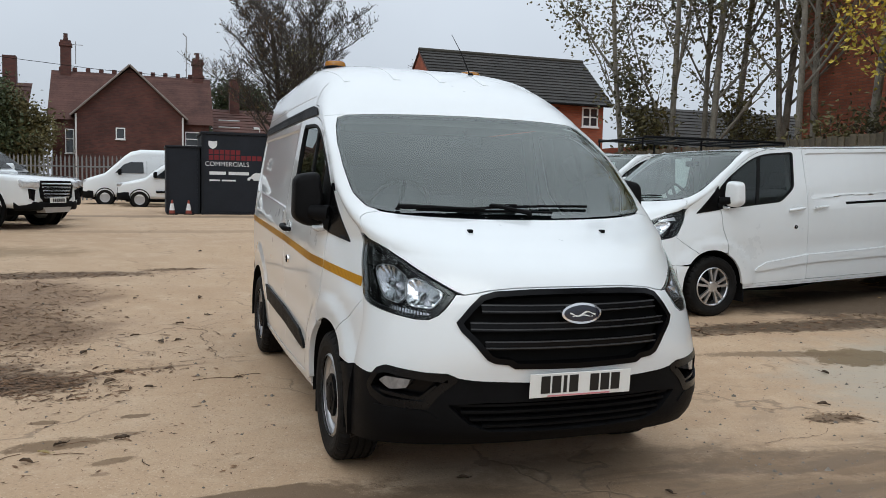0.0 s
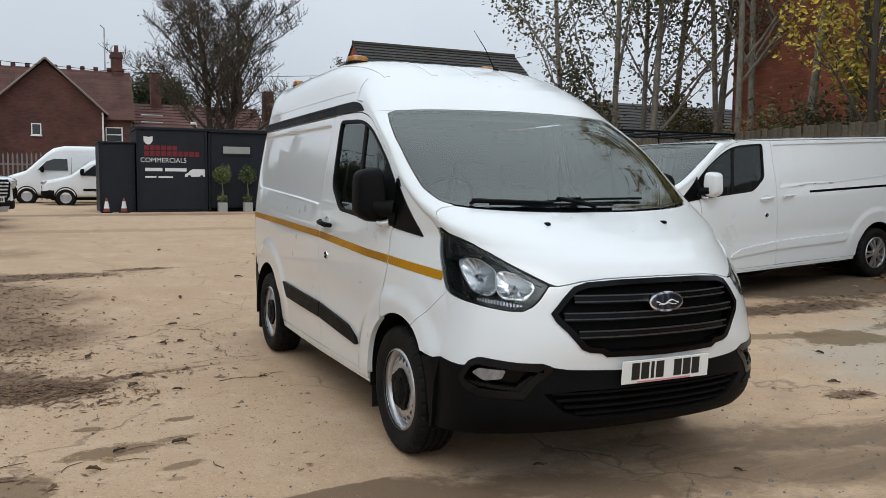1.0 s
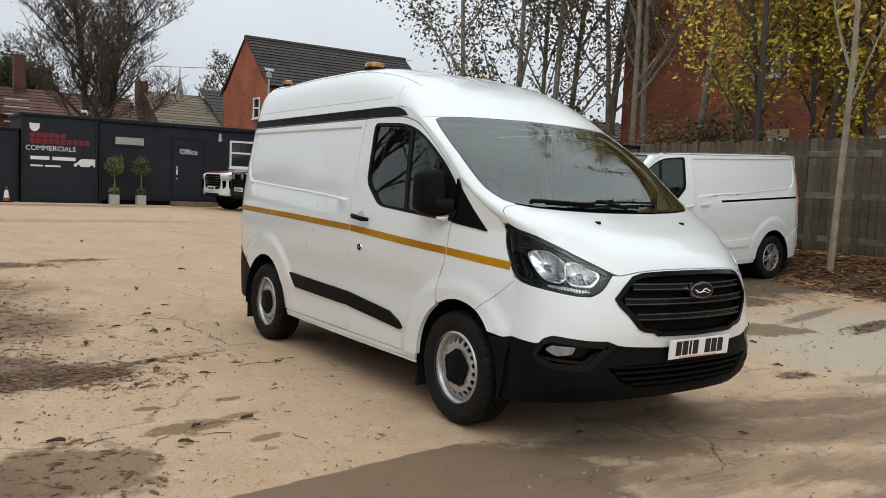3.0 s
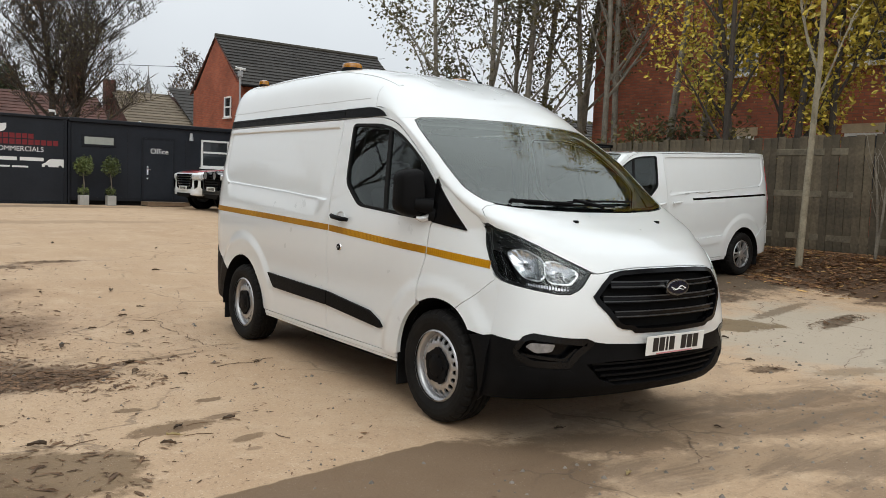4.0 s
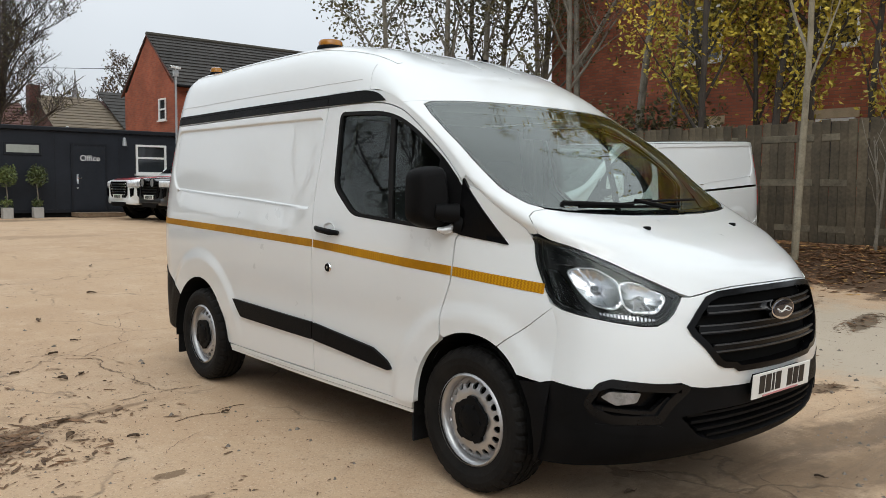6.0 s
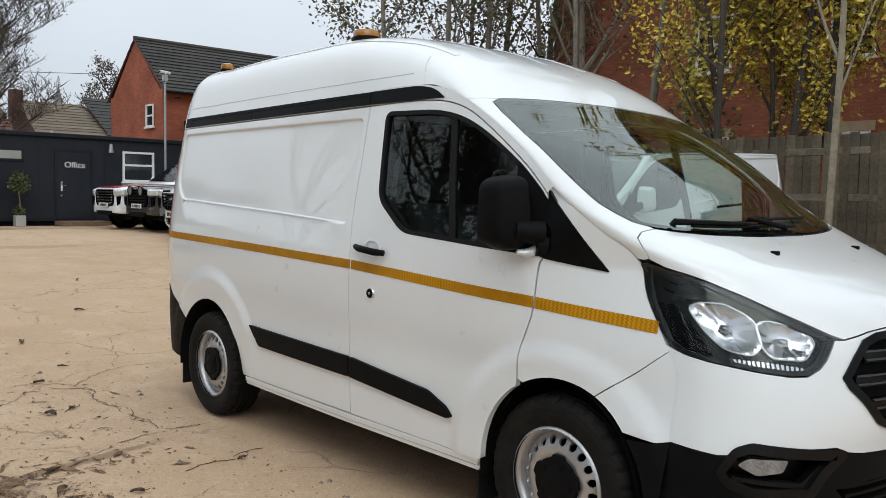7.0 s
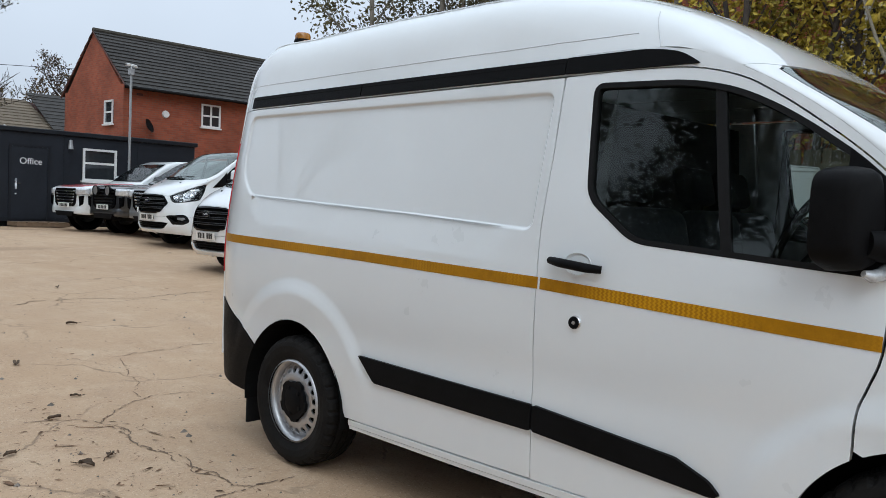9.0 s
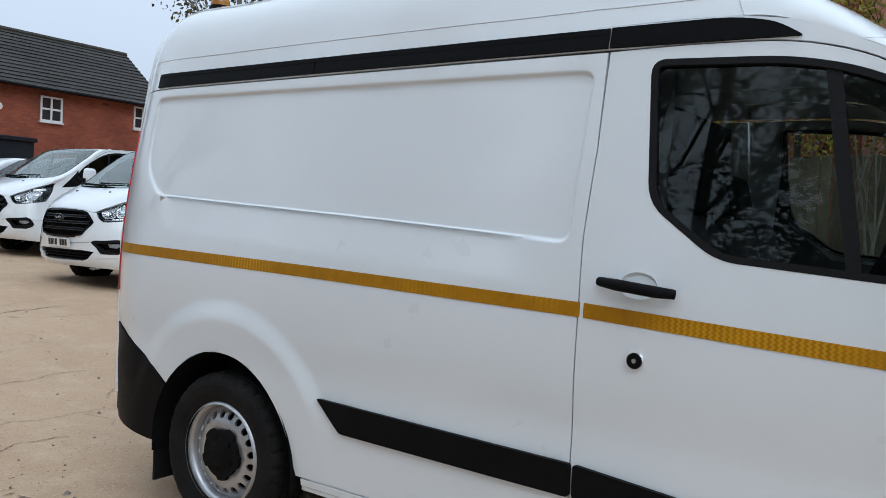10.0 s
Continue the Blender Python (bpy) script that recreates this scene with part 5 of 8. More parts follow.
        base = mixc(math2("MULTIPLY", blob(cx, cy, rx, ry, tn, 1.0, hard, 1.5 / max(0.09, min(rx, ry))), float(k)), base, col)
    # streaky damp before the van, drawn out along the slope
    mp = N.new("ShaderNodeMapping")
    mp.inputs["Rotation"].default_value = (0, 0, radians(18))
    mp.inputs["Scale"].default_value = (0.55, 2.4, 1.0)
    Lk.new(pos, mp.inputs[0])
    streak = math2("MULTIPLY", remap(noise_node(1.5, 9, 0.7, mp.outputs[0], 0.5), 0.45, 0.60), blob(1.6, -1.5, 2.9, 1.05, -12, 0.5, 0.25, 0.8))
    base = mixc(math2("MULTIPLY", streak, 0.6), base, (0.165, 0.118, 0.082))
    # wet earth with a straight rim where an old slab ends
    sy = N.new("ShaderNodeSeparateXYZ")
    Lk.new(pos, sy.inputs[0])
    rim = math2("ADD", math2("SUBTRACT", sy.outputs[1], math2("MULTIPLY", math2("ADD", sy.outputs[0], 1.0), 0.121)), math2("MULTIPLY", math2("SUBTRACT", noise_node(6.0, 6, 0.7), 0.5), 0.07))
    wet = math2("MULTIPLY", remap(rim, -0.300, -0.322), blob(-1.95, -0.98, 1.35, 0.80, 7, 0.6, 0.12, 2.2))
    base = mixc(math2("MULTIPLY", wet, 0.92), base, (0.165, 0.110, 0.068))
    # cracks
    wv = N.new("ShaderNodeVectorMath")
    wv.operation = "ADD"
    cn = N.new("ShaderNodeTexNoise")
    cn.inputs["Scale"].default_value, cn.inputs["Detail"].default_value = 1.6, 5
    Lk.new(pos, cn.inputs["Vector"])
    sc = N.new("ShaderNodeVectorMath")
    sc.operation = "SCALE"
    sc.inputs["Scale"].default_value = 0.9
    Lk.new(cn.outputs["Color"], sc.inputs[0])
    Lk.new(pos, wv.inputs[0])
    Lk.new(sc.outputs[0], wv.inputs[1])
    vo = N.new("ShaderNodeTexVoronoi")
    vo.feature = "DISTANCE_TO_EDGE"
    vo.inputs["Scale"].default_value = 0.55
    Lk.new(wv.outputs[0], vo.inputs["Vector"])
    crack = math2("MULTIPLY", remap(vo.outputs["Distance"], 0.011, 0.002), remap(noise_node(0.7, 3), 0.45, 0.58))
    base = mixc(math2("MULTIPLY", crack, 0.45), base, (0.10, 0.075, 0.055))
    # grit
    gv = N.new("ShaderNodeTexVoronoi")
    gv.inputs["Scale"].default_value = 38
    Lk.new(pos, gv.inputs["Vector"])
    grit = math2("MULTIPLY", remap(gv.outputs["Distance"], 0.17, 0.09), remap(noise_node(3.0, 3), 0.46, 0.62))
    base = mixc(math2("MULTIPLY", grit, 0.7), base, (0.12, 0.088, 0.065))
    for sc2, lim, col, k2 in ((75.0, 0.15, (0.60, 0.50, 0.38), 0.75), (120.0, 0.17, (0.13, 0.095, 0.07), 0.6), (24.0, 0.07, (0.10, 0.075, 0.055), 0.8)):
        g2 = N.new("ShaderNodeTexVoronoi")
        g2.inputs["Scale"].default_value = sc2
        Lk.new(pos, g2.inputs["Vector"])
        dots = math2("MULTIPLY", remap(g2.outputs["Distance"], lim, lim * 0.6), remap(noise_node(sc2 * 0.06, 3), 0.46, 0.6))
        base = mixc(math2("MULTIPLY", dots, float(k2)), base, col)
    Lk.new(base, p.inputs["Base Color"])
    Lk.new(remap(noise_node(0.8, 6), 0.3, 0.75, 0.95, 0.7), p.inputs["Roughness"])
    p.inputs["Specular IOR Level"].default_value = 0.25
    h = math2("ADD", math2("MULTIPLY", noise_node(5.0, 8, 0.7), 0.5), math2("MULTIPLY", noise_node(60.0, 5), 0.35))
    h = math2("SUBTRACT", h, math2("MULTIPLY", crack, 0.35))
    bp = N.new("ShaderNodeBump")
    bp.inputs["Strength"].default_value, bp.inputs["Distance"].default_value = 0.45, 0.03
    Lk.new(h, bp.inputs["Height"])
    Lk.new(bp.outputs[0], p.inputs["Normal"])
    return m


ground = new("ground", mesh_of("ground", gb, ground_material(), True))
tagged(ground, "compacted sandy dirt yard with damp stains and cracks", "ground", kind="structure")

BARKBIT = mat("wood_litter", (0.052, 0.029, 0.016), 0.9, var=0.5, scale=9, island=0.9, col2=(0.22, 0.125, 0.066))
LEAFBIT = mat("fallen_leaves", (0.12, 0.054, 0.026), 0.8, var=0.4, scale=7, island=0.95, col2=(0.36, 0.18, 0.08))
STONE = mat("small_stones", (0.22, 0.19, 0.16), 0.9, var=0.3, scale=30, island=0.5)


def litter(name, label, material, spots, size, seed, flat=True):
    """Scattered flakes or stones: one object of stuff."""
    rnd = random.Random(seed)
    bm = bmesh.new()
    for cx, cy, rx, ry, n in spots:
        for _ in range(n):
            a, r = rnd.uniform(0, math.tau), math.sqrt(rnd.random()) * (1.0 if rnd.random() < 0.8 else 1.35)
            x, y = cx + rx * r * math.cos(a), cy + ry * r * math.sin(a)
            if -1.05 < x < 1.05 and -1.0 < y < 3.9:
                continue
            z = ground_z(x, y)
            s = size * min(2.6, math.exp(rnd.gauss(-0.25, 0.55)))
            t = rnd.uniform(0, math.tau)
            c, q = math.cos(t), math.sin(t)
            if flat:
                ln, wd = s * rnd.uniform(0.8, 1.7), s * rnd.uniform(0.18, 0.6)
                prof = ((-ln, 0, 0.2), (-0.3 * ln, wd * 0.6, 0.5), (0.5 * ln, wd * 0.5, 0.7), (ln, 0, 0.3), (0.4 * ln, -wd * 0.6, 0.2), (-0.4 * ln, -wd * 0.5, 0.6))
                vs = [bm.verts.new((x + u * c - v * q, y + u * q + v * c, z + 0.004 + s * 0.35 * h * rnd.random())) for u, v, h in prof]
                bm.faces.new(vs)
            else:
                vs = [bm.verts.new((x + s * c2 * rnd.uniform(0.7, 1.2), y + s * s2 * rnd.uniform(0.7, 1.2), z)) for c2, s2 in ((1, 0), (0, 1), (-1, 0), (0, -1))]
                tp = bm.verts.new((x, y, z + s * 0.8))
                for i in range(4):
                    bm.faces.new((vs[i], vs[(i + 1) % 4], tp))
    ob = new(name, mesh_of(name, bm, material))
    return tagged(ob, label, "litter", kind="stuff")


litter("wood_chippings", "dark wet bark and leaf mulch lying on the dirt", BARKBIT,
       [(-2.95, 2.18, 0.68, 0.28, 2200), (-3.7, 2.5, 1.1, 0.6, 1500), (-2.1, 2.42, 0.55, 0.12, 160), (-3.2, 4.5, 0.9, 1.1, 1300), (-3.4, 6.4, 1.0, 1.2, 1200), (-3.4, 8.0, 1.7, 0.32, 1500), (-1.5, 8.45, 0.5, 0.10, 160), (-2.35, 1.85, 0.4, 0.3, 260), (-3.2, 3.4, 0.8, 0.8, 500),
        (-5.6, 4.0, 2.0, 4.0, 1600), (-3.1, 0.15, 0.5, 0.45, 220), (-3.1, 4.0, 1.6, 3.4, 900), (4.5, 2.5, 1.5, 0.30, 900), (5.35, 0.75, 0.6, 0.16, 320), (2.42, -0.18, 0.22, 0.10, 70), (6.2, 2.2, 1.2, 0.5, 300)], 0.019, 5)
litter("scattered_twigs", "small dark leaves and twigs scattered on the dirt", BARKBIT,
       [(-2.4, 2.5, 1.8, 3.0, 2000), (-2.9, 5.0, 1.8, 4.0, 2000), (-1.5, 7.0, 3.5, 5.0, 1500), (2.8, -0.3, 2.6, 1.8, 650), (-2.3, 0.7, 1.6, 1.4, 420), (3.2, 10.0, 4.0, 6.0, 500), (4.8, 1.2, 2.2, 1.8, 650), (0.0, -1.6, 3.0, 1.2, 320)], 0.0085, 8)
litter("fallen_leaves", "brown autumn leaves heaped along the fence", LEAFBIT, [(8.35, 2.5, 0.95, 1.3, 4600), (8.5, 0.8, 0.8, 1.5, 2600), (8.5, 4.4, 0.8, 1.2, 1500), (8.3, -1.2, 0.9, 1.4, 900), (7.6, 2.6, 0.7, 0.8, 700)], 0.036, 11)
GOLDLEAF = mat("fallen_gold_leaves", (0.42, 0.22, 0.05), 0.75, var=0.3, scale=7, island=0.6, col2=(0.66, 0.42, 0.16))
litter("bright_fallen_leaves", "yellow and tan leaves on the brown leaf heap", GOLDLEAF, [(8.35, 2.5, 0.95, 1.3, 620), (8.5, 0.8, 0.8, 1.5, 380), (8.4, 4.2, 0.8, 1.2, 160), (7.5, 2.4, 0.9, 1.0, 90)], 0.036, 12)
litter("gravel", "small loose stones on the dirt", STONE, [(0.6, -1.6, 2.6, 1.0, 500), (2.8, 0.0, 2.0, 1.6, 350), (-2.0, 1.5, 1.2, 2.5, 200), (-1.0, 6.0, 2.5, 3.0, 200)], 0.009, 13, False)


# cracks in the old slab, open and filled with dark dirt
def crack_line(bm, rnd, pts, w0):
    path = [Vector((x, y, 0)) for x, y in pts]
    for _ in range(4):
        fine = [path[0]]
        for p, q in zip(path, path[1:]):
            d = q - p
            mid = (p + q) / 2 + Vector((-d.y, d.x, 0)) * rnd.uniform(-0.16, 0.16)
            fine += [mid, q]
        path = fine
    n = len(path)
    prev = None
    for i, p in enumerate(path):
        d = path[min(n - 1, i + 1)] - path[max(0, i - 1)]
        d = Vector((-d.y, d.x, 0)).normalized() * w0 * 0.5 * rnd.uniform(0.15, 1.3) * (0.35 if i in (0, n - 1) else 1.0)
        z = ground_z(p.x, p.y) + 0.004
        cur = [bm.verts.new((p.x + d.x, p.y + d.y, z)), bm.verts.new((p.x - d.x, p.y - d.y, z))]
        if prev and rnd.random() < 0.94:
            bm.faces.new((prev[0], prev[1], cur[1], cur[0]))
        prev = cur


crb = bmesh.new()
crr = random.Random(21)
for w, pts in ((0.011, ((-2.19, 2.61), (-1.77, 2.60), (-1.36, 2.77), (-1.01, 2.75))), (0.009, ((-1.42, 4.21), (-1.32, 4.06), (-1.30, 3.44), (-1.31, 2.91))), (0.02, ((-0.45, 8.56), (0.12, 8.77), (0.76, 8.66), (1.38, 8.73), (2.03, 8.82))),
               (0.006, ((-1.84, 1.43), (-1.68, 1.61), (-1.56, 1.69))), (0.009, ((-0.58, 5.91), (-0.12, 5.96), (0.42, 6.0))), (0.008, ((-1.74, 4.50), (-1.53, 4.44), (-1.37, 4.25), (-1.31, 4.15))), (0.009, ((-1.37, 4.25), (-1.20, 4.45), (-0.99, 4.62), (-0.87, 4.66), (-0.55, 4.62))),
               (0.011, ((-1.33, 4.14), (-1.37, 3.89), (-1.36, 3.59), (-1.36, 3.33))), (0.009, ((-1.35, 3.24), (-1.30, 3.03), (-1.34, 2.85), (-1.20, 2.77))), (0.008, ((-0.85, 6.03), (-0.73, 5.86), (-0.69, 5.60))), (0.008, ((-0.52, 5.85), (-0.66, 5.42), (-0.81, 4.99), (-0.91, 4.69))),
               (0.010, ((0.36, -0.78), (0.25, -0.94), (0.13, -1.10), (0.01, -1.24), (-0.21, -1.36))), (0.008, ((3.07, -0.51), (3.74, -0.32), (4.24, -0.20))), (0.006, ((1.57, -0.47), (1.90, -0.46), (2.19, -0.35))), (0.007, ((-1.1, -0.38), (-0.8, -0.45), (-0.6, -0.62))), (0.012, ((4.2, 0.9), (4.9, 1.3), (5.6, 1.9))), (0.008, ((5.0, -0.3), (5.5, 0.1), (6.3, 0.2)))):
    crack_line(crb, crr, pts, w)
CRACK = mat("crack_dirt", (0.175, 0.122, 0.082), 0.95, var=0.4, scale=15)
cracks = new("ground_cracks", mesh_of("ground_cracks", crb, CRACK))
tagged(cracks, "dark dirt-filled cracks across the old slab", "cracks", kind="stuff")

CURLED = mat("curled_leaf", (0.085, 0.060, 0.044), 0.85, var=0.5, scale=20, island=0.6, col2=(0.13, 0.085, 0.05))
PALELEAF = mat("pale_leaf", (0.34, 0.26, 0.12), 0.8, var=0.3, scale=20)


def dead_leaf(x, y, s, seed, material=CURLED):
    """One curled fallen leaf with its stalk."""
    rnd = random.Random(seed)
    bm = bmesh.new()
    t = rnd.uniform(0, math.tau)
    rows = []
    for i in range(6):
        f = i / 5
        w = s * 0.42 * math.sin(math.pi * min(0.97, f + 0.06)) * rnd.uniform(0.7, 1.2)
        up = s * 0.28 * math.sin(math.pi * f) * rnd.uniform(0.5, 1.3)
        row = []
        for v, lift in ((-1.0, 0.30), (-0.5, 0.10), (0.0, 0.0), (0.5, 0.12), (1.0, 0.32)):
            u, q = (f - 0.5) * s * 1.7, v * w
            px, py = x + u * math.cos(t) - q * math.sin(t), y + u * math.sin(t) + q * math.cos(t)
            row.append(bm.verts.new((px, py, ground_z(x, y) + 0.006 + up * 0.4 + lift * s * rnd.uniform(0.5, 1.2))))
        rows.append(row)
    for a, b in zip(rows, rows[1:]):
        for i in range(4):
            bm.faces.new((a[i], a[i + 1], b[i + 1], b[i]))
    e = Vector((x - 0.8 * s * math.cos(t), y - 0.8 * s * math.sin(t), ground_z(x, y) + 0.01))
    tube([e, e + Vector((-0.7 * s * math.cos(t + 0.4), -0.7 * s * math.sin(t + 0.4), 0.004))], 0.0022, 4, bm)
    lf = part("fallen_leaf", bm, material)
    return tagged(lf, "curled dry fallen leaf on the dirt" if material is CURLED else "pale yellow fallen leaf on the dirt", "leaf", "single fallen leaves")


for k, (x, y, s0) in enumerate(((-2.33, 0.59, 0.045), (-2.47, 0.33, 0.05), (-3.06, 0.64, 0.055), (-2.01, 0.62, 0.05), (-2.13, 2.08, 0.06), (-2.38, 3.25, 0.06), (-1.86, 1.84, 0.04), (-2.71, 5.43, 0.05), (-2.0, 6.1, 0.045), (-2.07, 2.42, 0.05), (-1.22, 1.99, 0.04),
                                (-1.75, 3.54, 0.06), (-1.60, 3.61, 0.05), (-1.98, 3.94, 0.05), (-1.26, 6.01, 0.07), (-1.25, 4.93, 0.04), (-1.55, 4.49, 0.05), (-0.3, 7.4, 0.06), (0.4, 9.6, 0.07), (-1.0, 10.4, 0.07), (-0.35, -0.5, 0.035), (0.55, -1.0, 0.03), (2.6, 0.1, 0.05), (3.4, 0.9, 0.05))):
    dead_leaf(x, y, s0, 300 + k)
dead_leaf(-2.40, 0.46, 0.045, 340, PALELEAF)
dead_leaf(-0.62, -1.28, 0.04, 341, PALELEAF)


def twig(x, y, turn, length, r=0.0022):
    bm = bmesh.new()
    rnd = random.Random(int(x * 100 + y * 7))
    pts = []
    for i in range(7):
        u = length * i / 6
        v = rnd.uniform(-0.03, 0.03) * length + 0.12 * length * math.sin(i * 0.55)
        px, py = x + u * math.cos(turn) - v * math.sin(turn), y + u * math.sin(turn) + v * math.cos(turn)
        pts.append((px, py, ground_z(px, py) + r + 0.004))
    tube(pts, r, 5, bm)
    t = part("twig", bm, BARKBIT)
    return tagged(t, "thin dry twig lying on the dirt", "twig", "twigs on the ground")


for x, y, a, ln in ((-2.62, 0.36, 0.9, 0.16), (-2.28, 0.60, 0.1, 0.14), (-2.35, 0.42, -0.2, 0.16), (-2.95, 0.50, 0.5, 0.2), (-1.55, 1.98, 0.1, 0.3), (-1.24, 2.05, 0.15, 0.2), (-1.33, 4.14, 2.6, 0.22), (-1.66, 3.55, 0.7, 0.14), (-2.2, 2.45, 0.1, 0.2), (-1.86, 0.10, 1.9, 0.12)):
    twig(x, y, a, ln)

# ---- parked vans and cars ----
TURN = Matrix.Rotation(radians(-90), 4, "Z")
tran = build_van({"label": "white low-roof panel van with alloy wheels, parked by the fence", "high": False, "stretch": 0.367, "trim": PAINT, "bumper": PAINT, "handle": PAINT, "mirror": PAINT, "alloy": True, "rail": True,
                  "bright_lamp": True, "step": 0.05, "group": "parked white vans"})
tran.matrix_world = Matrix.Translation((4.036, 4.165, 0.100)) @ Matrix.Rotation(radians(2.5), 4, "Z") @ Matrix.Rotation(radians(-2.5), 4, "Y") @ TURN @ Matrix.Diagonal((1.0, 1.0, 0.97, 1.0))
low = build_van({"label": "white low-roof panel van with white bumper, parked in a row", "high": False, "trim": BLACK, "bumper": PAINT, "alloy": True, "mirror": PAINT, "bright_lamp": True, "step": 0.07, "group": "parked white vans", "interior": False})
low.matrix_world = Matrix.Translation((3.80, 10.3, ground_z(3.8, 10.3) - 0.03)) @ TURN
copy_thing(low, Matrix.Translation((4.87, 14.33, ground_z(4.87, 14.33) - 0.02)) @ TURN)
rackvan = copy_thing(low, Matrix.Translation((4.9, 7.75, ground_z(4.9, 7.75) + 0.005)) @ TURN)
rackvan["label"] = "white low-roof panel van carrying a black roof rack"
rk = thing("roof_rack", "black tubular roof rack on the parked white van", "roof rack")
for y in (7.05, 8.45):
    part("side_rail", tube([(5.6, y, 2.34), (8.4, y, 2.34)], 0.022, 6), BLACK, rk)
for i in range(6):
    part("cross_bar", tube([(5.6 + 0.56 * i, 7.05, 2.32), (5.6 + 0.56 * i, 8.45, 2.32)], 0.02, 6), BLACK, rk)
for i in (0, 2, 5):
    for y in (7.08, 8.42):
        part("foot", tube([(5.6 + 0.56 * i, y, 2.14), (5.6 + 0.56 * i, y, 2.34)], 0.016, 6), BLACK, rk)

REDPAINT = mat("dark_red_paint", (0.32, 0.012, 0.02), 0.3, var=0.05, coat=0.8)
DARKPAINT = mat("black_car_paint", (0.018, 0.019, 0.021), 0.28, var=0.1, coat=0.9)
GREYPAINT = mat("grey_car_paint", (0.14, 0.145, 0.15), 0.3, var=0.06, coat=0.9)
CARGLASS = mat("dark_car_glass", (0.02, 0.023, 0.025), 0.06, var=0.1, spec=0.7)


def hoop(bm, x, w, z0, z1, r, n=4):
    """One rounded cross-section of a car body."""
    r = min(r, w * 0.9, (z1 - z0) * 0.45)
    pts = []
    for cy, cz, a0 in ((w - r, z1 - r, 0), (-w + r, z1 - r, 90), (-w + r, z0 + r, 180), (w - r, z0 + r, 270)):
        for k in range(n + 1):
            a = radians(a0 + 90 * k / n)
            pts.append(bm.verts.new((x, cy + r * math.cos(a), cz + r * math.sin(a))))
    return pts


def loft_x(stations, bm=None):
    bm = bm or bmesh.new()
    rings = [hoop(bm, *s) for s in stations]
    for a, b in zip(rings, rings[1:]):
        for i in range(len(a)):
            j = (i + 1) % len(a)
            bm.faces.new((a[i], a[j], b[j], b[i]))
    bm.faces.new(rings[0])
    bm.faces.new(rings[-1])
    bmesh.ops.recalc_face_normals(bm, faces=bm.faces)
    return bm


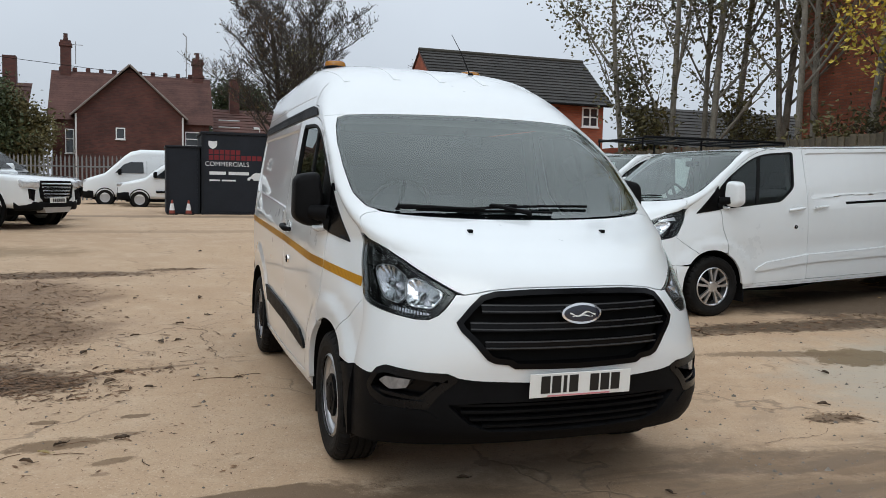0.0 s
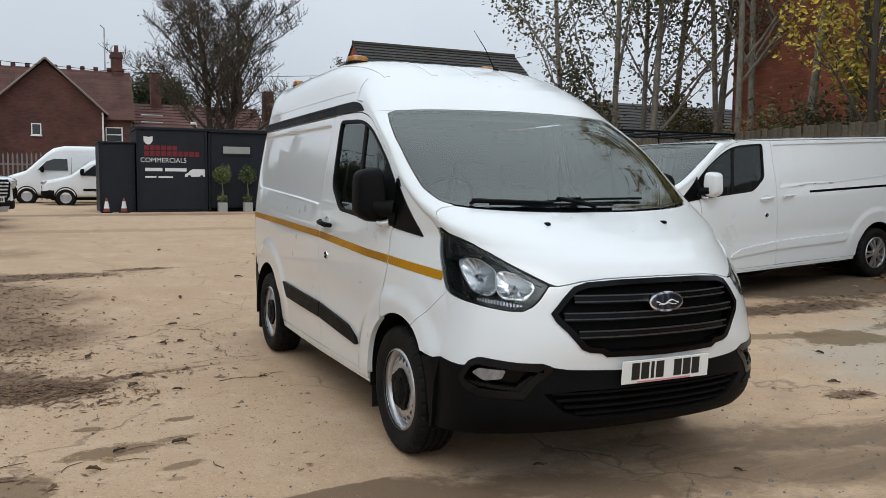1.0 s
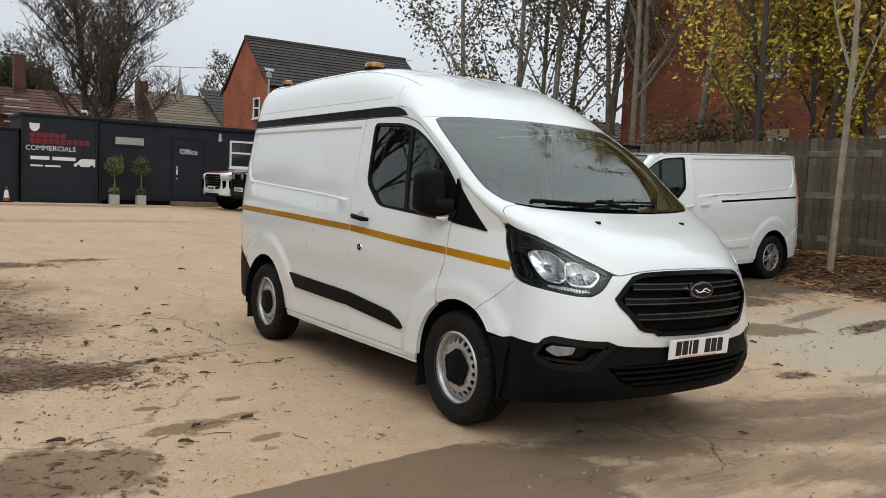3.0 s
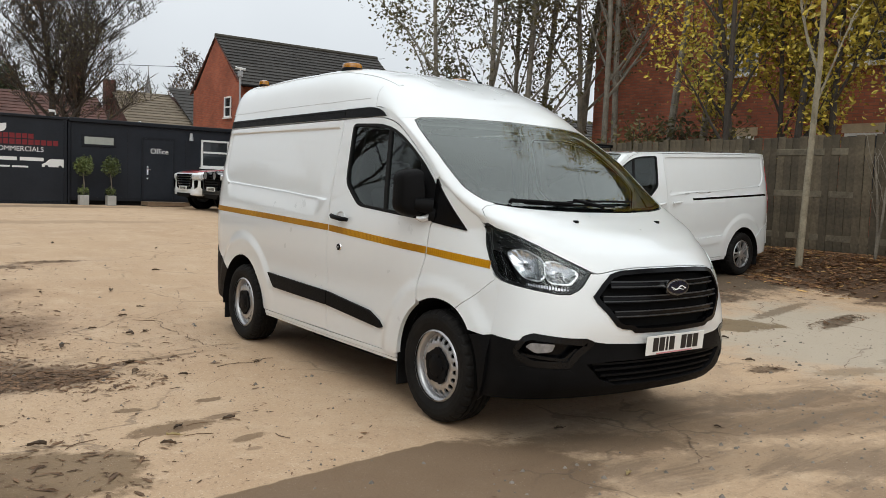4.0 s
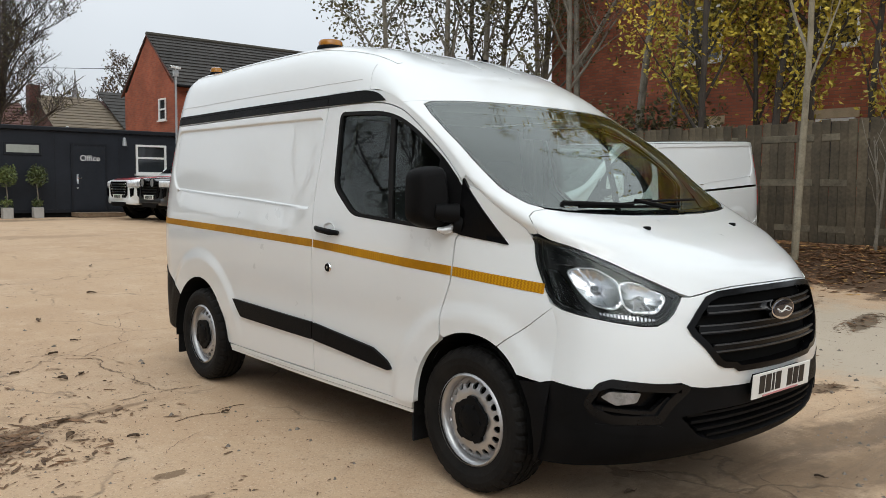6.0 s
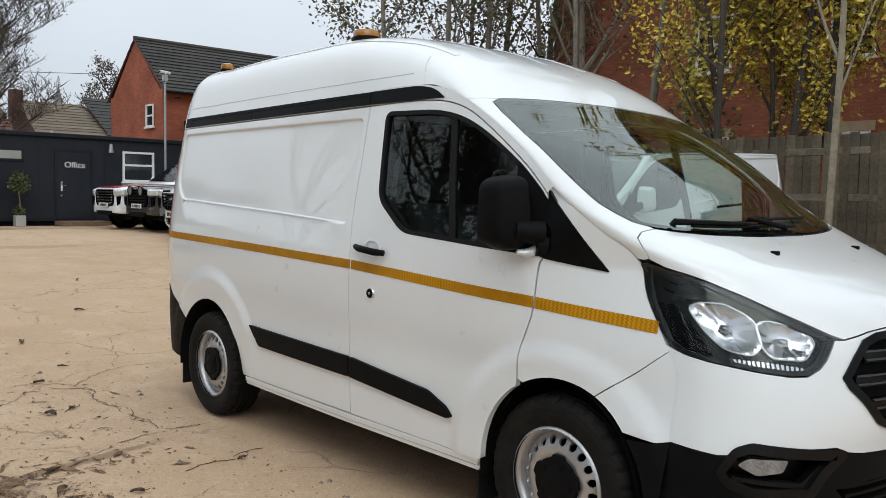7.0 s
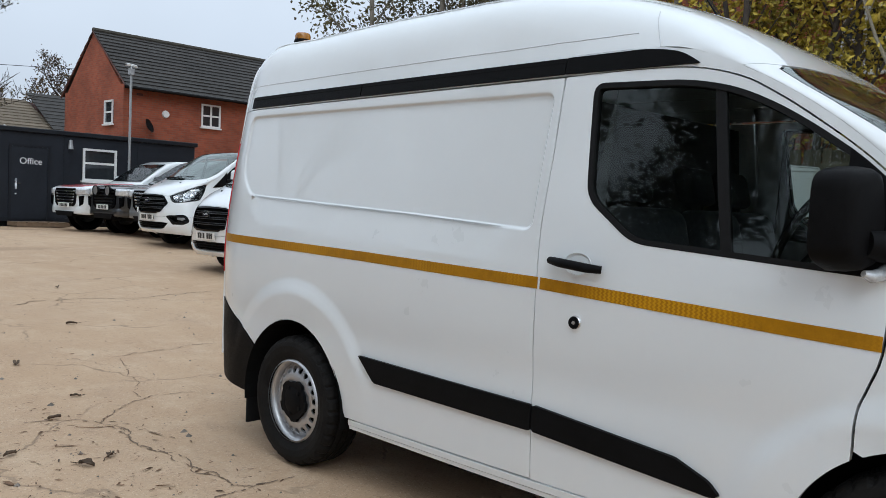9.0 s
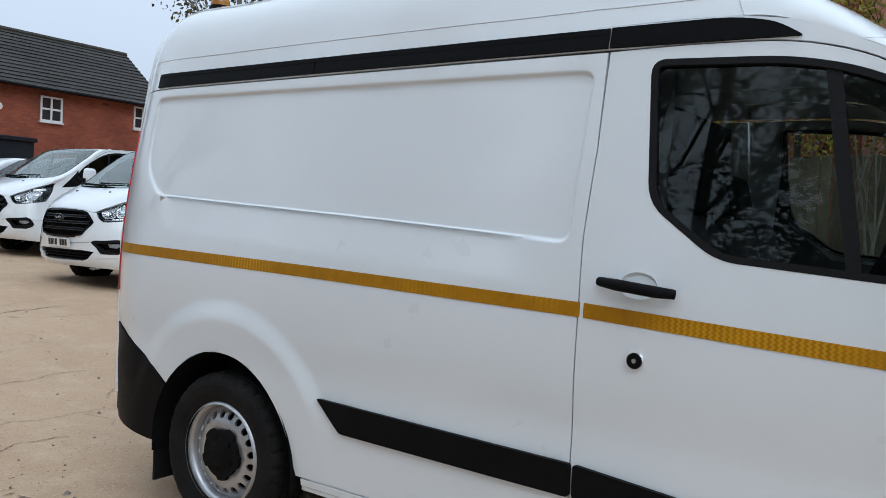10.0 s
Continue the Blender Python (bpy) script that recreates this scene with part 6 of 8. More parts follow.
def build_truck(spec):
    """A large pick-up or off-road car; its nose points to -x, its wheels stand on z = 0."""
    car = thing("pickup_truck", spec["label"], "car", "parked cars")
    P, h = spec["paint"], spec.get("half", 0.93)
    k = h / 0.93
    body = [(-0.955, 0.62, 0.52, 0.90, 0.05), (-0.94, 0.74, 0.46, 0.97, 0.09), (-0.88, 0.84, 0.43, 1.02, 0.11), (-0.76, 0.895, 0.42, 1.055, 0.12), (-0.50, 0.92, 0.42, 1.085, 0.12), (0.0, 0.93, 0.42, 1.12, 0.11), (0.5, 0.93, 0.42, 1.155, 0.10),
            (2.2, 0.93, 0.42, 1.16, 0.08), (3.85, 0.92, 0.44, 1.15, 0.08), (4.02, 0.90, 0.48, 1.12, 0.08), (4.06, 0.84, 0.52, 1.06, 0.06)]
    part("body", loft_x([(x, w * k, a, b, r) for x, w, a, b, r in body]), P, car, smooth=True)
    cab_st = [(0.52, 0.80, 1.05, 1.17, 0.04), (0.80, 0.79, 1.05, 1.37, 0.08), (1.10, 0.765, 1.05, 1.57, 0.10), (1.34, 0.745, 1.05, 1.71, 0.12), (1.60, 0.735, 1.05, 1.79, 0.13), (2.2, 0.735, 1.05, 1.815, 0.13), (2.85, 0.735, 1.05, 1.79, 0.13), (3.10, 0.745, 1.05, 1.70, 0.12),
              (3.35, 0.77, 1.05, 1.40, 0.10), (3.50, 0.79, 1.05, 1.17, 0.04)]
    part("cab", loft_x([(x, w * k, a, b, r) for x, w, a, b, r in cab_st]), P, car, smooth=True)
    side_w = lambda x, z: k * float(np.interp(z, [1.05, 1.2, 1.66, 1.75], [0.815, 0.80, 0.755, 0.72]))
    wsb = bmesh.new()
    f = [(0.58, 0.70, 1.235), (0.85, 0.67, 1.435), (1.12, 0.64, 1.605), (1.30, 0.62, 1.705)]
    lf = [wsb.verts.new((x, -w * k, z)) for x, w, z in f]
    rt = [wsb.verts.new((x, w * k, z)) for x, w, z in f]
    for i in range(3):
        wsb.faces.new((lf[i], rt[i], rt[i + 1], lf[i + 1]))
    bmesh.ops.solidify(wsb, geom=wsb.faces[:], thickness=0.012)
    part("windscreen", wsb, CARGLASS, car, smooth=False)
    for s in (-1, 1):
        for poly in ([(0.98, 1.23), (1.42, 1.62), (1.98, 1.66), (2.02, 1.23)], [(2.10, 1.23), (2.06, 1.66), (2.75, 1.64), (3.05, 1.25)]):
            bm = bmesh.new()
            a = [bm.verts.new((x, s * (side_w(x, z) + 0.006), z)) for x, z in poly]
            b = [bm.verts.new((x, s * (side_w(x, z) - 0.05), z)) for x, z in poly]
            bm.faces.new(a)
            for i in range(4):
                bm.faces.new((a[i], a[(i + 1) % 4], b[(i + 1) % 4], b[i]))
            part("door_window", bm, CARGLASS, car)
        part("headlight", loft_x([(-0.972, 0.13, 0.855, 0.965, 0.02), (-0.94, 0.19, 0.84, 0.99, 0.03), (-0.62, 0.20, 0.89, 1.02, 0.03)]), LENSWHITE, car, "bright slanted headlight", smooth=True, m=Matrix.Translation((-0.86, s * 0.72 * k, 0)) @ Matrix.Rotation(-s * radians(22), 4, "Z") @ Matrix.Translation((0.86, 0, 0)))
        part("fog_lamp_recess", prism([(s * 0.64 * k, 0.80), (s * 0.80 * k, 0.82), (s * 0.78 * k, 0.62), (s * 0.68 * k, 0.57)], -0.962, -0.84, "x"), GLOSSBLACK, car)
        part("corner_blade", prism([(s * 0.56 * k, 0.84), (s * 0.60 * k, 0.82), (s * 0.63 * k, 0.56), (s * 0.54 * k, 0.53)], -0.972, -0.90, "x"), spec.get("blade", P), car)
        part("door_mirror", loft_x([(0.82, 0.06, 1.20, 1.32, 0.04), (0.86, 0.10, 1.17, 1.36, 0.05), (0.98, 0.10, 1.17, 1.36, 0.04)]), spec.get("mirror", P), car, smooth=True, m=Matrix.Translation((0, s * (h + 0.08), 0)))
        for x in (0.0, 3.05):
            part("arch_trim", spin([(0.50, s * (h - 0.03)), (0.49, s * (h + 0.015)), (0.43, s * (h + 0.015)), (0.41, s * (h - 0.05)), (0.0, s * (h - 0.05))], 36, "y", (x, 0, 0.40)), spec.get("arch", BLACK), car)
            w = new("wheel")
            w.parent = car
            w.location = (x, s * (h + 0.0), 0.385)
            part("tyre", spin([(0.24, -s * 0.0), (0.33, s * 0.012), (0.375, -s * 0.02), (0.385, -s * 0.06), (0.385, -s * 0.2), (0.3, -s * 0.24)], 40, "y"), TYRE, w, smooth=True)
            sp = bmesh.new()
            for j in range(6):
                m2 = Matrix.Rotation(j * math.tau / 6, 4, "Y")
                for v in bmesh.ops.create_cube(sp, size=1)["verts"]:
                    v.co = m2 @ Vector((v.co.x * 0.075, -s * 0.03 + v.co.y * 0.03, 0.13 + v.co.z * 0.24))
            spin([(0.0, 0.0), (0.06, 0.0), (0.065, -s * 0.04)], 18, "y", bm=sp)
            part("spokes", sp, ALLOY, w)
            part("rim", spin([(0.24, 0.0), (0.25, 0.006 * s), (0.235, -s * 0.05), (0.235, -s * 0.12), (0.0, -s * 0.13)], 30, "y"), spec.get("rim", GREYPAINT), w)
    gp = [(-0.46, 0.99), (0.46, 0.99), (0.54, 0.90), (0.50, 0.64), (0.40, 0.56), (-0.40, 0.56), (-0.50, 0.64), (-0.54, 0.90)]
    part("grille", prism(gp, -0.985, -0.86, "x"), GLOSSBLACK, car, "dark radiator grille")
    for i in range(5):
        z = 0.625 + 0.07 * i
        w = 0.40 + 0.02 * i
        part("grille_bar", box(-0.995, -0.97, -w, w, z, z + 0.034, 0.008, 1), spec.get("bar", CHROME), car)
    part("front_bumper", loft_x([(-0.985, 0.56, 0.42, 0.52, 0.03), (-0.965, 0.70, 0.39, 0.56, 0.05), (-0.88, 0.83, 0.37, 0.58, 0.07), (-0.66, 0.915, 0.37, 0.58, 0.07)]), spec.get("bumper", BLACK), car, smooth=True)
    part("skid_plate", prism([(-0.46, 0.44), (0.46, 0.44), (0.38, 0.33), (-0.38, 0.33)], -1.005, -0.80, "x"), spec.get("skid", SILVER), car)
    part("number_plate", box(-1.022, -1.004, -0.26, 0.26, 0.53, 0.64, 0.003, 1), PLATE, car, "white number plate with dark bars")
    for i in range(6):
        part("character_bar", box(-1.026, -1.023, -0.20 + 0.068 * i, -0.155 + 0.068 * i, 0.55, 0.62), PLATEINK, car)
    if spec.get("bonnet"):
        part("bonnet", loft_x([(-0.86, 0.56, 0.95, 1.035, 0.03), (-0.76, 0.60, 0.95, 1.07, 0.03), (-0.50, 0.63, 0.95, 1.10, 0.03), (0.0, 0.65, 0.95, 1.135, 0.03), (0.42, 0.65, 0.95, 1.162, 0.03)]), spec["bonnet"], car, "dark red bonnet", smooth=True)
    if spec.get("spots"):
        for y in (-0.28, 0.28):
            sl = part("spot_lamp", spin([(0.0, -1.04), (0.10, -1.04), (0.115, -1.06), (0.112, -1.02), (0.06, -0.95)], 20, "x", (0, y, 0.95)), BLACK, car, smooth=True)
            part("spot_glass", spin([(0.0, -1.052), (0.098, -1.046)], 18, "x", (0, y, 0.95)), SILVER, sl, smooth=True)
    part("underbody", box(-0.6, 3.7, -0.7, 0.7, 0.28, 0.5), DARK, car)
    return car


def put(ob, x, y, yaw=0.0, dz=0.0):
    ob.matrix_world = Matrix.Translation((x, y, ground_z(x, y) + dz)) @ Matrix.Rotation(radians(yaw), 4, "Z")
    return ob


put(build_truck({"label": "white pickup with dark red bonnet, parked by the cabin", "paint": PAINT, "bonnet": REDPAINT, "bumper": PAINT, "skid": BLACK}), 5.42, 19.9, 4, 0.05)
put(build_truck({"label": "black off-road car with round spot lamps", "paint": DARKPAINT, "spots": True, "mirror": DARKPAINT, "bar": BLACK, "bumper": DARKPAINT, "blade": DARKPAINT, "skid": BLACK}), 5.50, 17.9, 3, 0.05)
put(build_truck({"label": "grey off-road car parked in the row", "paint": GREYPAINT, "mirror": GREYPAINT, "bumper": GREYPAINT, "skid": BLACK}), 5.60, 16.1, 3, 0.04)
put(build_truck({"label": "white off-road car with chrome grille bars", "paint": PAINT}), -4.48, 15.2, 150)
put(build_truck({"label": "black car half hidden behind the white off-road car", "paint": DARKPAINT}), -4.60, 18.2, 150)


def build_cargo(spec):
    """A plain cargo van seen from afar; nose to -x, on z = 0."""
    v = thing("cargo_van", spec["label"], "van", "parked white vans")
    P, h = PAINT, spec["half"]
    part("body", loft_x(spec["stations"]), P, v, smooth=True)
    for s in (-1, 1):
        a = [(x, s * (h - 0.10 * max(0.0, z - 1.3) + 0.012), z) for x, z in spec["window"]]
        b = [(x, q - s * 0.08, z) for x, q, z in a]
        bm = bmesh.new()
        va, vb = [bm.verts.new(q) for q in a], [bm.verts.new(q) for q in b]
        bm.faces.new(va)
        for i in range(len(va)):
            j = (i + 1) % len(va)
            bm.faces.new((va[i], va[j], vb[j], vb[i]))
        bmesh.ops.recalc_face_normals(bm, faces=bm.faces)
        part("cab_window", bm, CARGLASS, v)
        for x in spec["axles"]:
            w = new("wheel")
            w.parent = v
            w.location = (x, s * (h - 0.0), 0.34)
            part("tyre", spin([(0.20, 0.0), (0.30, s * 0.015), (0.335, -s * 0.02), (0.34, -s * 0.18), (0.25, -s * 0.2)], 32, "y"), TYRE, w, smooth=True)
            part("rim", spin([(0.0, s * 0.004), (0.05, s * 0.006), (0.16, -s * 0.01), (0.2, 0.0), (0.2, -s * 0.1)], 24, "y"), STEEL, w, smooth=True)
            part("arch", spin([(0.385, s * (h + 0.004)), (0.345, s * (h + 0.004)), (0.345, s * (h - 0.1))], 28, "y", (x, 0, 0.36)), DARK, v)
        part("side_strip", box(0.6, spec["length"] - 1.2, min(s * h, s * (h + 0.02)), max(s * h, s * (h + 0.02)), 0.60, 0.68), BLACK, v)
        part("door_seam", box(1.62, 1.632, min(s * h, s * (h + 0.004)), max(s * h, s * (h + 0.004)), 0.45, 1.9 if h > 0.9 else 1.6), RUBBER, v)
        part("headlight", loft_x([(-0.80, 0.10, 0.84, 0.93, 0.02), (-0.74, 0.14, 0.83, 0.97, 0.03), (-0.45, 0.12, 0.92, 1.02, 0.03)]), SILVER, v, smooth=True, m=Matrix.Translation((-0.7, s * (h - 0.22), spec["lamp"])) @ Matrix.Rotation(-s * radians(20), 4, "Z") @ Matrix.Translation((0.7, 0, 0)))
        part("door_mirror", loft_x([(0.50, 0.05, 1.22, 1.36, 0.03), (0.54, 0.09, 1.18, 1.42, 0.04), (0.64, 0.09, 1.18, 1.42, 0.03)]), BLACK, v, smooth=True, m=Matrix.Translation((0, s * (h + 0.10), spec["lamp"])))
    (x0, z0), (x1, z1) = spec["screen"]
    bm = bmesh.new()
    vs = [bm.verts.new(q) for q in ((x0 - 0.03, -h * 0.84, z0 + 0.02), (x0 - 0.03, h * 0.84, z0 + 0.02), (x1 - 0.03, h * 0.78, z1 + 0.02), (x1 - 0.03, -h * 0.78, z1 + 0.02))]
    bm.faces.new(vs)
    bmesh.ops.solidify(bm, geom=bm.faces[:], thickness=0.02)
    part("windscreen", bm, CARGLASS, v)
    f = spec["stations"][0][0]
    part("front_bumper", loft_x([(f - 0.03, h - 0.22, 0.36, 0.58, 0.06), (f + 0.04, h - 0.09, 0.32, 0.62, 0.09), (f + 0.24, h + 0.005, 0.30, 0.64, 0.09), (f + 0.42, h + 0.008, 0.32, 0.62, 0.06)]), BLACK, v, smooth=True)
    part("grille", loft_x([(f - 0.015, 0.40, 0.68, 0.78, 0.03), (f + 0.06, 0.46, 0.66, 0.82, 0.03)]), BLACK, v)
    part("underbody", box(-0.5, spec["length"] - 1.2, -0.7, 0.7, 0.25, 0.5), DARK, v)
    return v


put(build_cargo({"label": "tall white cargo van parked behind the dark container", "half": 0.98, "length": 6.0, "axles": (0.0, 3.6), "screen": ((0.02, 1.36), (0.80, 2.09)), "lamp": 0.10,
                 "stations": [(-0.86, 0.70, 0.42, 0.80, 0.06), (-0.82, 0.86, 0.38, 0.96, 0.12), (-0.70, 0.94, 0.36, 1.10, 0.16), (-0.3, 0.98, 0.36, 1.24, 0.16), (0.0, 0.98, 0.36, 1.34, 0.14), (0.35, 0.97, 0.36, 1.67, 0.16), (0.75, 0.95, 0.36, 2.05, 0.18), (1.0, 0.94, 0.36, 2.24, 0.2), (1.4, 0.94, 0.36, 2.34, 0.2), (4.7, 0.94, 0.4, 2.34, 0.2), (4.85, 0.9, 0.45, 2.2, 0.2)],
                 "window": [(0.40, 1.36), (0.92, 1.92), (1.48, 1.95), (1.50, 1.36)]}), -3.45, 33.2, 0, -0.06)
put(build_cargo({"label": "small white cargo van parked beside the dark container", "half": 0.88, "length": 4.4, "axles": (0.0, 2.65), "screen": ((0.18, 1.18), (0.88, 1.70)), "lamp": 0.0,
                 "stations": [(-0.80, 0.60, 0.42, 0.74, 0.06), (-0.77, 0.76, 0.38, 0.86, 0.1), (-0.6, 0.84, 0.36, 0.98, 0.14), (-0.1, 0.88, 0.36, 1.10, 0.14), (0.2, 0.88, 0.36, 1.18, 0.12), (0.55, 0.87, 0.36, 1.46, 0.14), (0.85, 0.86, 0.36, 1.68, 0.16), (1.15, 0.85, 0.36, 1.80, 0.18), (3.3, 0.85, 0.4, 1.82, 0.18), (3.45, 0.82, 0.45, 1.75, 0.16)],
                 "window": [(0.52, 1.17), (1.0, 1.56), (1.42, 1.58), (1.44, 1.15)]}), -2.10, 30.4, 0, -0.06)

# ---- site cabin and container ----
def brick_mat(name, c1, c2, mortar, scale=1.0):
    m = bpy.data.materials.new(name)
    m.use_nodes = True
    nt = m.node_tree
    N, Lk = nt.nodes, nt.links
    p = N["Principled BSDF"]
    p.inputs["Roughness"].default_value = 0.9
    tc, sx, cb = N.new("ShaderNodeTexCoord"), N.new("ShaderNodeSeparateXYZ"), N.new("ShaderNodeCombineXYZ")
    Lk.new(tc.outputs["Object"], sx.inputs[0])
    ad = N.new("ShaderNodeMath")
    Lk.new(sx.outputs[0], ad.inputs[0])
    Lk.new(sx.outputs[1], ad.inputs[1])
    Lk.new(ad.outputs[0], cb.inputs[0])
    Lk.new(sx.outputs[2], cb.inputs[1])
    b = N.new("ShaderNodeTexBrick")
    Lk.new(cb.outputs[0], b.inputs["Vector"])
    b.inputs["Color1"].default_value, b.inputs["Color2"].default_value, b.inputs["Mortar"].default_value = (*c1, 1), (*c2, 1), (*mortar, 1)
    b.inputs["Scale"].default_value, b.inputs["Brick Width"].default_value, b.inputs["Row Height"].default_value, b.inputs["Mortar Size"].default_value = scale, 0.225, 0.075, 0.008
    n = N.new("ShaderNodeTexNoise")
    n.inputs["Scale"].default_value, n.inputs["Detail"].default_value = 0.9, 8
    Lk.new(tc.outputs["Object"], n.inputs["Vector"])
    mr = N.new("ShaderNodeMapRange")
    mr.inputs["From Min"].default_value, mr.inputs["From Max"].default_value, mr.inputs["To Min"].default_value, mr.inputs["To Max"].default_value = 0.3, 0.7, 0.72, 1.22
    Lk.new(n.outputs[0], mr.inputs[0])
    sc = N.new("ShaderNodeVectorMath")
    sc.operation = "SCALE"
    Lk.new(b.outputs[0], sc.inputs[0])
    Lk.new(mr.outputs[0], sc.inputs["Scale"])
    Lk.new(sc.outputs[0], p.inputs["Base Color"])
    bp = N.new("ShaderNodeBump")
    bp.invert = True
    bp.inputs["Strength"].default_value, bp.inputs["Distance"].default_value = 0.5, 0.01
    Lk.new(b.outputs["Fac"], bp.inputs["Height"])
    Lk.new(bp.outputs[0], p.inputs["Normal"])
    return m


NAVY = mat("dark_slate_paint", (0.017, 0.020, 0.027), 0.55, var=0.25, scale=1.5, bump=0.1, bscale=30, rvar=0.1, spec=0.25)
NAVYTRIM = mat("dark_trim_paint", (0.013, 0.015, 0.020), 0.5, var=0.2, scale=3, spec=0.25)
UPVC = mat("white_window_plastic", (0.78, 0.78, 0.77), 0.4, var=0.03)
PANE = mat("dark_window_glass", (0.03, 0.034, 0.038), 0.05, var=0.2, scale=2, spec=0.8)
BLIND = mat("pale_blind", (0.34, 0.36, 0.33), 0.6, var=0.15, scale=3)
SIGNWHITE = mat("sign_white", (0.8, 0.8, 0.8), 0.5, var=0.03)
SIGNRED = mat("sign_red", (0.17, 0.008, 0.014), 0.5, var=0.08)
GALV = mat("galvanised_steel", (0.40, 0.41, 0.42), 0.5, metal=0.6, var=0.15)
WOODPALE = mat("pallet_wood", (0.20, 0.14, 0.09), 0.85, var=0.3, scale=12, bump=0.2)

CY = 22.5
box_ob = thing("storage_container", "dark slate steel container with white lettering", "container")
part("shell", box(-0.22, 1.84, CY, CY + 2.5, 0.52, 2.95, 0.01, 1), NAVY, box_ob)
part("roof_edge", box(-0.27, 1.88, CY - 0.05, CY + 2.55, 2.95, 3.03, 0.01, 1), NAVYTRIM, box_ob)
part("base_rail", box(-0.24, 1.86, CY - 0.02, CY + 2.5, 0.42, 0.52), NAVYTRIM, box_ob)
for x in (-0.20, 1.80):
    part("corner_post", box(x - 0.04, x + 0.04, CY - 0.03, CY + 0.02, 0.50, 2.98), NAVYTRIM, box_ob)


def letters(body, size, x, y, z, material, parent, name="lettering"):
    me = text_mesh(body, size, name)
    me.materials.clear()
    me.materials.append(material)
    o = new(name, me)
    o.parent = parent
    o.matrix_local = pose(x, y, z, 90, 0, 0)
    return o


letters("COMMERCIALS", 0.200, 0.54, CY - 0.004, 1.97, SIGNWHITE, box_ob)
for x0, x1, z0, z1 in ((-0.02, 1.12, 2.34, 2.48), (-0.02, 1.76, 2.16, 2.31)):
    for j in range(int((x1 - x0) / 0.165)):
        part("sign_bar", box(x0 + 0.165 * j, x0 + 0.165 * j + 0.135, CY - 0.006, CY - 0.002, z0, z1), SIGNRED, box_ob, "dark red sign bar")
for k, (x0, x1, z0, z1) in enumerate(((0.00, 0.50, 1.68, 1.81), (0.58, 1.21, 1.68, 1.81), (0.0, 0.32, 1.48, 1.56), (0.38, 0.80, 1.48, 1.56))):
    part("number_bar", box(x0, x1, CY - 0.006, CY - 0.002, z0 + 0.02, z1 - 0.01), SIGNWHITE, box_ob)
vl = [(1.02, 1.54), (1.03, 1.62), (1.12, 1.66), (1.20, 1.75), (1.26, 1.775), (1.64, 1.775), (1.66, 1.74), (1.67, 1.54)]
vl = [(x + 0.14, z) for x, z in vl]
part("van_picture", prism(vl, CY - 0.006, CY - 0.002, "y"), SIGNWHITE, box_ob, "white van outline")
for x in (1.29, 1.66):
    part("picture_wheel", spin([(0.0, CY - 0.009), (0.05, CY - 0.009), (0.05, CY - 0.003)], 20, "y", (x, 0, 1.545)), NAVY, box_ob)
sh = [(-0.16, 2.80), (-0.02, 2.78), (0.10, 2.80), (0.10, 2.66), (0.04, 2.58), (-0.03, 2.55), (-0.10, 2.58), (-0.16, 2.66)]
sh = [(x + 0.13, z - 0.05) for x, z in sh]
part("shield_sign", prism(sh, CY - 0.02, CY - 0.002, "y"), SIGNWHITE, box_ob, "small white shield sign")
side = thing("storage_box", "plain dark slate steel store beside the container", "container")
part("shell", box(-1.28, -0.26, CY + 0.25, CY + 2.2, 0.46, 2.52, 0.01, 1), NAVY, side)
part("lid", box(-1.31, -0.23, CY + 0.2, CY + 2.25, 2.52, 2.58, 0.01, 1), NAVYTRIM, side)
for x in (-1.24, -0.31):
    part("corner_post", box(x - 0.03, x + 0.03, CY + 0.225, CY + 0.27, 0.46, 2.52), NAVYTRIM, side)

cab = thing("site_cabin", "long dark slate portable office cabin with white lettering", "cabin")
part("cabin_wall", box(1.94, 9.30, CY, CY + 2.9, 0.60, 2.92, 0.01, 1), NAVY, cab)
part("roof_edge", box(1.90, 9.36, CY - 0.08, CY + 3.0, 2.92, 3.04, 0.015, 1), NAVYTRIM, cab)
part("skirt", box(1.94, 9.30, CY + 0.04, CY + 2.8, 0.40, 0.60), DARK, cab)
part("bottom_rail", box(1.92, 9.32, CY - 0.015, CY + 0.03, 0.58, 0.68), NAVYTRIM, cab)
part("downpipe", tube([(1.90, CY - 0.04, 0.45), (1.90, CY - 0.04, 2.9)], 0.04, 10), NAVYTRIM, cab)
for x in (3.6, 5.42, 7.5):
    part("panel_joint", box(x - 0.012, x + 0.012, CY - 0.004, CY + 0.01, 0.68, 2.88), NAVYTRIM, cab)
sw = part("slit_window", box(2.26, 3.24, CY - 0.03, CY + 0.01, 2.21, 2.57, 0.005, 1), NAVYTRIM, cab, "narrow high window")
part("pane", box(2.33, 3.17, CY - 0.036, CY - 0.028, 2.28, 2.50), BLIND, sw)
dn = part("door", box(4.09, 5.00, CY - 0.025, CY + 0.01, 0.64, 2.54, 0.004, 1), NAVY, cab, "dark cabin door lettered Office")
for x0, x1, z0, z1 in ((4.03, 4.09, 0.62, 2.60), (5.00, 5.06, 0.62, 2.60), (4.09, 5.00, 2.54, 2.60)):
    part("door_frame", box(x0, x1, CY - 0.035, CY + 0.01, z0, z1), NAVYTRIM, dn)
part("handle_plate", box(4.18, 4.23, CY - 0.035, CY - 0.026, 1.42, 1.70), CHROME, dn, "steel handle plate")
part("door_handle", tube([(4.205, CY - 0.06, 1.58), (4.31, CY - 0.06, 1.58)], 0.012, 6), CHROME, dn)
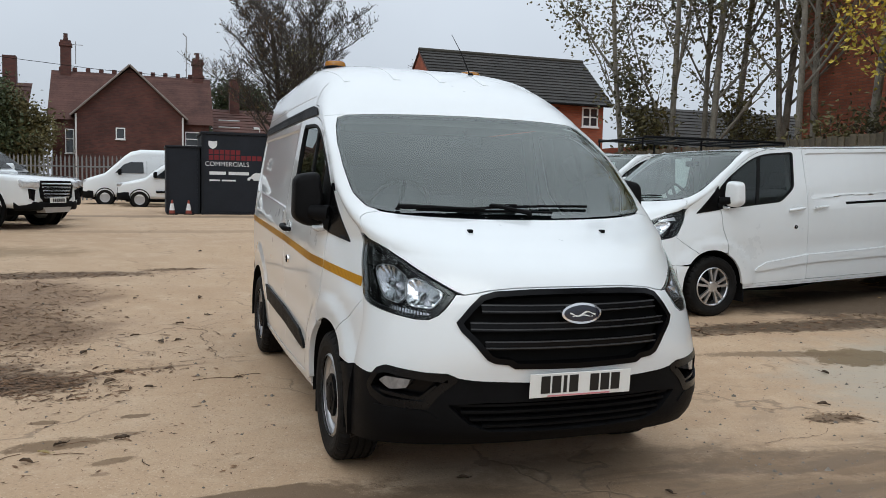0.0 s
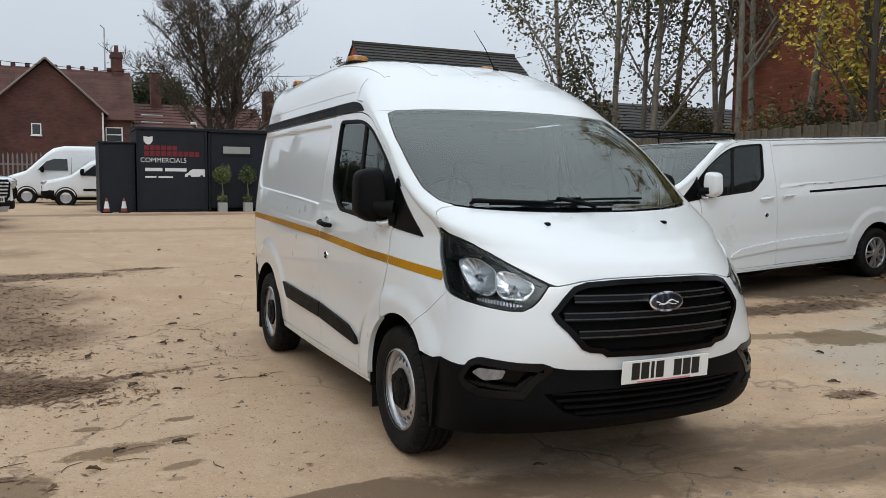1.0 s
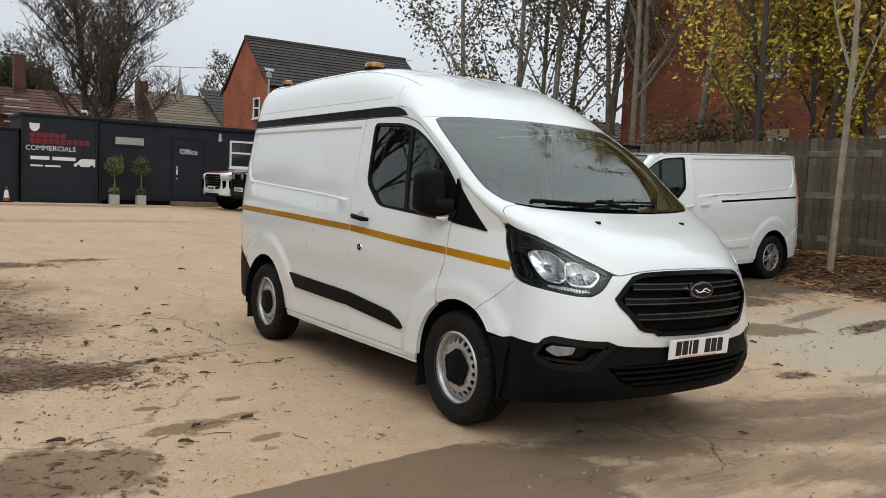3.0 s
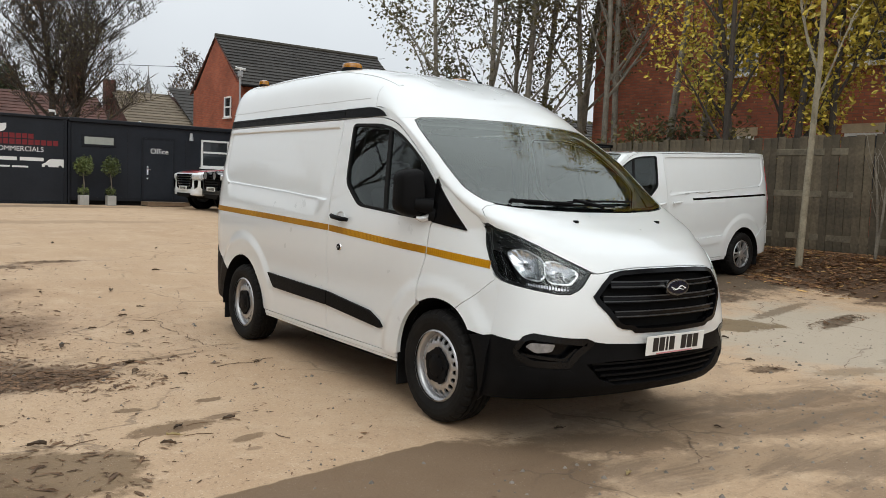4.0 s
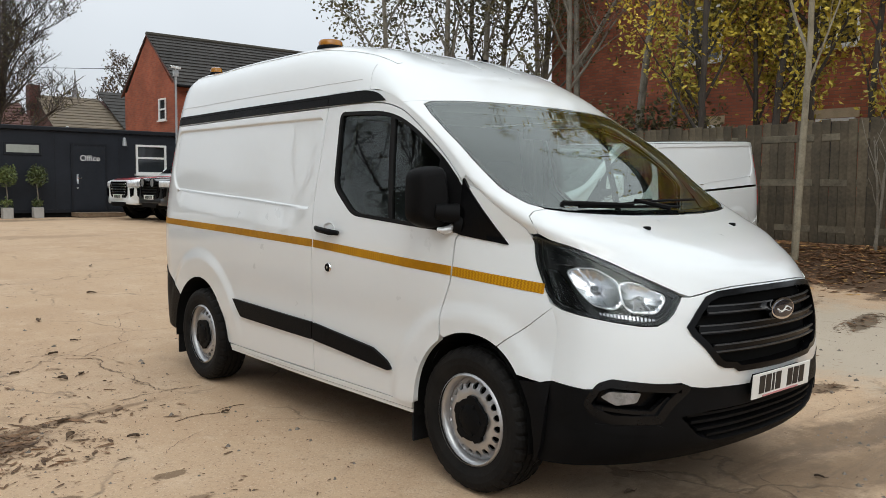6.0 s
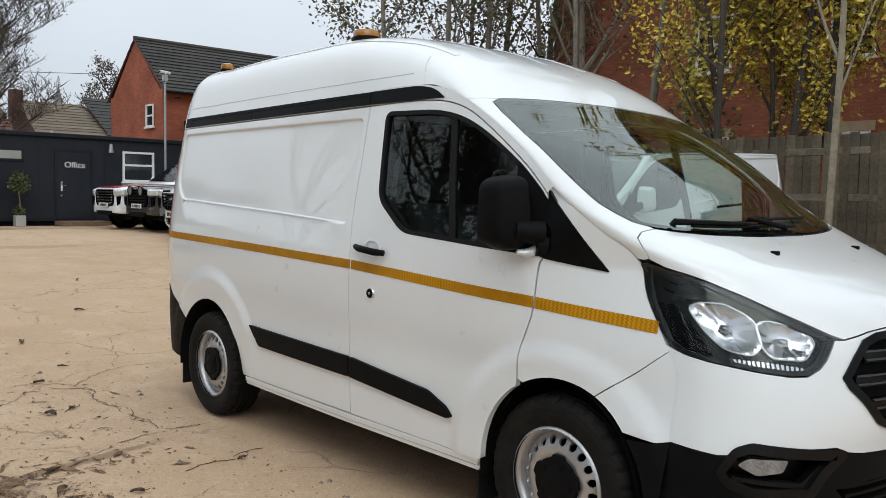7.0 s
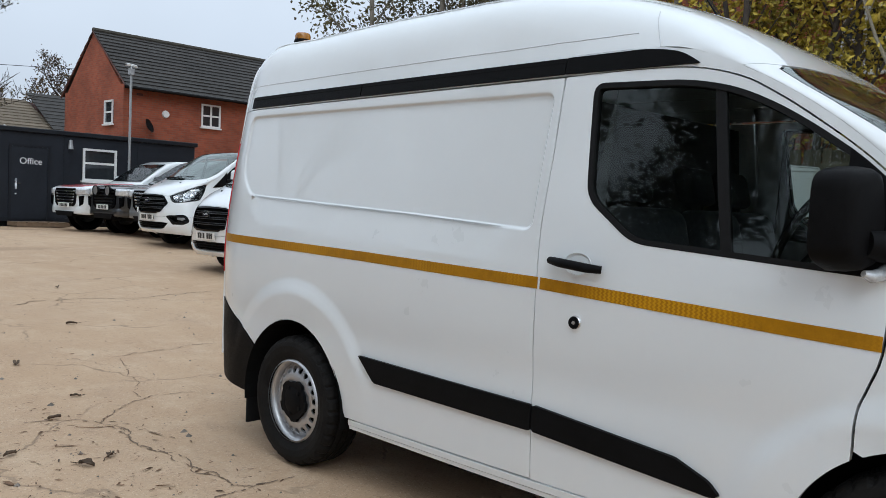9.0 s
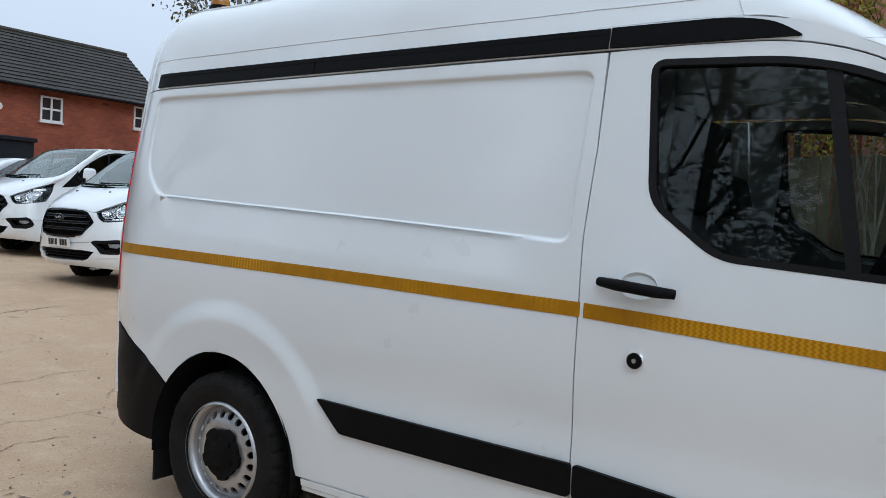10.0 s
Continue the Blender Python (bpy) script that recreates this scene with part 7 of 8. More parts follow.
part("door_lock", spin([(0.0, CY - 0.036), (0.025, CY - 0.034), (0.025, CY - 0.026)], 14, "y", (4.20, 0, 1.30)), CHROME, dn)
letters("Office", 0.235, 4.57, CY - 0.03, 2.09, SIGNWHITE, dn)
part("door_step", box(4.00, 5.32, CY - 0.75, CY - 0.05, 0.47, 0.56), WOODPALE, cab, "low wooden step")
for k in range(5):
    part("step_slat", box(4.00 + 0.27 * k, 4.21 + 0.27 * k, CY - 0.76, CY - 0.05, 0.56, 0.585), WOODPALE, cab)


def upvc_window(parent, x0, x1, z0, z1, y, cols=1, bars=(), sill=True, axis="y"):
    """A white framed window on a wall that faces -y (or -x)."""
    def bx(a0, a1, d0, d1, c0, c1):
        return box(a0, a1, d0, d1, c0, c1) if axis == "y" else box(d0, d1, a0, a1, c0, c1)
    w = part("window", bx(x0, x1, y - 0.01, y + 0.06, z0, z1), PANE, parent, "white framed window")
    t = 0.06
    for a0, a1, c0, c1 in ((x0, x0 + t, z0, z1), (x1 - t, x1, z0, z1), (x0 + t, x1 - t, z1 - t, z1), (x0 + t, x1 - t, z0, z0 + t)):
        part("frame", bx(a0, a1, y - 0.05, y + 0.02, c0, c1), UPVC, w)
    for k in range(1, cols):
        c = x0 + (x1 - x0) * k / cols
        part("mullion", bx(c - t / 2, c + t / 2, y - 0.045, y + 0.02, z0 + t, z1 - t), UPVC, w)
    for b in bars:
        c = z0 + (z1 - z0) * b
        part("transom", bx(x0 + t, x1 - t, y - 0.04, y + 0.02, c - t / 2, c + t / 2), UPVC, w)
    if sill:
        part("sill", bx(x0 - 0.04, x1 + 0.04, y - 0.10, y + 0.01, z0 - 0.05, z0), UPVC, w)
    return w


upvc_window(cab, 5.92, 6.87, 1.73, 2.62, CY, 1, (0.55,), True)
lampw = thing("wall_lamp", "small dark wall lamp on the cabin", "lamp")
part("bracket", box(5.51, 5.59, CY - 0.10, CY, 2.62, 2.68), NAVYTRIM, lampw)
part("shade", spin([(0.0, 2.82), (0.04, 2.80), (0.06, 2.66), (0.07, 2.56), (0.055, 2.56), (0.0, 2.58)], 16, "z", (5.55, CY - 0.13, 0)), GALV, lampw, smooth=True)


def cctv(x, y, z, yaw, post_from=None):
    c = thing("security_camera", "white security camera" + (" on a steel pole" if post_from is not None else " on a short bracket"), "camera", "security cameras")
    c.matrix_world = pose(x, y, z, 0, 0, yaw)
    if post_from is not None:
        part("pole", tube([(0, 0, post_from - z), (0, 0, 0)], 0.035, 10), GALV, c)
    part("bracket", tube([(0, 0, 0), (0, 0, 0.08), (0.12, 0, 0.12)], 0.02, 8), UPVC, c)
    part("housing", box(0.02, 0.22, -0.035, 0.035, 0.07, 0.145, 0.015), UPVC, c, smooth=True)
    part("lens", spin([(0.0, 0.225), (0.025, 0.225), (0.028, 0.21)], 14, "x", (0, 0, 0.107)), GLOSSBLACK, c)
    return c


cp = cctv(7.04, 22.05, 4.90, 205, ground_z(7.04, 22.05))
part("second_housing", box(-0.22, -0.02, -0.035, 0.035, 0.07, 0.145, 0.015), UPVC, cp, smooth=True)
part("junction_box", box(-0.08, 0.08, -0.05, 0.05, -0.16, 0.02, 0.01), GALV, cp)
cctv(1.55, CY + 0.1, 3.08, 200)
cctv(4.45, CY + 1.6, 3.02, 250, 3.02)

BAY = mat("bay_leaves", (0.05, 0.085, 0.022), 0.5, var=0.35, scale=14, island=0.5, col2=(0.16, 0.19, 0.05))
BARK = mat("grey_bark", (0.140, 0.122, 0.098), 0.9, var=0.35, scale=5, bump=0.35, bscale=30, col2=(0.26, 0.235, 0.19))
DARKBARK = mat("dark_bark", (0.055, 0.045, 0.037), 0.95, var=0.4, scale=5, bump=0.35, bscale=25)
PALEBARK = mat("pale_bark", (0.21, 0.18, 0.125), 0.85, var=0.3, scale=4, bump=0.35, bscale=25, col2=(0.33, 0.29, 0.21))
POTWHITE = mat("stone_planter", (0.42, 0.41, 0.39), 0.8, var=0.15, scale=8)


def leaf_cloud(bm, c, r, n, size, rnd, squash=1.0):
    for _ in range(n):
        d = Vector((rnd.gauss(0, 1), rnd.gauss(0, 1), rnd.gauss(0, 1) * squash)).normalized() * r * rnd.random() ** 0.45
        add_leaf(bm, Vector(c) + d, size * rnd.uniform(0.6, 1.3), rnd)


def add_leaf(bm, p, s, rnd):
    u = Vector((rnd.gauss(0, 1), rnd.gauss(0, 1), rnd.gauss(0, 0.7))).normalized()
    v = u.orthogonal().normalized()
    v = (v * math.cos(rnd.uniform(0, 6.3)) + u.cross(v) * math.sin(rnd.uniform(0, 6.3))).normalized()
    n = u.cross(v)
    a, b, c, d = p - u * s, p + v * s * 0.55 + n * s * 0.2, p + u * s, p - v * s * 0.55 + n * s * 0.2
    q = [bm.verts.new(x) for x in (a, b, c, d)]
    bm.faces.new((q[0], q[1], q[2]))
    bm.faces.new((q[0], q[2], q[3]))


def potted_bay(x, lab, seed):
    y = CY - 0.45
    z = ground_z(x, y)
    rnd = random.Random(seed)
    p = thing("potted_bay_tree", lab, "plant", "potted bay trees by the cabin")
    bm = bmesh.new()
    prism([(x - 0.13, y - 0.13), (x + 0.13, y - 0.13), (x + 0.13, y + 0.13), (x - 0.13, y + 0.13)], z, z + 0.3, "z", bm, 0.012)
    part("planter", bm, POTWHITE, p, "pale square stone planter", smooth=False)
    part("stem", tube([(x, y, z + 0.28), (x + 0.02, y, z + 0.6), (x - 0.01, y, z + 0.95)], [0.022, 0.018, 0.014], 8), BARK, p)
    cr = bmesh.new()
    leaf_cloud(cr, (x, y, z + 1.15), 0.30, 430, 0.042, rnd)
    leaf_cloud(cr, (x + 0.05, y, z + 1.30), 0.22, 130, 0.042, rnd)
    leaf_cloud(cr, (x, y, z + 0.42), 0.17, 160, 0.04, rnd, 0.6)
    part("crown", cr, BAY, p)


potted_bay(2.21, "clipped green bay tree in a pale square planter", 3)
potted_bay(2.99, "fuller clipped bay tree in a pale square planter", 4)

CONE = mat("cone_orange", (0.27, 0.055, 0.035), 0.7, var=0.3, scale=12)


def cone(x, y):
    z = ground_z(x, y)
    c = thing("traffic_cone", "orange traffic cone with a white sleeve", "cone", "traffic cones by the container")
    part("base", box(x - 0.16, x + 0.16, y - 0.16, y + 0.16, z, z + 0.035, 0.01, 1), BLACK, c)
    part("body", spin([(0.095, z + 0.035), (0.022, z + 0.44), (0.0, z + 0.44)], 20, "z", (x, y, 0)), CONE, c, smooth=True)
    part("sleeve", spin([(0.080, z + 0.13), (0.043, z + 0.34)], 20, "z", (x, y, 0)), SIGNWHITE, c)


cone(-1.12, CY - 0.2)
cone(-0.63, CY - 0.1)

# ---- red-brick house with a dark tiled roof ----
REDBRICK = brick_mat("orange_red_brick", (0.33, 0.088, 0.042), (0.25, 0.062, 0.032), (0.22, 0.10, 0.065))
OLDBRICK = brick_mat("old_dark_brick", (0.120, 0.045, 0.034), (0.080, 0.032, 0.027), (0.075, 0.045, 0.038))
FLATBRICK = brick_mat("brown_red_brick", (0.39, 0.125, 0.068), (0.285, 0.088, 0.052), (0.205, 0.11, 0.077))
DARKTILE = mat("dark_concrete_tile", (0.040, 0.037, 0.034), 0.85, var=0.3, scale=1.2, bump=0.3, bscale=30, island=0.25)
BROWNTILE = mat("brown_concrete_tile", (0.15, 0.12, 0.085), 0.9, var=0.3, scale=1.2, island=0.3)
REDTILE = mat("old_clay_tile", (0.095, 0.045, 0.036), 0.9, var=0.4, scale=1.0, island=0.3)
MOSS = mat("mossy_ridge", (0.055, 0.050, 0.040), 0.95, var=0.3, scale=6)


def tile_slope(parent, a, b, c, d, rows, material, name="tile_course", thick=0.05):
    """Overlapping courses between the eave line a-b and the ridge line d-c."""
    a, b, c, d = (Vector(q) for q in (a, b, c, d))
    nrm = (b - a).cross(d - a).normalized()
    if nrm.z < 0:
        nrm.negate()
    for k in range(rows):
        f0, f1 = k / rows, min(1.0, (k + 1.12) / rows)
        p = [a.lerp(d, f0), b.lerp(c, f0), b.lerp(c, f1), a.lerp(d, f1)]
        bm = bmesh.new()
        lo = [bm.verts.new(q) for q in p]
        hi = [bm.verts.new(p[0] + nrm * thick), bm.verts.new(p[1] + nrm * thick), bm.verts.new(p[2] + nrm * 0.012), bm.verts.new(p[3] + nrm * 0.012)]
        bm.faces.new(hi)
        bm.faces.new(lo[::-1])
        for i in range(4):
            bm.faces.new((lo[i], lo[(i + 1) % 4], hi[(i + 1) % 4], hi[i]))
        bmesh.ops.recalc_face_normals(bm, faces=bm.faces)
        part(name, bm, material, parent)


rh = thing("brick_house", "orange-red brick house with a dark tiled roof", "house", "brick houses")
HX0, HX1, HY0, HY1, HE, HR = 9.09, 16.6, 27.0, 32.0, 5.16, 7.22
part("front_wall", box(HX0, HX1, HY0, HY0 + 0.25, 0.3, HE), REDBRICK, rh)
part("back_wall", box(HX0, HX1, HY1 - 0.25, HY1, 0.3, HE), REDBRICK, rh)
gm2 = (HY0 + HY1) / 2
for x in (HX0, HX1 - 0.25):
    part("gable_wall", prism([(HY0 + 0.25, 0.3), (HY1 - 0.25, 0.3), (HY1 - 0.25, HE), (gm2, HR - 0.05), (HY0 + 0.25, HE)], x, x + 0.25, "x"), REDBRICK, rh)
rf2 = new("roof")
rf2.parent = rh
tile_slope(rf2, (HX0 - 0.04, HY0 - 0.3, HE - 0.12), (HX1 + 0.3, HY0 - 0.3, HE - 0.12), (HX1 + 0.3, gm2, HR), (HX0 - 0.04, gm2, HR), 15, DARKTILE)
tile_slope(rf2, (HX0 - 0.04, HY1 + 0.3, HE - 0.12), (HX1 + 0.3, HY1 + 0.3, HE - 0.12), (HX1 + 0.3, gm2, HR), (HX0 - 0.04, gm2, HR), 8, DARKTILE)
part("ridge", tube([(HX0 - 0.04, gm2, HR + 0.03), (HX1 + 0.3, gm2, HR + 0.03)], 0.09, 8), MOSS, rf2)
part("verge", tube([(HX0 - 0.03, HY0 - 0.3, HE - 0.16), (HX0 - 0.03, gm2, HR - 0.04), (HX0 - 0.03, HY1 + 0.3, HE - 0.16)], 0.035, 6), OLDBRICK, rf2)
part("gutter", tube([(HX0 - 0.1, HY0 - 0.36, HE - 0.14), (HX1 + 0.2, HY0 - 0.36, HE - 0.14)], 0.06, 8), GLOSSBLACK, rh)
upvc_window(rh, 12.0, 12.78, 3.98, 4.82, HY0, 2, (0.5,))
upvc_window(rh, 15.56, 16.33, 4.13, 4.96, HY0, 2, (0.5,))
upvc_window(rh, 27.74, 28.42, 3.83, 4.66, HX0, 1, (0.5,), True, "x")
part("burglar_alarm", spin([(0.0, HY0 - 0.08), (0.12, HY0 - 0.07), (0.14, HY0)], 8, "y", (10.62, 0, 4.28)), UPVC, rh, "white alarm box")
part("satellite_dish", spin([(0.0, HY0 - 0.22), (0.14, HY0 - 0.24), (0.25, HY0 - 0.30)], 20, "y", (9.88, 0, 3.79)), BLACK, rh, "dark satellite dish", smooth=True, m=Matrix.Translation((9.88, HY0 - 0.25, 3.79)) @ Matrix.Rotation(radians(38), 4, "Z") @ Matrix.Rotation(radians(-22), 4, "X") @ Matrix.Translation((-9.88, 0.25 - HY0, -3.79)))
for x in (9.55, 14.3):
    part("vent_brick", box(x, x + 0.22, HY0 - 0.012, HY0 + 0.01, 4.82, 4.90), OLDBRICK, rh)

# ---- old dark brick house behind the palisade ----
oh = thing("old_brick_house", "old dark red-brown brick house with clay tiles", "house", "brick houses")
OY = 46.0
part("main_wall", box(-6.75, 1.65, OY + 0.5, OY + 6, 0.4, 4.85), OLDBRICK, oh)
part("gable_front", prism([(-5.55, 0.4), (0.2, 0.4), (0.2, 5.2), (-2.68, 7.75), (-5.55, 5.2)], OY, OY + 0.5, "y"), OLDBRICK, oh)
orf = new("roof")
orf.parent = oh
tile_slope(orf, (-7.0, OY + 0.3, 4.75), (1.9, OY + 0.3, 4.75), (1.9, OY + 3.2, 7.75), (-7.0, OY + 3.2, 7.75), 22, REDTILE, thick=0.018)
tile_slope(orf, (-5.8, OY - 0.25, 4.98), (-5.8, OY + 3.2, 4.98), (-2.68, OY + 3.2, 7.88), (-2.68, OY - 0.25, 7.88), 18, REDTILE, thick=0.018)
tile_slope(orf, (0.45, OY - 0.25, 4.98), (0.45, OY + 3.2, 4.98), (-2.68, OY + 3.2, 7.88), (-2.68, OY - 0.25, 7.88), 18, REDTILE, thick=0.018)
for k in range(12):
    part("ridge_crest", box(-6.6 + 0.72 * k, -6.35 + 0.72 * k, OY + 3.15, OY + 3.3, 7.75, 7.98, 0.02, 1), OLDBRICK, orf)
for s in (-1, 1):
    part("barge_board", tube([(-2.68 + s * 3.1, OY - 0.28, 4.98), (-2.68, OY - 0.28, 7.90)], 0.06, 6), mat("grey_barge_board" + str(s), (0.22, 0.19, 0.17), 0.8), oh)
for x0, x1, z1 in ((-6.5, -5.95, 9.5), (0.85, 1.45, 8.9)):
    ch = part("chimney", box(x0, x1, OY + 2.9, OY + 3.5, 7.0, z1), OLDBRICK, oh)
    part("chimney_cap", box(x0 - 0.06, x1 + 0.06, OY + 2.84, OY + 3.56, z1 - 0.35, z1 - 0.15), OLDBRICK, ch)
    part("chimney_pot", spin([(0.13, z1), (0.11, z1 + 0.35), (0.14, z1 + 0.4)], 12, "z", ((x0 + x1) / 2, OY + 3.2, 0)), REDTILE, ch)
upvc_window(oh, -3.45, -2.95, 3.75, 4.4, OY, 1)
upvc_window(oh, -6.1, -5.62, 2.9, 4.25, OY + 0.5, 1, (0.6,))
upvc_window(oh, 0.3, 1.2, 3.5, 4.35, OY + 0.5, 1, (0.5,))
for x in (-5.5, 0.15):
    part("downpipe", tube([(x, OY - 0.06, 0.6), (x, OY - 0.06, 5.1)], 0.05, 8), UPVC, oh)
part("aerial", tube([(-5.7, OY + 3.2, 8.2), (-5.7, OY + 3.2, 9.5)], 0.025, 6), GALV, oh)
part("aerial_arm", tube([(-6.1, OY + 3.2, 9.3), (-5.3, OY + 3.2, 9.3)], 0.02, 6), GALV, oh)
part("lamp_mast", tube([(0.5, OY + 3, 7.7), (0.5, OY + 3, 10.2), (0.3, OY + 3, 10.4)], 0.04, 6), GALV, oh)
ch3 = thing("neighbour_house", "old brick house with a tall chimney", "house", "brick houses")
part("wall", box(-16, -8.4, OY + 2, OY + 9, 0.4, 5.0), OLDBRICK, ch3)
tile_slope(ch3, (-16, OY + 1.8, 4.9), (-8.2, OY + 1.8, 4.9), (-8.2, OY + 5, 7.1), (-16, OY + 5, 7.1), 8, REDTILE)
part("chimney", box(-9.6, -8.9, OY + 3.5, OY + 4.2, 5.5, 8.5), OLDBRICK, ch3)

# low terrace of old roofs behind the container
tr = thing("terrace_house", "row of old brick houses with red clay roofs", "house", "brick houses")
part("wall", box(2.0, 9.8, 48, 54, 0.4, 4.4), OLDBRICK, tr)
tile_slope(tr, (2.0, 47.8, 4.3), (9.8, 47.8, 4.3), (9.8, 51, 6.1), (2.0, 51, 6.1), 9, REDTILE)
for x in (3.2, 8.2):
    part("chimney", box(x, x + 0.6, 50.4, 51.2, 5.6, 8.0), OLDBRICK, tr)
for k in range(4):
    part("stair_rail", tube([(2.2, 46.5, 3.9 + 0.4 * k), (3.4, 46.5, 3.9 + 0.4 * k)], 0.04, 6), GALV, tr)
fr3 = thing("far_bungalow", "low brick house with a brown tiled roof", "house", "brick houses")
part("wall", prism([(49.5, 0.4), (57.5, 0.4), (57.5, 4.6), (53.5, 6.8), (49.5, 4.6)], 11.3, 17.6, "x"), OLDBRICK, fr3)
tile_slope(fr3, (11.2, 49.2, 4.55), (15.7, 49.2, 4.55), (15.0, 53.4, 6.9), (11.2, 53.4, 6.9), 12, BROWNTILE)
tile_slope(fr3, (15.3, 48.9, 4.55), (18.6, 48.9, 4.55), (18.6, 53.4, 7.4), (15.0, 53.4, 7.4), 12, DARKTILE)
part("chimney", box(10.85, 11.5, 53.0, 53.8, 5.5, 7.5), OLDBRICK, fr3)
part("roof_light", box(17.2, 17.7, 49.9, 50.5, 5.35, 5.75), UPVC, fr3)
sp3 = thing("church_spire", "grey slated church spire in the distance", "spire")
part("spire", spin([(0.9, 0.0), (0.9, 8.0), (0.55, 10.2), (0.28, 11.6), (0.0, 13.0)], 8, "z", (25.85, 93, 0)), mat("grey_slate", (0.16, 0.16, 0.17), 0.8), sp3)
part("finial", tube([(25.85, 93, 12.9), (25.85, 93, 13.7)], 0.07, 6), GALV, sp3)
lt = thing("brick_terrace", "brick houses with dark roofs behind the trees", "house", "brick houses")
part("wall", box(19.3, 36, 27, 33, 0.4, 3.5), REDBRICK, lt)
tile_slope(lt, (19.0, 26.7, 3.4), (36.3, 26.7, 3.4), (36.3, 30, 5.45), (19.0, 30, 5.45), 12, DARKTILE)
part("gable_wall", prism([(19, 0.4), (23.5, 0.4), (23.5, 4.2), (21.2, 6.5), (19, 4.2)], 25.5, 30, "x"), REDBRICK, lt)
tile_slope(lt, (24.6, 18.7, 4.1), (31, 18.7, 4.1), (31, 21.2, 6.6), (24.6, 21.2, 6.6), 12, DARKTILE)

# ---- tall brick block beyond the fence ----
bb = thing("brick_building", "tall brown-red brick block with white windows", "building")
BX = 14.3
part("wall_face", box(BX, BX + 0.35, 2.6, 13.15, 0.3, 10.5), FLATBRICK, bb)
part("wall_return", box(BX + 0.35, BX + 12, 12.8, 13.15, 0.3, 10.5), FLATBRICK, bb)
part("wall_back", box(BX + 0.35, BX + 12, 2.6, 2.95, 0.3, 10.5), FLATBRICK, bb)
part("roof_slab", box(BX - 0.3, BX + 12.3, 2.3, 13.45, 10.5, 10.7), DARKTILE, bb)
for y0, y1, z0, z1 in ((7.80, 8.72, 4.44, 5.76), (4.68, 5.58, 4.44, 5.76), (7.80, 8.72, 7.3, 8.6), (4.68, 5.58, 7.3, 8.6)):
    upvc_window(bb, y0, y1, z0, z1, BX, 2, (0.5,), True, "x")
STONELINTEL = mat("stone_lintel", (0.46, 0.37, 0.25), 0.85, var=0.15, scale=5)
for y0, y1 in ((4.62, 5.60), (7.70, 8.66)):
    part("lintel", box(BX - 0.03, BX + 0.02, y0, y1, 2.95, 3.15), STONELINTEL, bb, "pale stone lintel")
    upvc_window(bb, y0 + 0.08, y1 - 0.08, 1.6, 2.94, BX, 2, (), True, "x")

# ---- fences ----
FENCEWOOD = mat("weathered_fence_wood", (0.062, 0.049, 0.032), 0.9, var=0.4, scale=2.2, bump=0.4, bscale=25, island=0.55, col2=(0.155, 0.125, 0.082))
FENCERAIL = mat("pale_fence_rail", (0.10, 0.085, 0.058), 0.9, var=0.35, scale=3, bump=0.4, bscale=25, col2=(0.21, 0.178, 0.125))
fd = Vector((0.08, 0.9968, 0)).normalized()
f0 = Vector((9.05, 3.0, 0))
wf = thing("wooden_fence", "weathered brown close-boarded timber fence with three rails", "fence")
ang = math.degrees(math.atan2(fd.y, fd.x))
wf.matrix_world = pose(f0.x, f0.y, 0.62, 0, 0, ang)
bme = mesh_of("board", box(-0.068, 0.068, -0.012, 0.012, 0.0, 1.86, 0.004, 1), FENCEWOOD)
rnd = random.Random(21)
s = -13.0
while s < 13.0:
    o = new("board", bme)
    o.parent = wf
    o.matrix_local = pose(s, 0.045 + rnd.uniform(-0.004, 0.008), rnd.uniform(-0.03, 0.02), rnd.uniform(-0.6, 0.6), rnd.uniform(-0.8, 0.8), 0)
    s += 0.143
for k in range(-5, 6):
    part("post", box(2.45 * k - 0.055, 2.45 * k + 0.055, -0.06, 0.05, -0.3, 1.80, 0.008, 1), FENCEWOOD, wf)
for z in (0.22, 0.92, 1.60):
    for k in range(-5, 5):
        part("rail", box(2.45 * k + 0.06, 2.45 * k + 2.39, -0.07, 0.06, z - 0.055, z + 0.055, 0.008, 1), FENCERAIL, wf)

# galvanised steel in a darker copy, the fence's shade put into its colour
PALISADE = mat("shade_toned_galvanised_steel", (0.20, 0.20, 0.20), 0.65, metal=0.3, var=0.2, scale=3, island=0.15)
pf = thing("palisade_fence", "galvanised steel palisade fence", "fence")
PALE = mesh_of("pale", prism([(-0.036, 0.0), (0.036, 0.0), (0.036, 1.95), (0.0, 2.1), (-0.036, 1.95)], -0.01, 0.01, "y"), PALISADE)
n = 62
for k in range(n):
    f = k / (n - 1)
    o = new("pale", PALE)
    o.parent = pf
    o.location = (-13.5 + f * 11.5, 41.5 - f * 5.2, 0.5)
for z in (0.95, 2.05):
    part("rail", tube([(-13.5, 41.55, z), (-2.0, 36.35, z)], 0.035, 6), PALISADE, pf)

# ---- trees ----
# yellow raised in colour to stand in for light passing through the leaves
YELLOWLEAF = mat("yellow_green_leaves", (0.25, 0.25, 0.042), 0.55, var=0.3, scale=0.9, island=0.55, col2=(0.60, 0.43, 0.04))
GREENLEAF = mat("dull_green_leaves", (0.060, 0.064, 0.024), 0.65, var=0.35, scale=0.8, island=0.6, col2=(0.15, 0.12, 0.04))
BROWNLEAF = mat("brown_leaves", (0.085, 0.058, 0.030), 0.8, var=0.35, scale=0.9, island=0.5, col2=(0.16, 0.10, 0.04))
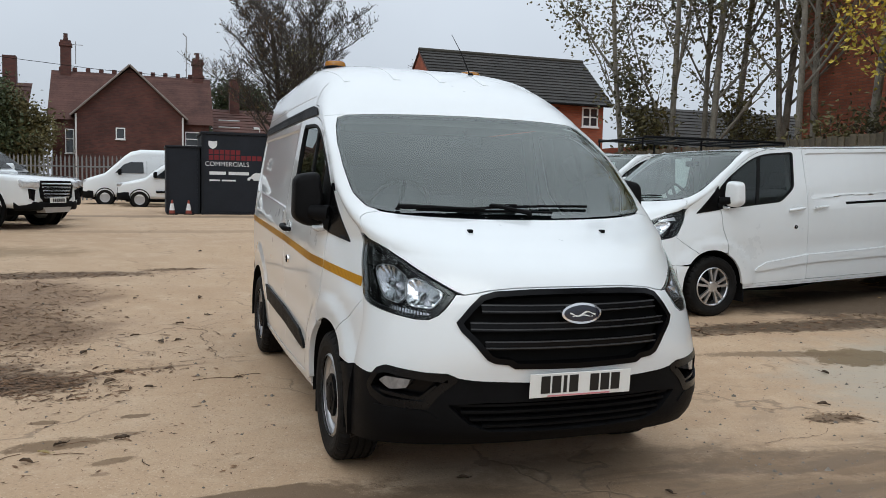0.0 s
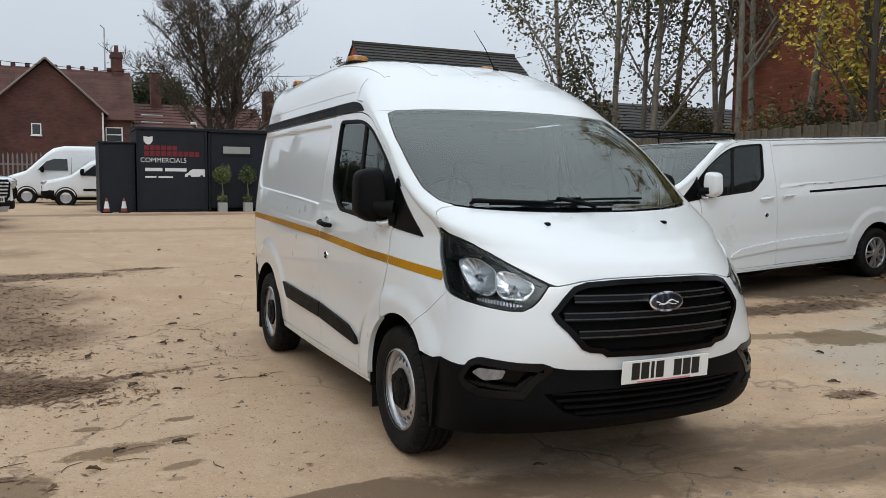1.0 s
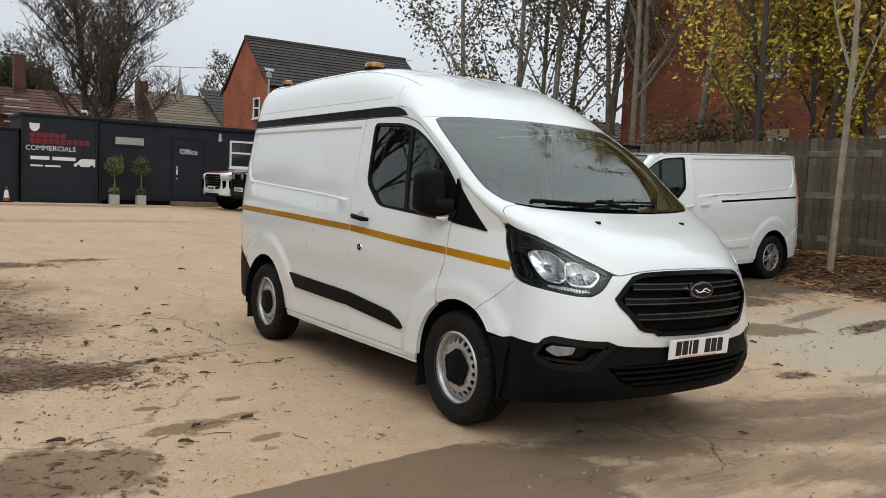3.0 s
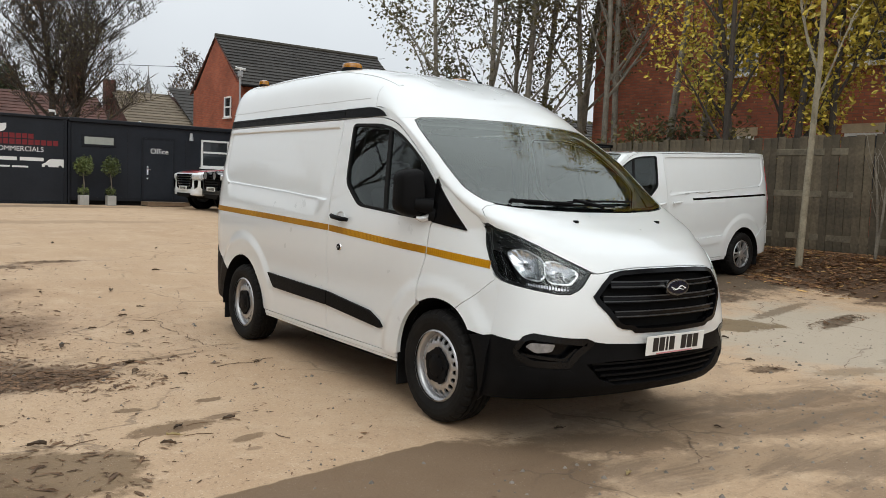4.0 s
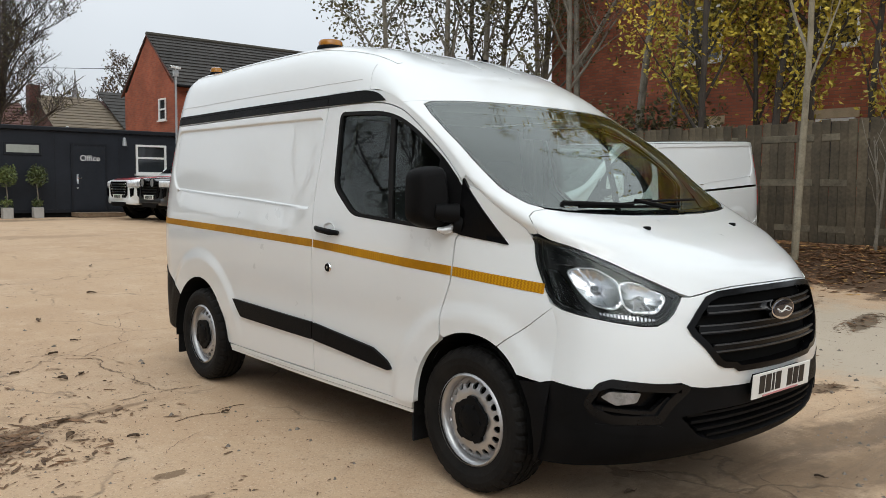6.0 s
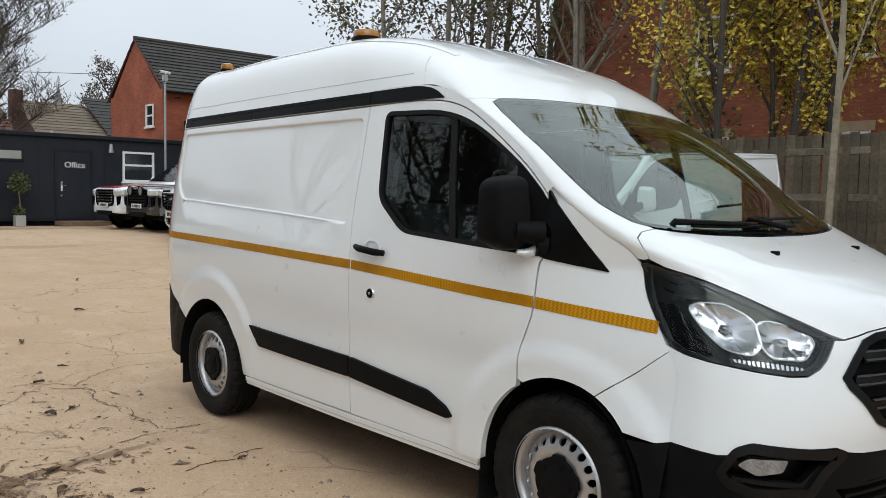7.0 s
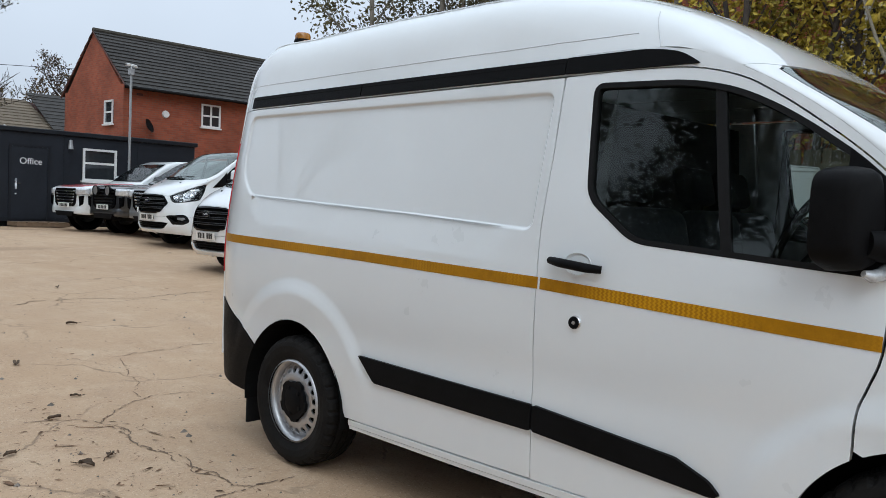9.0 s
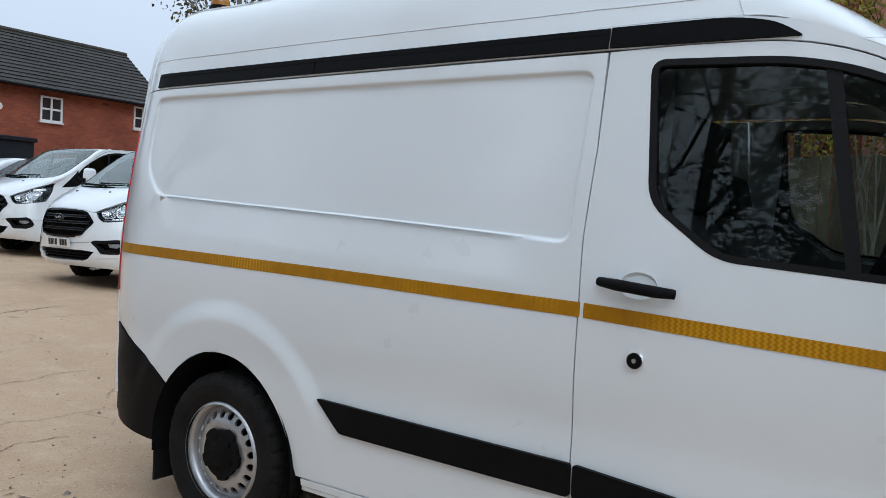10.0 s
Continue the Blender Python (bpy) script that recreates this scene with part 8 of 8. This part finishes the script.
DARKLEAF = mat("evergreen_leaves", (0.035, 0.050, 0.018), 0.65, var=0.35, scale=0.6, island=0.5, col2=(0.07, 0.085, 0.03))


def grow(bm, lm, rnd, p, d, length, r, level, spec, leafy):
    """One limb with its side limbs; leaves sit along the last two levels."""
    n = 5 if level == 0 else 4
    pts, rads = [p.copy()], [r]
    q, dd = p.copy(), d.normalized()
    for k in range(n):
        dd = (dd + Vector((rnd.gauss(0, 1), rnd.gauss(0, 1), rnd.gauss(0, 0.6))) * spec["wander"] * (0.5 if level == 0 else 1.0) + Vector((0, 0, spec["rise"]))).normalized()
        q = q + dd * length / n
        pts.append(q.copy())
        rads.append(max(spec["tip"], r * (1 - (k + 1) / n * (0.62 if level == 0 else 0.72))))
    tube(pts, rads, (9, 6, 5, 3, 3)[level], bm, caps=False)
    if level >= leafy:
        for k in range(1, len(pts)):
            for _ in range(spec["leaves"] if rnd.random() < spec["cover"] else 0):
                c = pts[k].lerp(pts[k - 1], rnd.random()) + Vector((rnd.gauss(0, 1), rnd.gauss(0, 1), rnd.gauss(0, 1))) * spec["spread"]
                add_leaf(lm, c, spec["leaf"] * rnd.uniform(0.6, 1.3), rnd)
    if level >= spec["levels"]:
        return
    kids = spec["kids"][level]
    for k in range(kids):
        f = spec["clear"] + (1 - spec["clear"]) * (k + rnd.random()) / kids if level == 0 else 0.2 + 0.8 * (k + rnd.random()) / kids
        i = min(n - 1, int(f * n))
        base = pts[i].lerp(pts[i + 1], f * n - i)
        a = rnd.uniform(0, math.tau)
        out = (Vector((math.cos(a), math.sin(a), 0)) * spec["open"] + dd * (1.0 if level == 0 else 0.9) + Vector((0, 0, spec["lift"]))).normalized()
        rr = max(spec["tip"], rads[i] * rnd.uniform(0.35, 0.6))
        grow(bm, lm, rnd, base, out, length * rnd.uniform(*spec["ratio"]) * (1.05 - 0.45 * f if level == 0 else 1), rr, level + 1, spec, leafy)


BASE = {"wander": 0.14, "rise": 0.05, "tip": 0.006, "leaves": 3, "cover": 0.7, "spread": 0.16, "leaf": 0.06, "levels": 3, "kids": (9, 4, 3), "clear": 0.3, "open": 0.8, "lift": 0.25, "ratio": (0.34, 0.5)}


def tree(x, y, h, r, label, seed, bark, leafmat, lean=(0, 0), z=None, group="yard trees", **kw):
    spec = {**BASE, **kw}
    rnd = random.Random(seed)
    t = thing("tree", label, "tree", group)
    z0 = ground_z(x, y) - 0.05 if z is None else z
    bm, lm = bmesh.new(), bmesh.new()
    grow(bm, lm, rnd, Vector((x, y, z0)), Vector((lean[0], lean[1], 1)), h, r, 0, spec, spec.get("leafy", 2))
    part("trunk", bm, bark, t, smooth=True)
    if len(lm.verts):
        part("crown", lm, leafmat, t)
    return t


# slim self-sown trees between the vans and the brick block
SLIM = dict(kids=(11, 5, 3), open=0.9, lift=0.28, ratio=(0.24, 0.40), clear=0.2, wander=0.10)
row = [(6.3, 9.6, 7.5, 0.06, -0.06, 0, "g"), (6.85, 8.9, 8.0, 0.065, 0.02, 0, "g"), (7.3, 8.2, 8.5, 0.07, -0.03, 0.02, "g"), (7.7, 9.3, 8.0, 0.06, 0.05, 0, "g"), (8.1, 8.9, 9.0, 0.07, 0.02, 0.03, "g"), (8.5, 8.0, 8.5, 0.06, -0.05, 0.0, "b"),
       (8.95, 8.5, 9.5, 0.075, 0.02, 0.0, "g"), (9.6, 8.3, 9.5, 0.075, 0.04, 0.0, "b"), (10.2, 8.6, 10.0, 0.08, 0.03, 0.02, "n"), (9.35, 6.4, 10.0, 0.085, 0.05, -0.02, "p"), (9.9, 6.2, 9.5, 0.09, 0.10, 0.04, "p"), (10.3, 5.8, 8.0, 0.07, -0.02, 0.05, "y"),
       (10.9, 6.0, 7.5, 0.07, 0.03, 0.0, "y"), (10.8, 4.7, 7.5, 0.085, 0.06, 0.03, "y"), (11.3, 4.2, 7.0, 0.08, 0.12, 0.05, "y"), (11.2, 3.2, 7.0, 0.07, 0.0, 0.0, "y"), (12.0, 2.0, 7.0, 0.07, 0.0, -0.05, "y"), (11.5, 5.3, 6.8, 0.06, -0.05, 0.0, "y"), (12.2, 0.2, 7.2, 0.07, 0.0, 0.0, "y")]
for i, (x, y, h, r, lx, ly, k) in enumerate(row):
    far = 1.0 if x > 10.25 else 1.14 if x > 9.3 else 1.40
    x, y, h, r = -3.2 + (x + 3.2) * far, -3.5 + (y + 3.5) * far, h * far, r * far
    mats = {"g": (BARK, GREENLEAF), "b": (BARK, BROWNLEAF), "n": (BARK, BROWNLEAF), "p": (BARK, YELLOWLEAF), "y": (DARKBARK, YELLOWLEAF)}[k]
    lab = {"g": "slim grey-barked tree with thin dull green leaves", "b": "slim brown-grey tree, nearly bare", "n": "slim grey-barked tree, nearly bare", "p": "slim grey-barked tree with few yellow leaves", "y": "slim tree with yellowing autumn leaves"}[k]
    cov = {"g": 0.42, "b": 0.2, "n": 0.10, "p": 0.26, "y": 0.40}[k]
    tree(x, y, h, r, lab, 100 + i, mats[0], mats[1], (lx, ly), cover=cov, **{**SLIM, "leaf": 0.055 if k in "yp" else 0.044 * far, "leaves": 11, "spread": 0.19 * far, "tip": 0.005, "clear": 0.16 if k in "yg" else 0.25})
tree(8.10, 2.86, 8.0, 0.056, "slim pale-barked tree standing before the wooden fence", 143, PALEBARK, YELLOWLEAF, (-0.055, 0.04), cover=0.3, clear=0.22, kids=(7, 3, 2), wander=0.11, open=0.75, lift=0.4, ratio=(0.2, 0.35), leaf=0.07)
# bare saplings by the fence
for i, (x, y, h) in enumerate(((8.55, 1.75, 3.2), (8.7, 2.0, 2.6), (8.4, 1.45, 3.4), (8.6, 1.3, 2.2), (8.65, 1.65, 2.8), (8.5, 1.9, 1.6), (8.3, 1.6, 1.9))):
    tree(x, y, h, 0.022, "thin bare sapling by the wooden fence", 150 + i, BARK, BROWNLEAF, (0.05, 0.0), cover=0.0, levels=1, kids=(5,), open=0.5, tip=0.004, clear=0.3)
# big half-bare tree behind the container
BIG = dict(kids=(15, 8, 7, 6), levels=4, open=1.15, lift=0.40, ratio=(0.40, 0.52), clear=0.20, tip=0.009, leaf=0.06, leaves=2, spread=0.2, wander=0.15, leafy=3)
tree(4.45, 37.5, 8.9, 0.20, "large half-bare tree with a broad twiggy crown", 160, DARKBARK, BROWNLEAF, (-0.07, 0), z=0.4, cover=0.10, group="background trees", **BIG)
tree(5.35, 37.9, 8.8, 0.18, "tall half-bare tree with an ivy-dark trunk", 161, DARKBARK, GREENLEAF, (0.08, 0), z=0.4, cover=0.08, group="background trees", **BIG)
tree(18.7, 62.0, 9.0, 0.22, "distant bare round-headed tree", 162, DARKBARK, BROWNLEAF, z=0.4, cover=0.12, group="background trees", **{**BIG, "leaf": 0.10, "ratio": (0.34, 0.46), "kids": (15, 7, 6, 4), "tip": 0.014})
for i, (x, y, h, lm) in enumerate(((-13.0, 40.0, 4.6, DARKLEAF), (-10.5, 43.5, 4.9, DARKLEAF), (-8.0, 44.0, 4.2, GREENLEAF), (-15.5, 37.0, 4.4, GREENLEAF), (3.4, 60.0, 6.6, DARKLEAF), (5.5, 61.0, 6.2, DARKLEAF))):
    tree(x, y, h, 0.22, "dense dull green tree behind the yard", 170 + i, DARKBARK, lm, z=0.3, cover=1.0, group="background trees", kids=(12, 5, 4), levels=3, open=1.0, lift=0.2, ratio=(0.42, 0.6), clear=0.12, leaf=0.11, leaves=17, spread=0.45, leafy=1)
# undergrowth along the fence
for i, (x, y) in enumerate(((9.9, 8.2), (10.6, 7.4), (11.2, 6.6))):
    tree(x, y, 1.9, 0.03, "low leafy bramble bush under the trees", 190 + i, DARKBARK, GREENLEAF, cover=1.0, kids=(8, 4), levels=2, open=1.2, lift=0.2, ratio=(0.5, 0.8), clear=0.05, leaf=0.06, leaves=6, spread=0.2, leafy=1)
for i, (x, y, h) in enumerate(((10.0, 14.6, 3.4), (10.7, 14.2, 2.6), (13.4, 13.9, 3.0), (14.2, 13.8, 2.4))):
    tree(x, y, h, 0.03, "ivy and bramble thicket round the trunks", 194 + i, DARKBARK, GREENLEAF, cover=0.9, kids=(9, 4), levels=2, open=0.8, lift=0.5, ratio=(0.3, 0.5), clear=0.05, leaf=0.07, leaves=9, spread=0.22, leafy=1)
# trees and a hedge on the near side of the yard, which the van's glass and paint mirror
for i, (x, y, h) in enumerate(((-15, -7, 13.5), (-17, -2.5, 15.5), (-14.5, 1.0, 12.5), (-15.5, 5.0, 14.0), (-18, 9.0, 15.0), (-14.5, -13, 14.0), (-12.5, 13.0, 13.0), (-11.0, 21.0, 12.5), (-15.5, 17.5, 14.0))):
    tree(x, y, h, 0.2, "half-bare tree at the edge of the yard", 200 + i, DARKBARK, GREENLEAF, z=0.0, cover=0.35, group="edge trees", kids=(13, 6, 5), levels=3, open=0.8, lift=0.3, ratio=(0.4, 0.55), clear=0.15, leaf=0.10, leaves=3, spread=0.25, tip=0.01)
tree(5.5, -8.5, 9.5, 0.2, "bare spreading tree at the edge of the yard", 210, DARKBARK, BROWNLEAF, z=0.0, cover=0.12, group="edge trees", kids=(14, 6, 5), levels=3, open=0.9, lift=0.35, ratio=(0.45, 0.6), clear=0.2, leaf=0.07, tip=0.008)
for i, (x, y, h) in enumerate(((10.5, -5.0, 10.5), (13.5, -1.0, 11.0), (9.0, -12.0, 11.5))):
    tree(x, y, h, 0.2, "bare spreading tree at the edge of the yard", 214 + i, DARKBARK, BROWNLEAF, z=0.0, cover=0.08, group="edge trees", kids=(13, 6, 5), levels=3, open=0.9, lift=0.35, ratio=(0.42, 0.58), clear=0.2, leaf=0.07, tip=0.008)
for i, (x, y, h) in enumerate(((-13.0, 3.5, 8.5), (-13.5, 7.5, 9.0), (-12.5, 11.5, 8.5))):
    tree(x, y, h, 0.2, "dark evergreen with gaps at the edge of the yard", 230 + i, DARKBARK, DARKLEAF, z=0.0, cover=0.6, group="edge trees", kids=(14, 5, 4), levels=3, open=0.9, lift=0.15, ratio=(0.30, 0.42), clear=0.05, leaf=0.11, leaves=9, spread=0.4, leafy=1)
hb = bmesh.new()
hr = random.Random(77)
for k in range(2600):
    y = hr.uniform(-16, 16)
    add_leaf(hb, Vector((-19.5 + hr.gauss(0, 0.45), y, hr.uniform(0.0, 2.6) + 0.5 * math.sin(y * 0.7))), 0.22 * hr.uniform(0.6, 1.3), hr)
hedge = part("hedge", hb, DARKLEAF)
tagged(hedge, "dense dark green hedge at the edge of the yard", "hedge", kind="stuff")
# overhead cable
cable = part("overhead_cable", tube([(-24 + 4 * k, 40.0, 6.7 + 0.0048 * (-25.5 + 4 * k) ** 2) for k in range(13)], 0.013, 5), BLACK)
tagged(cable, "thin black overhead cable", "cable")
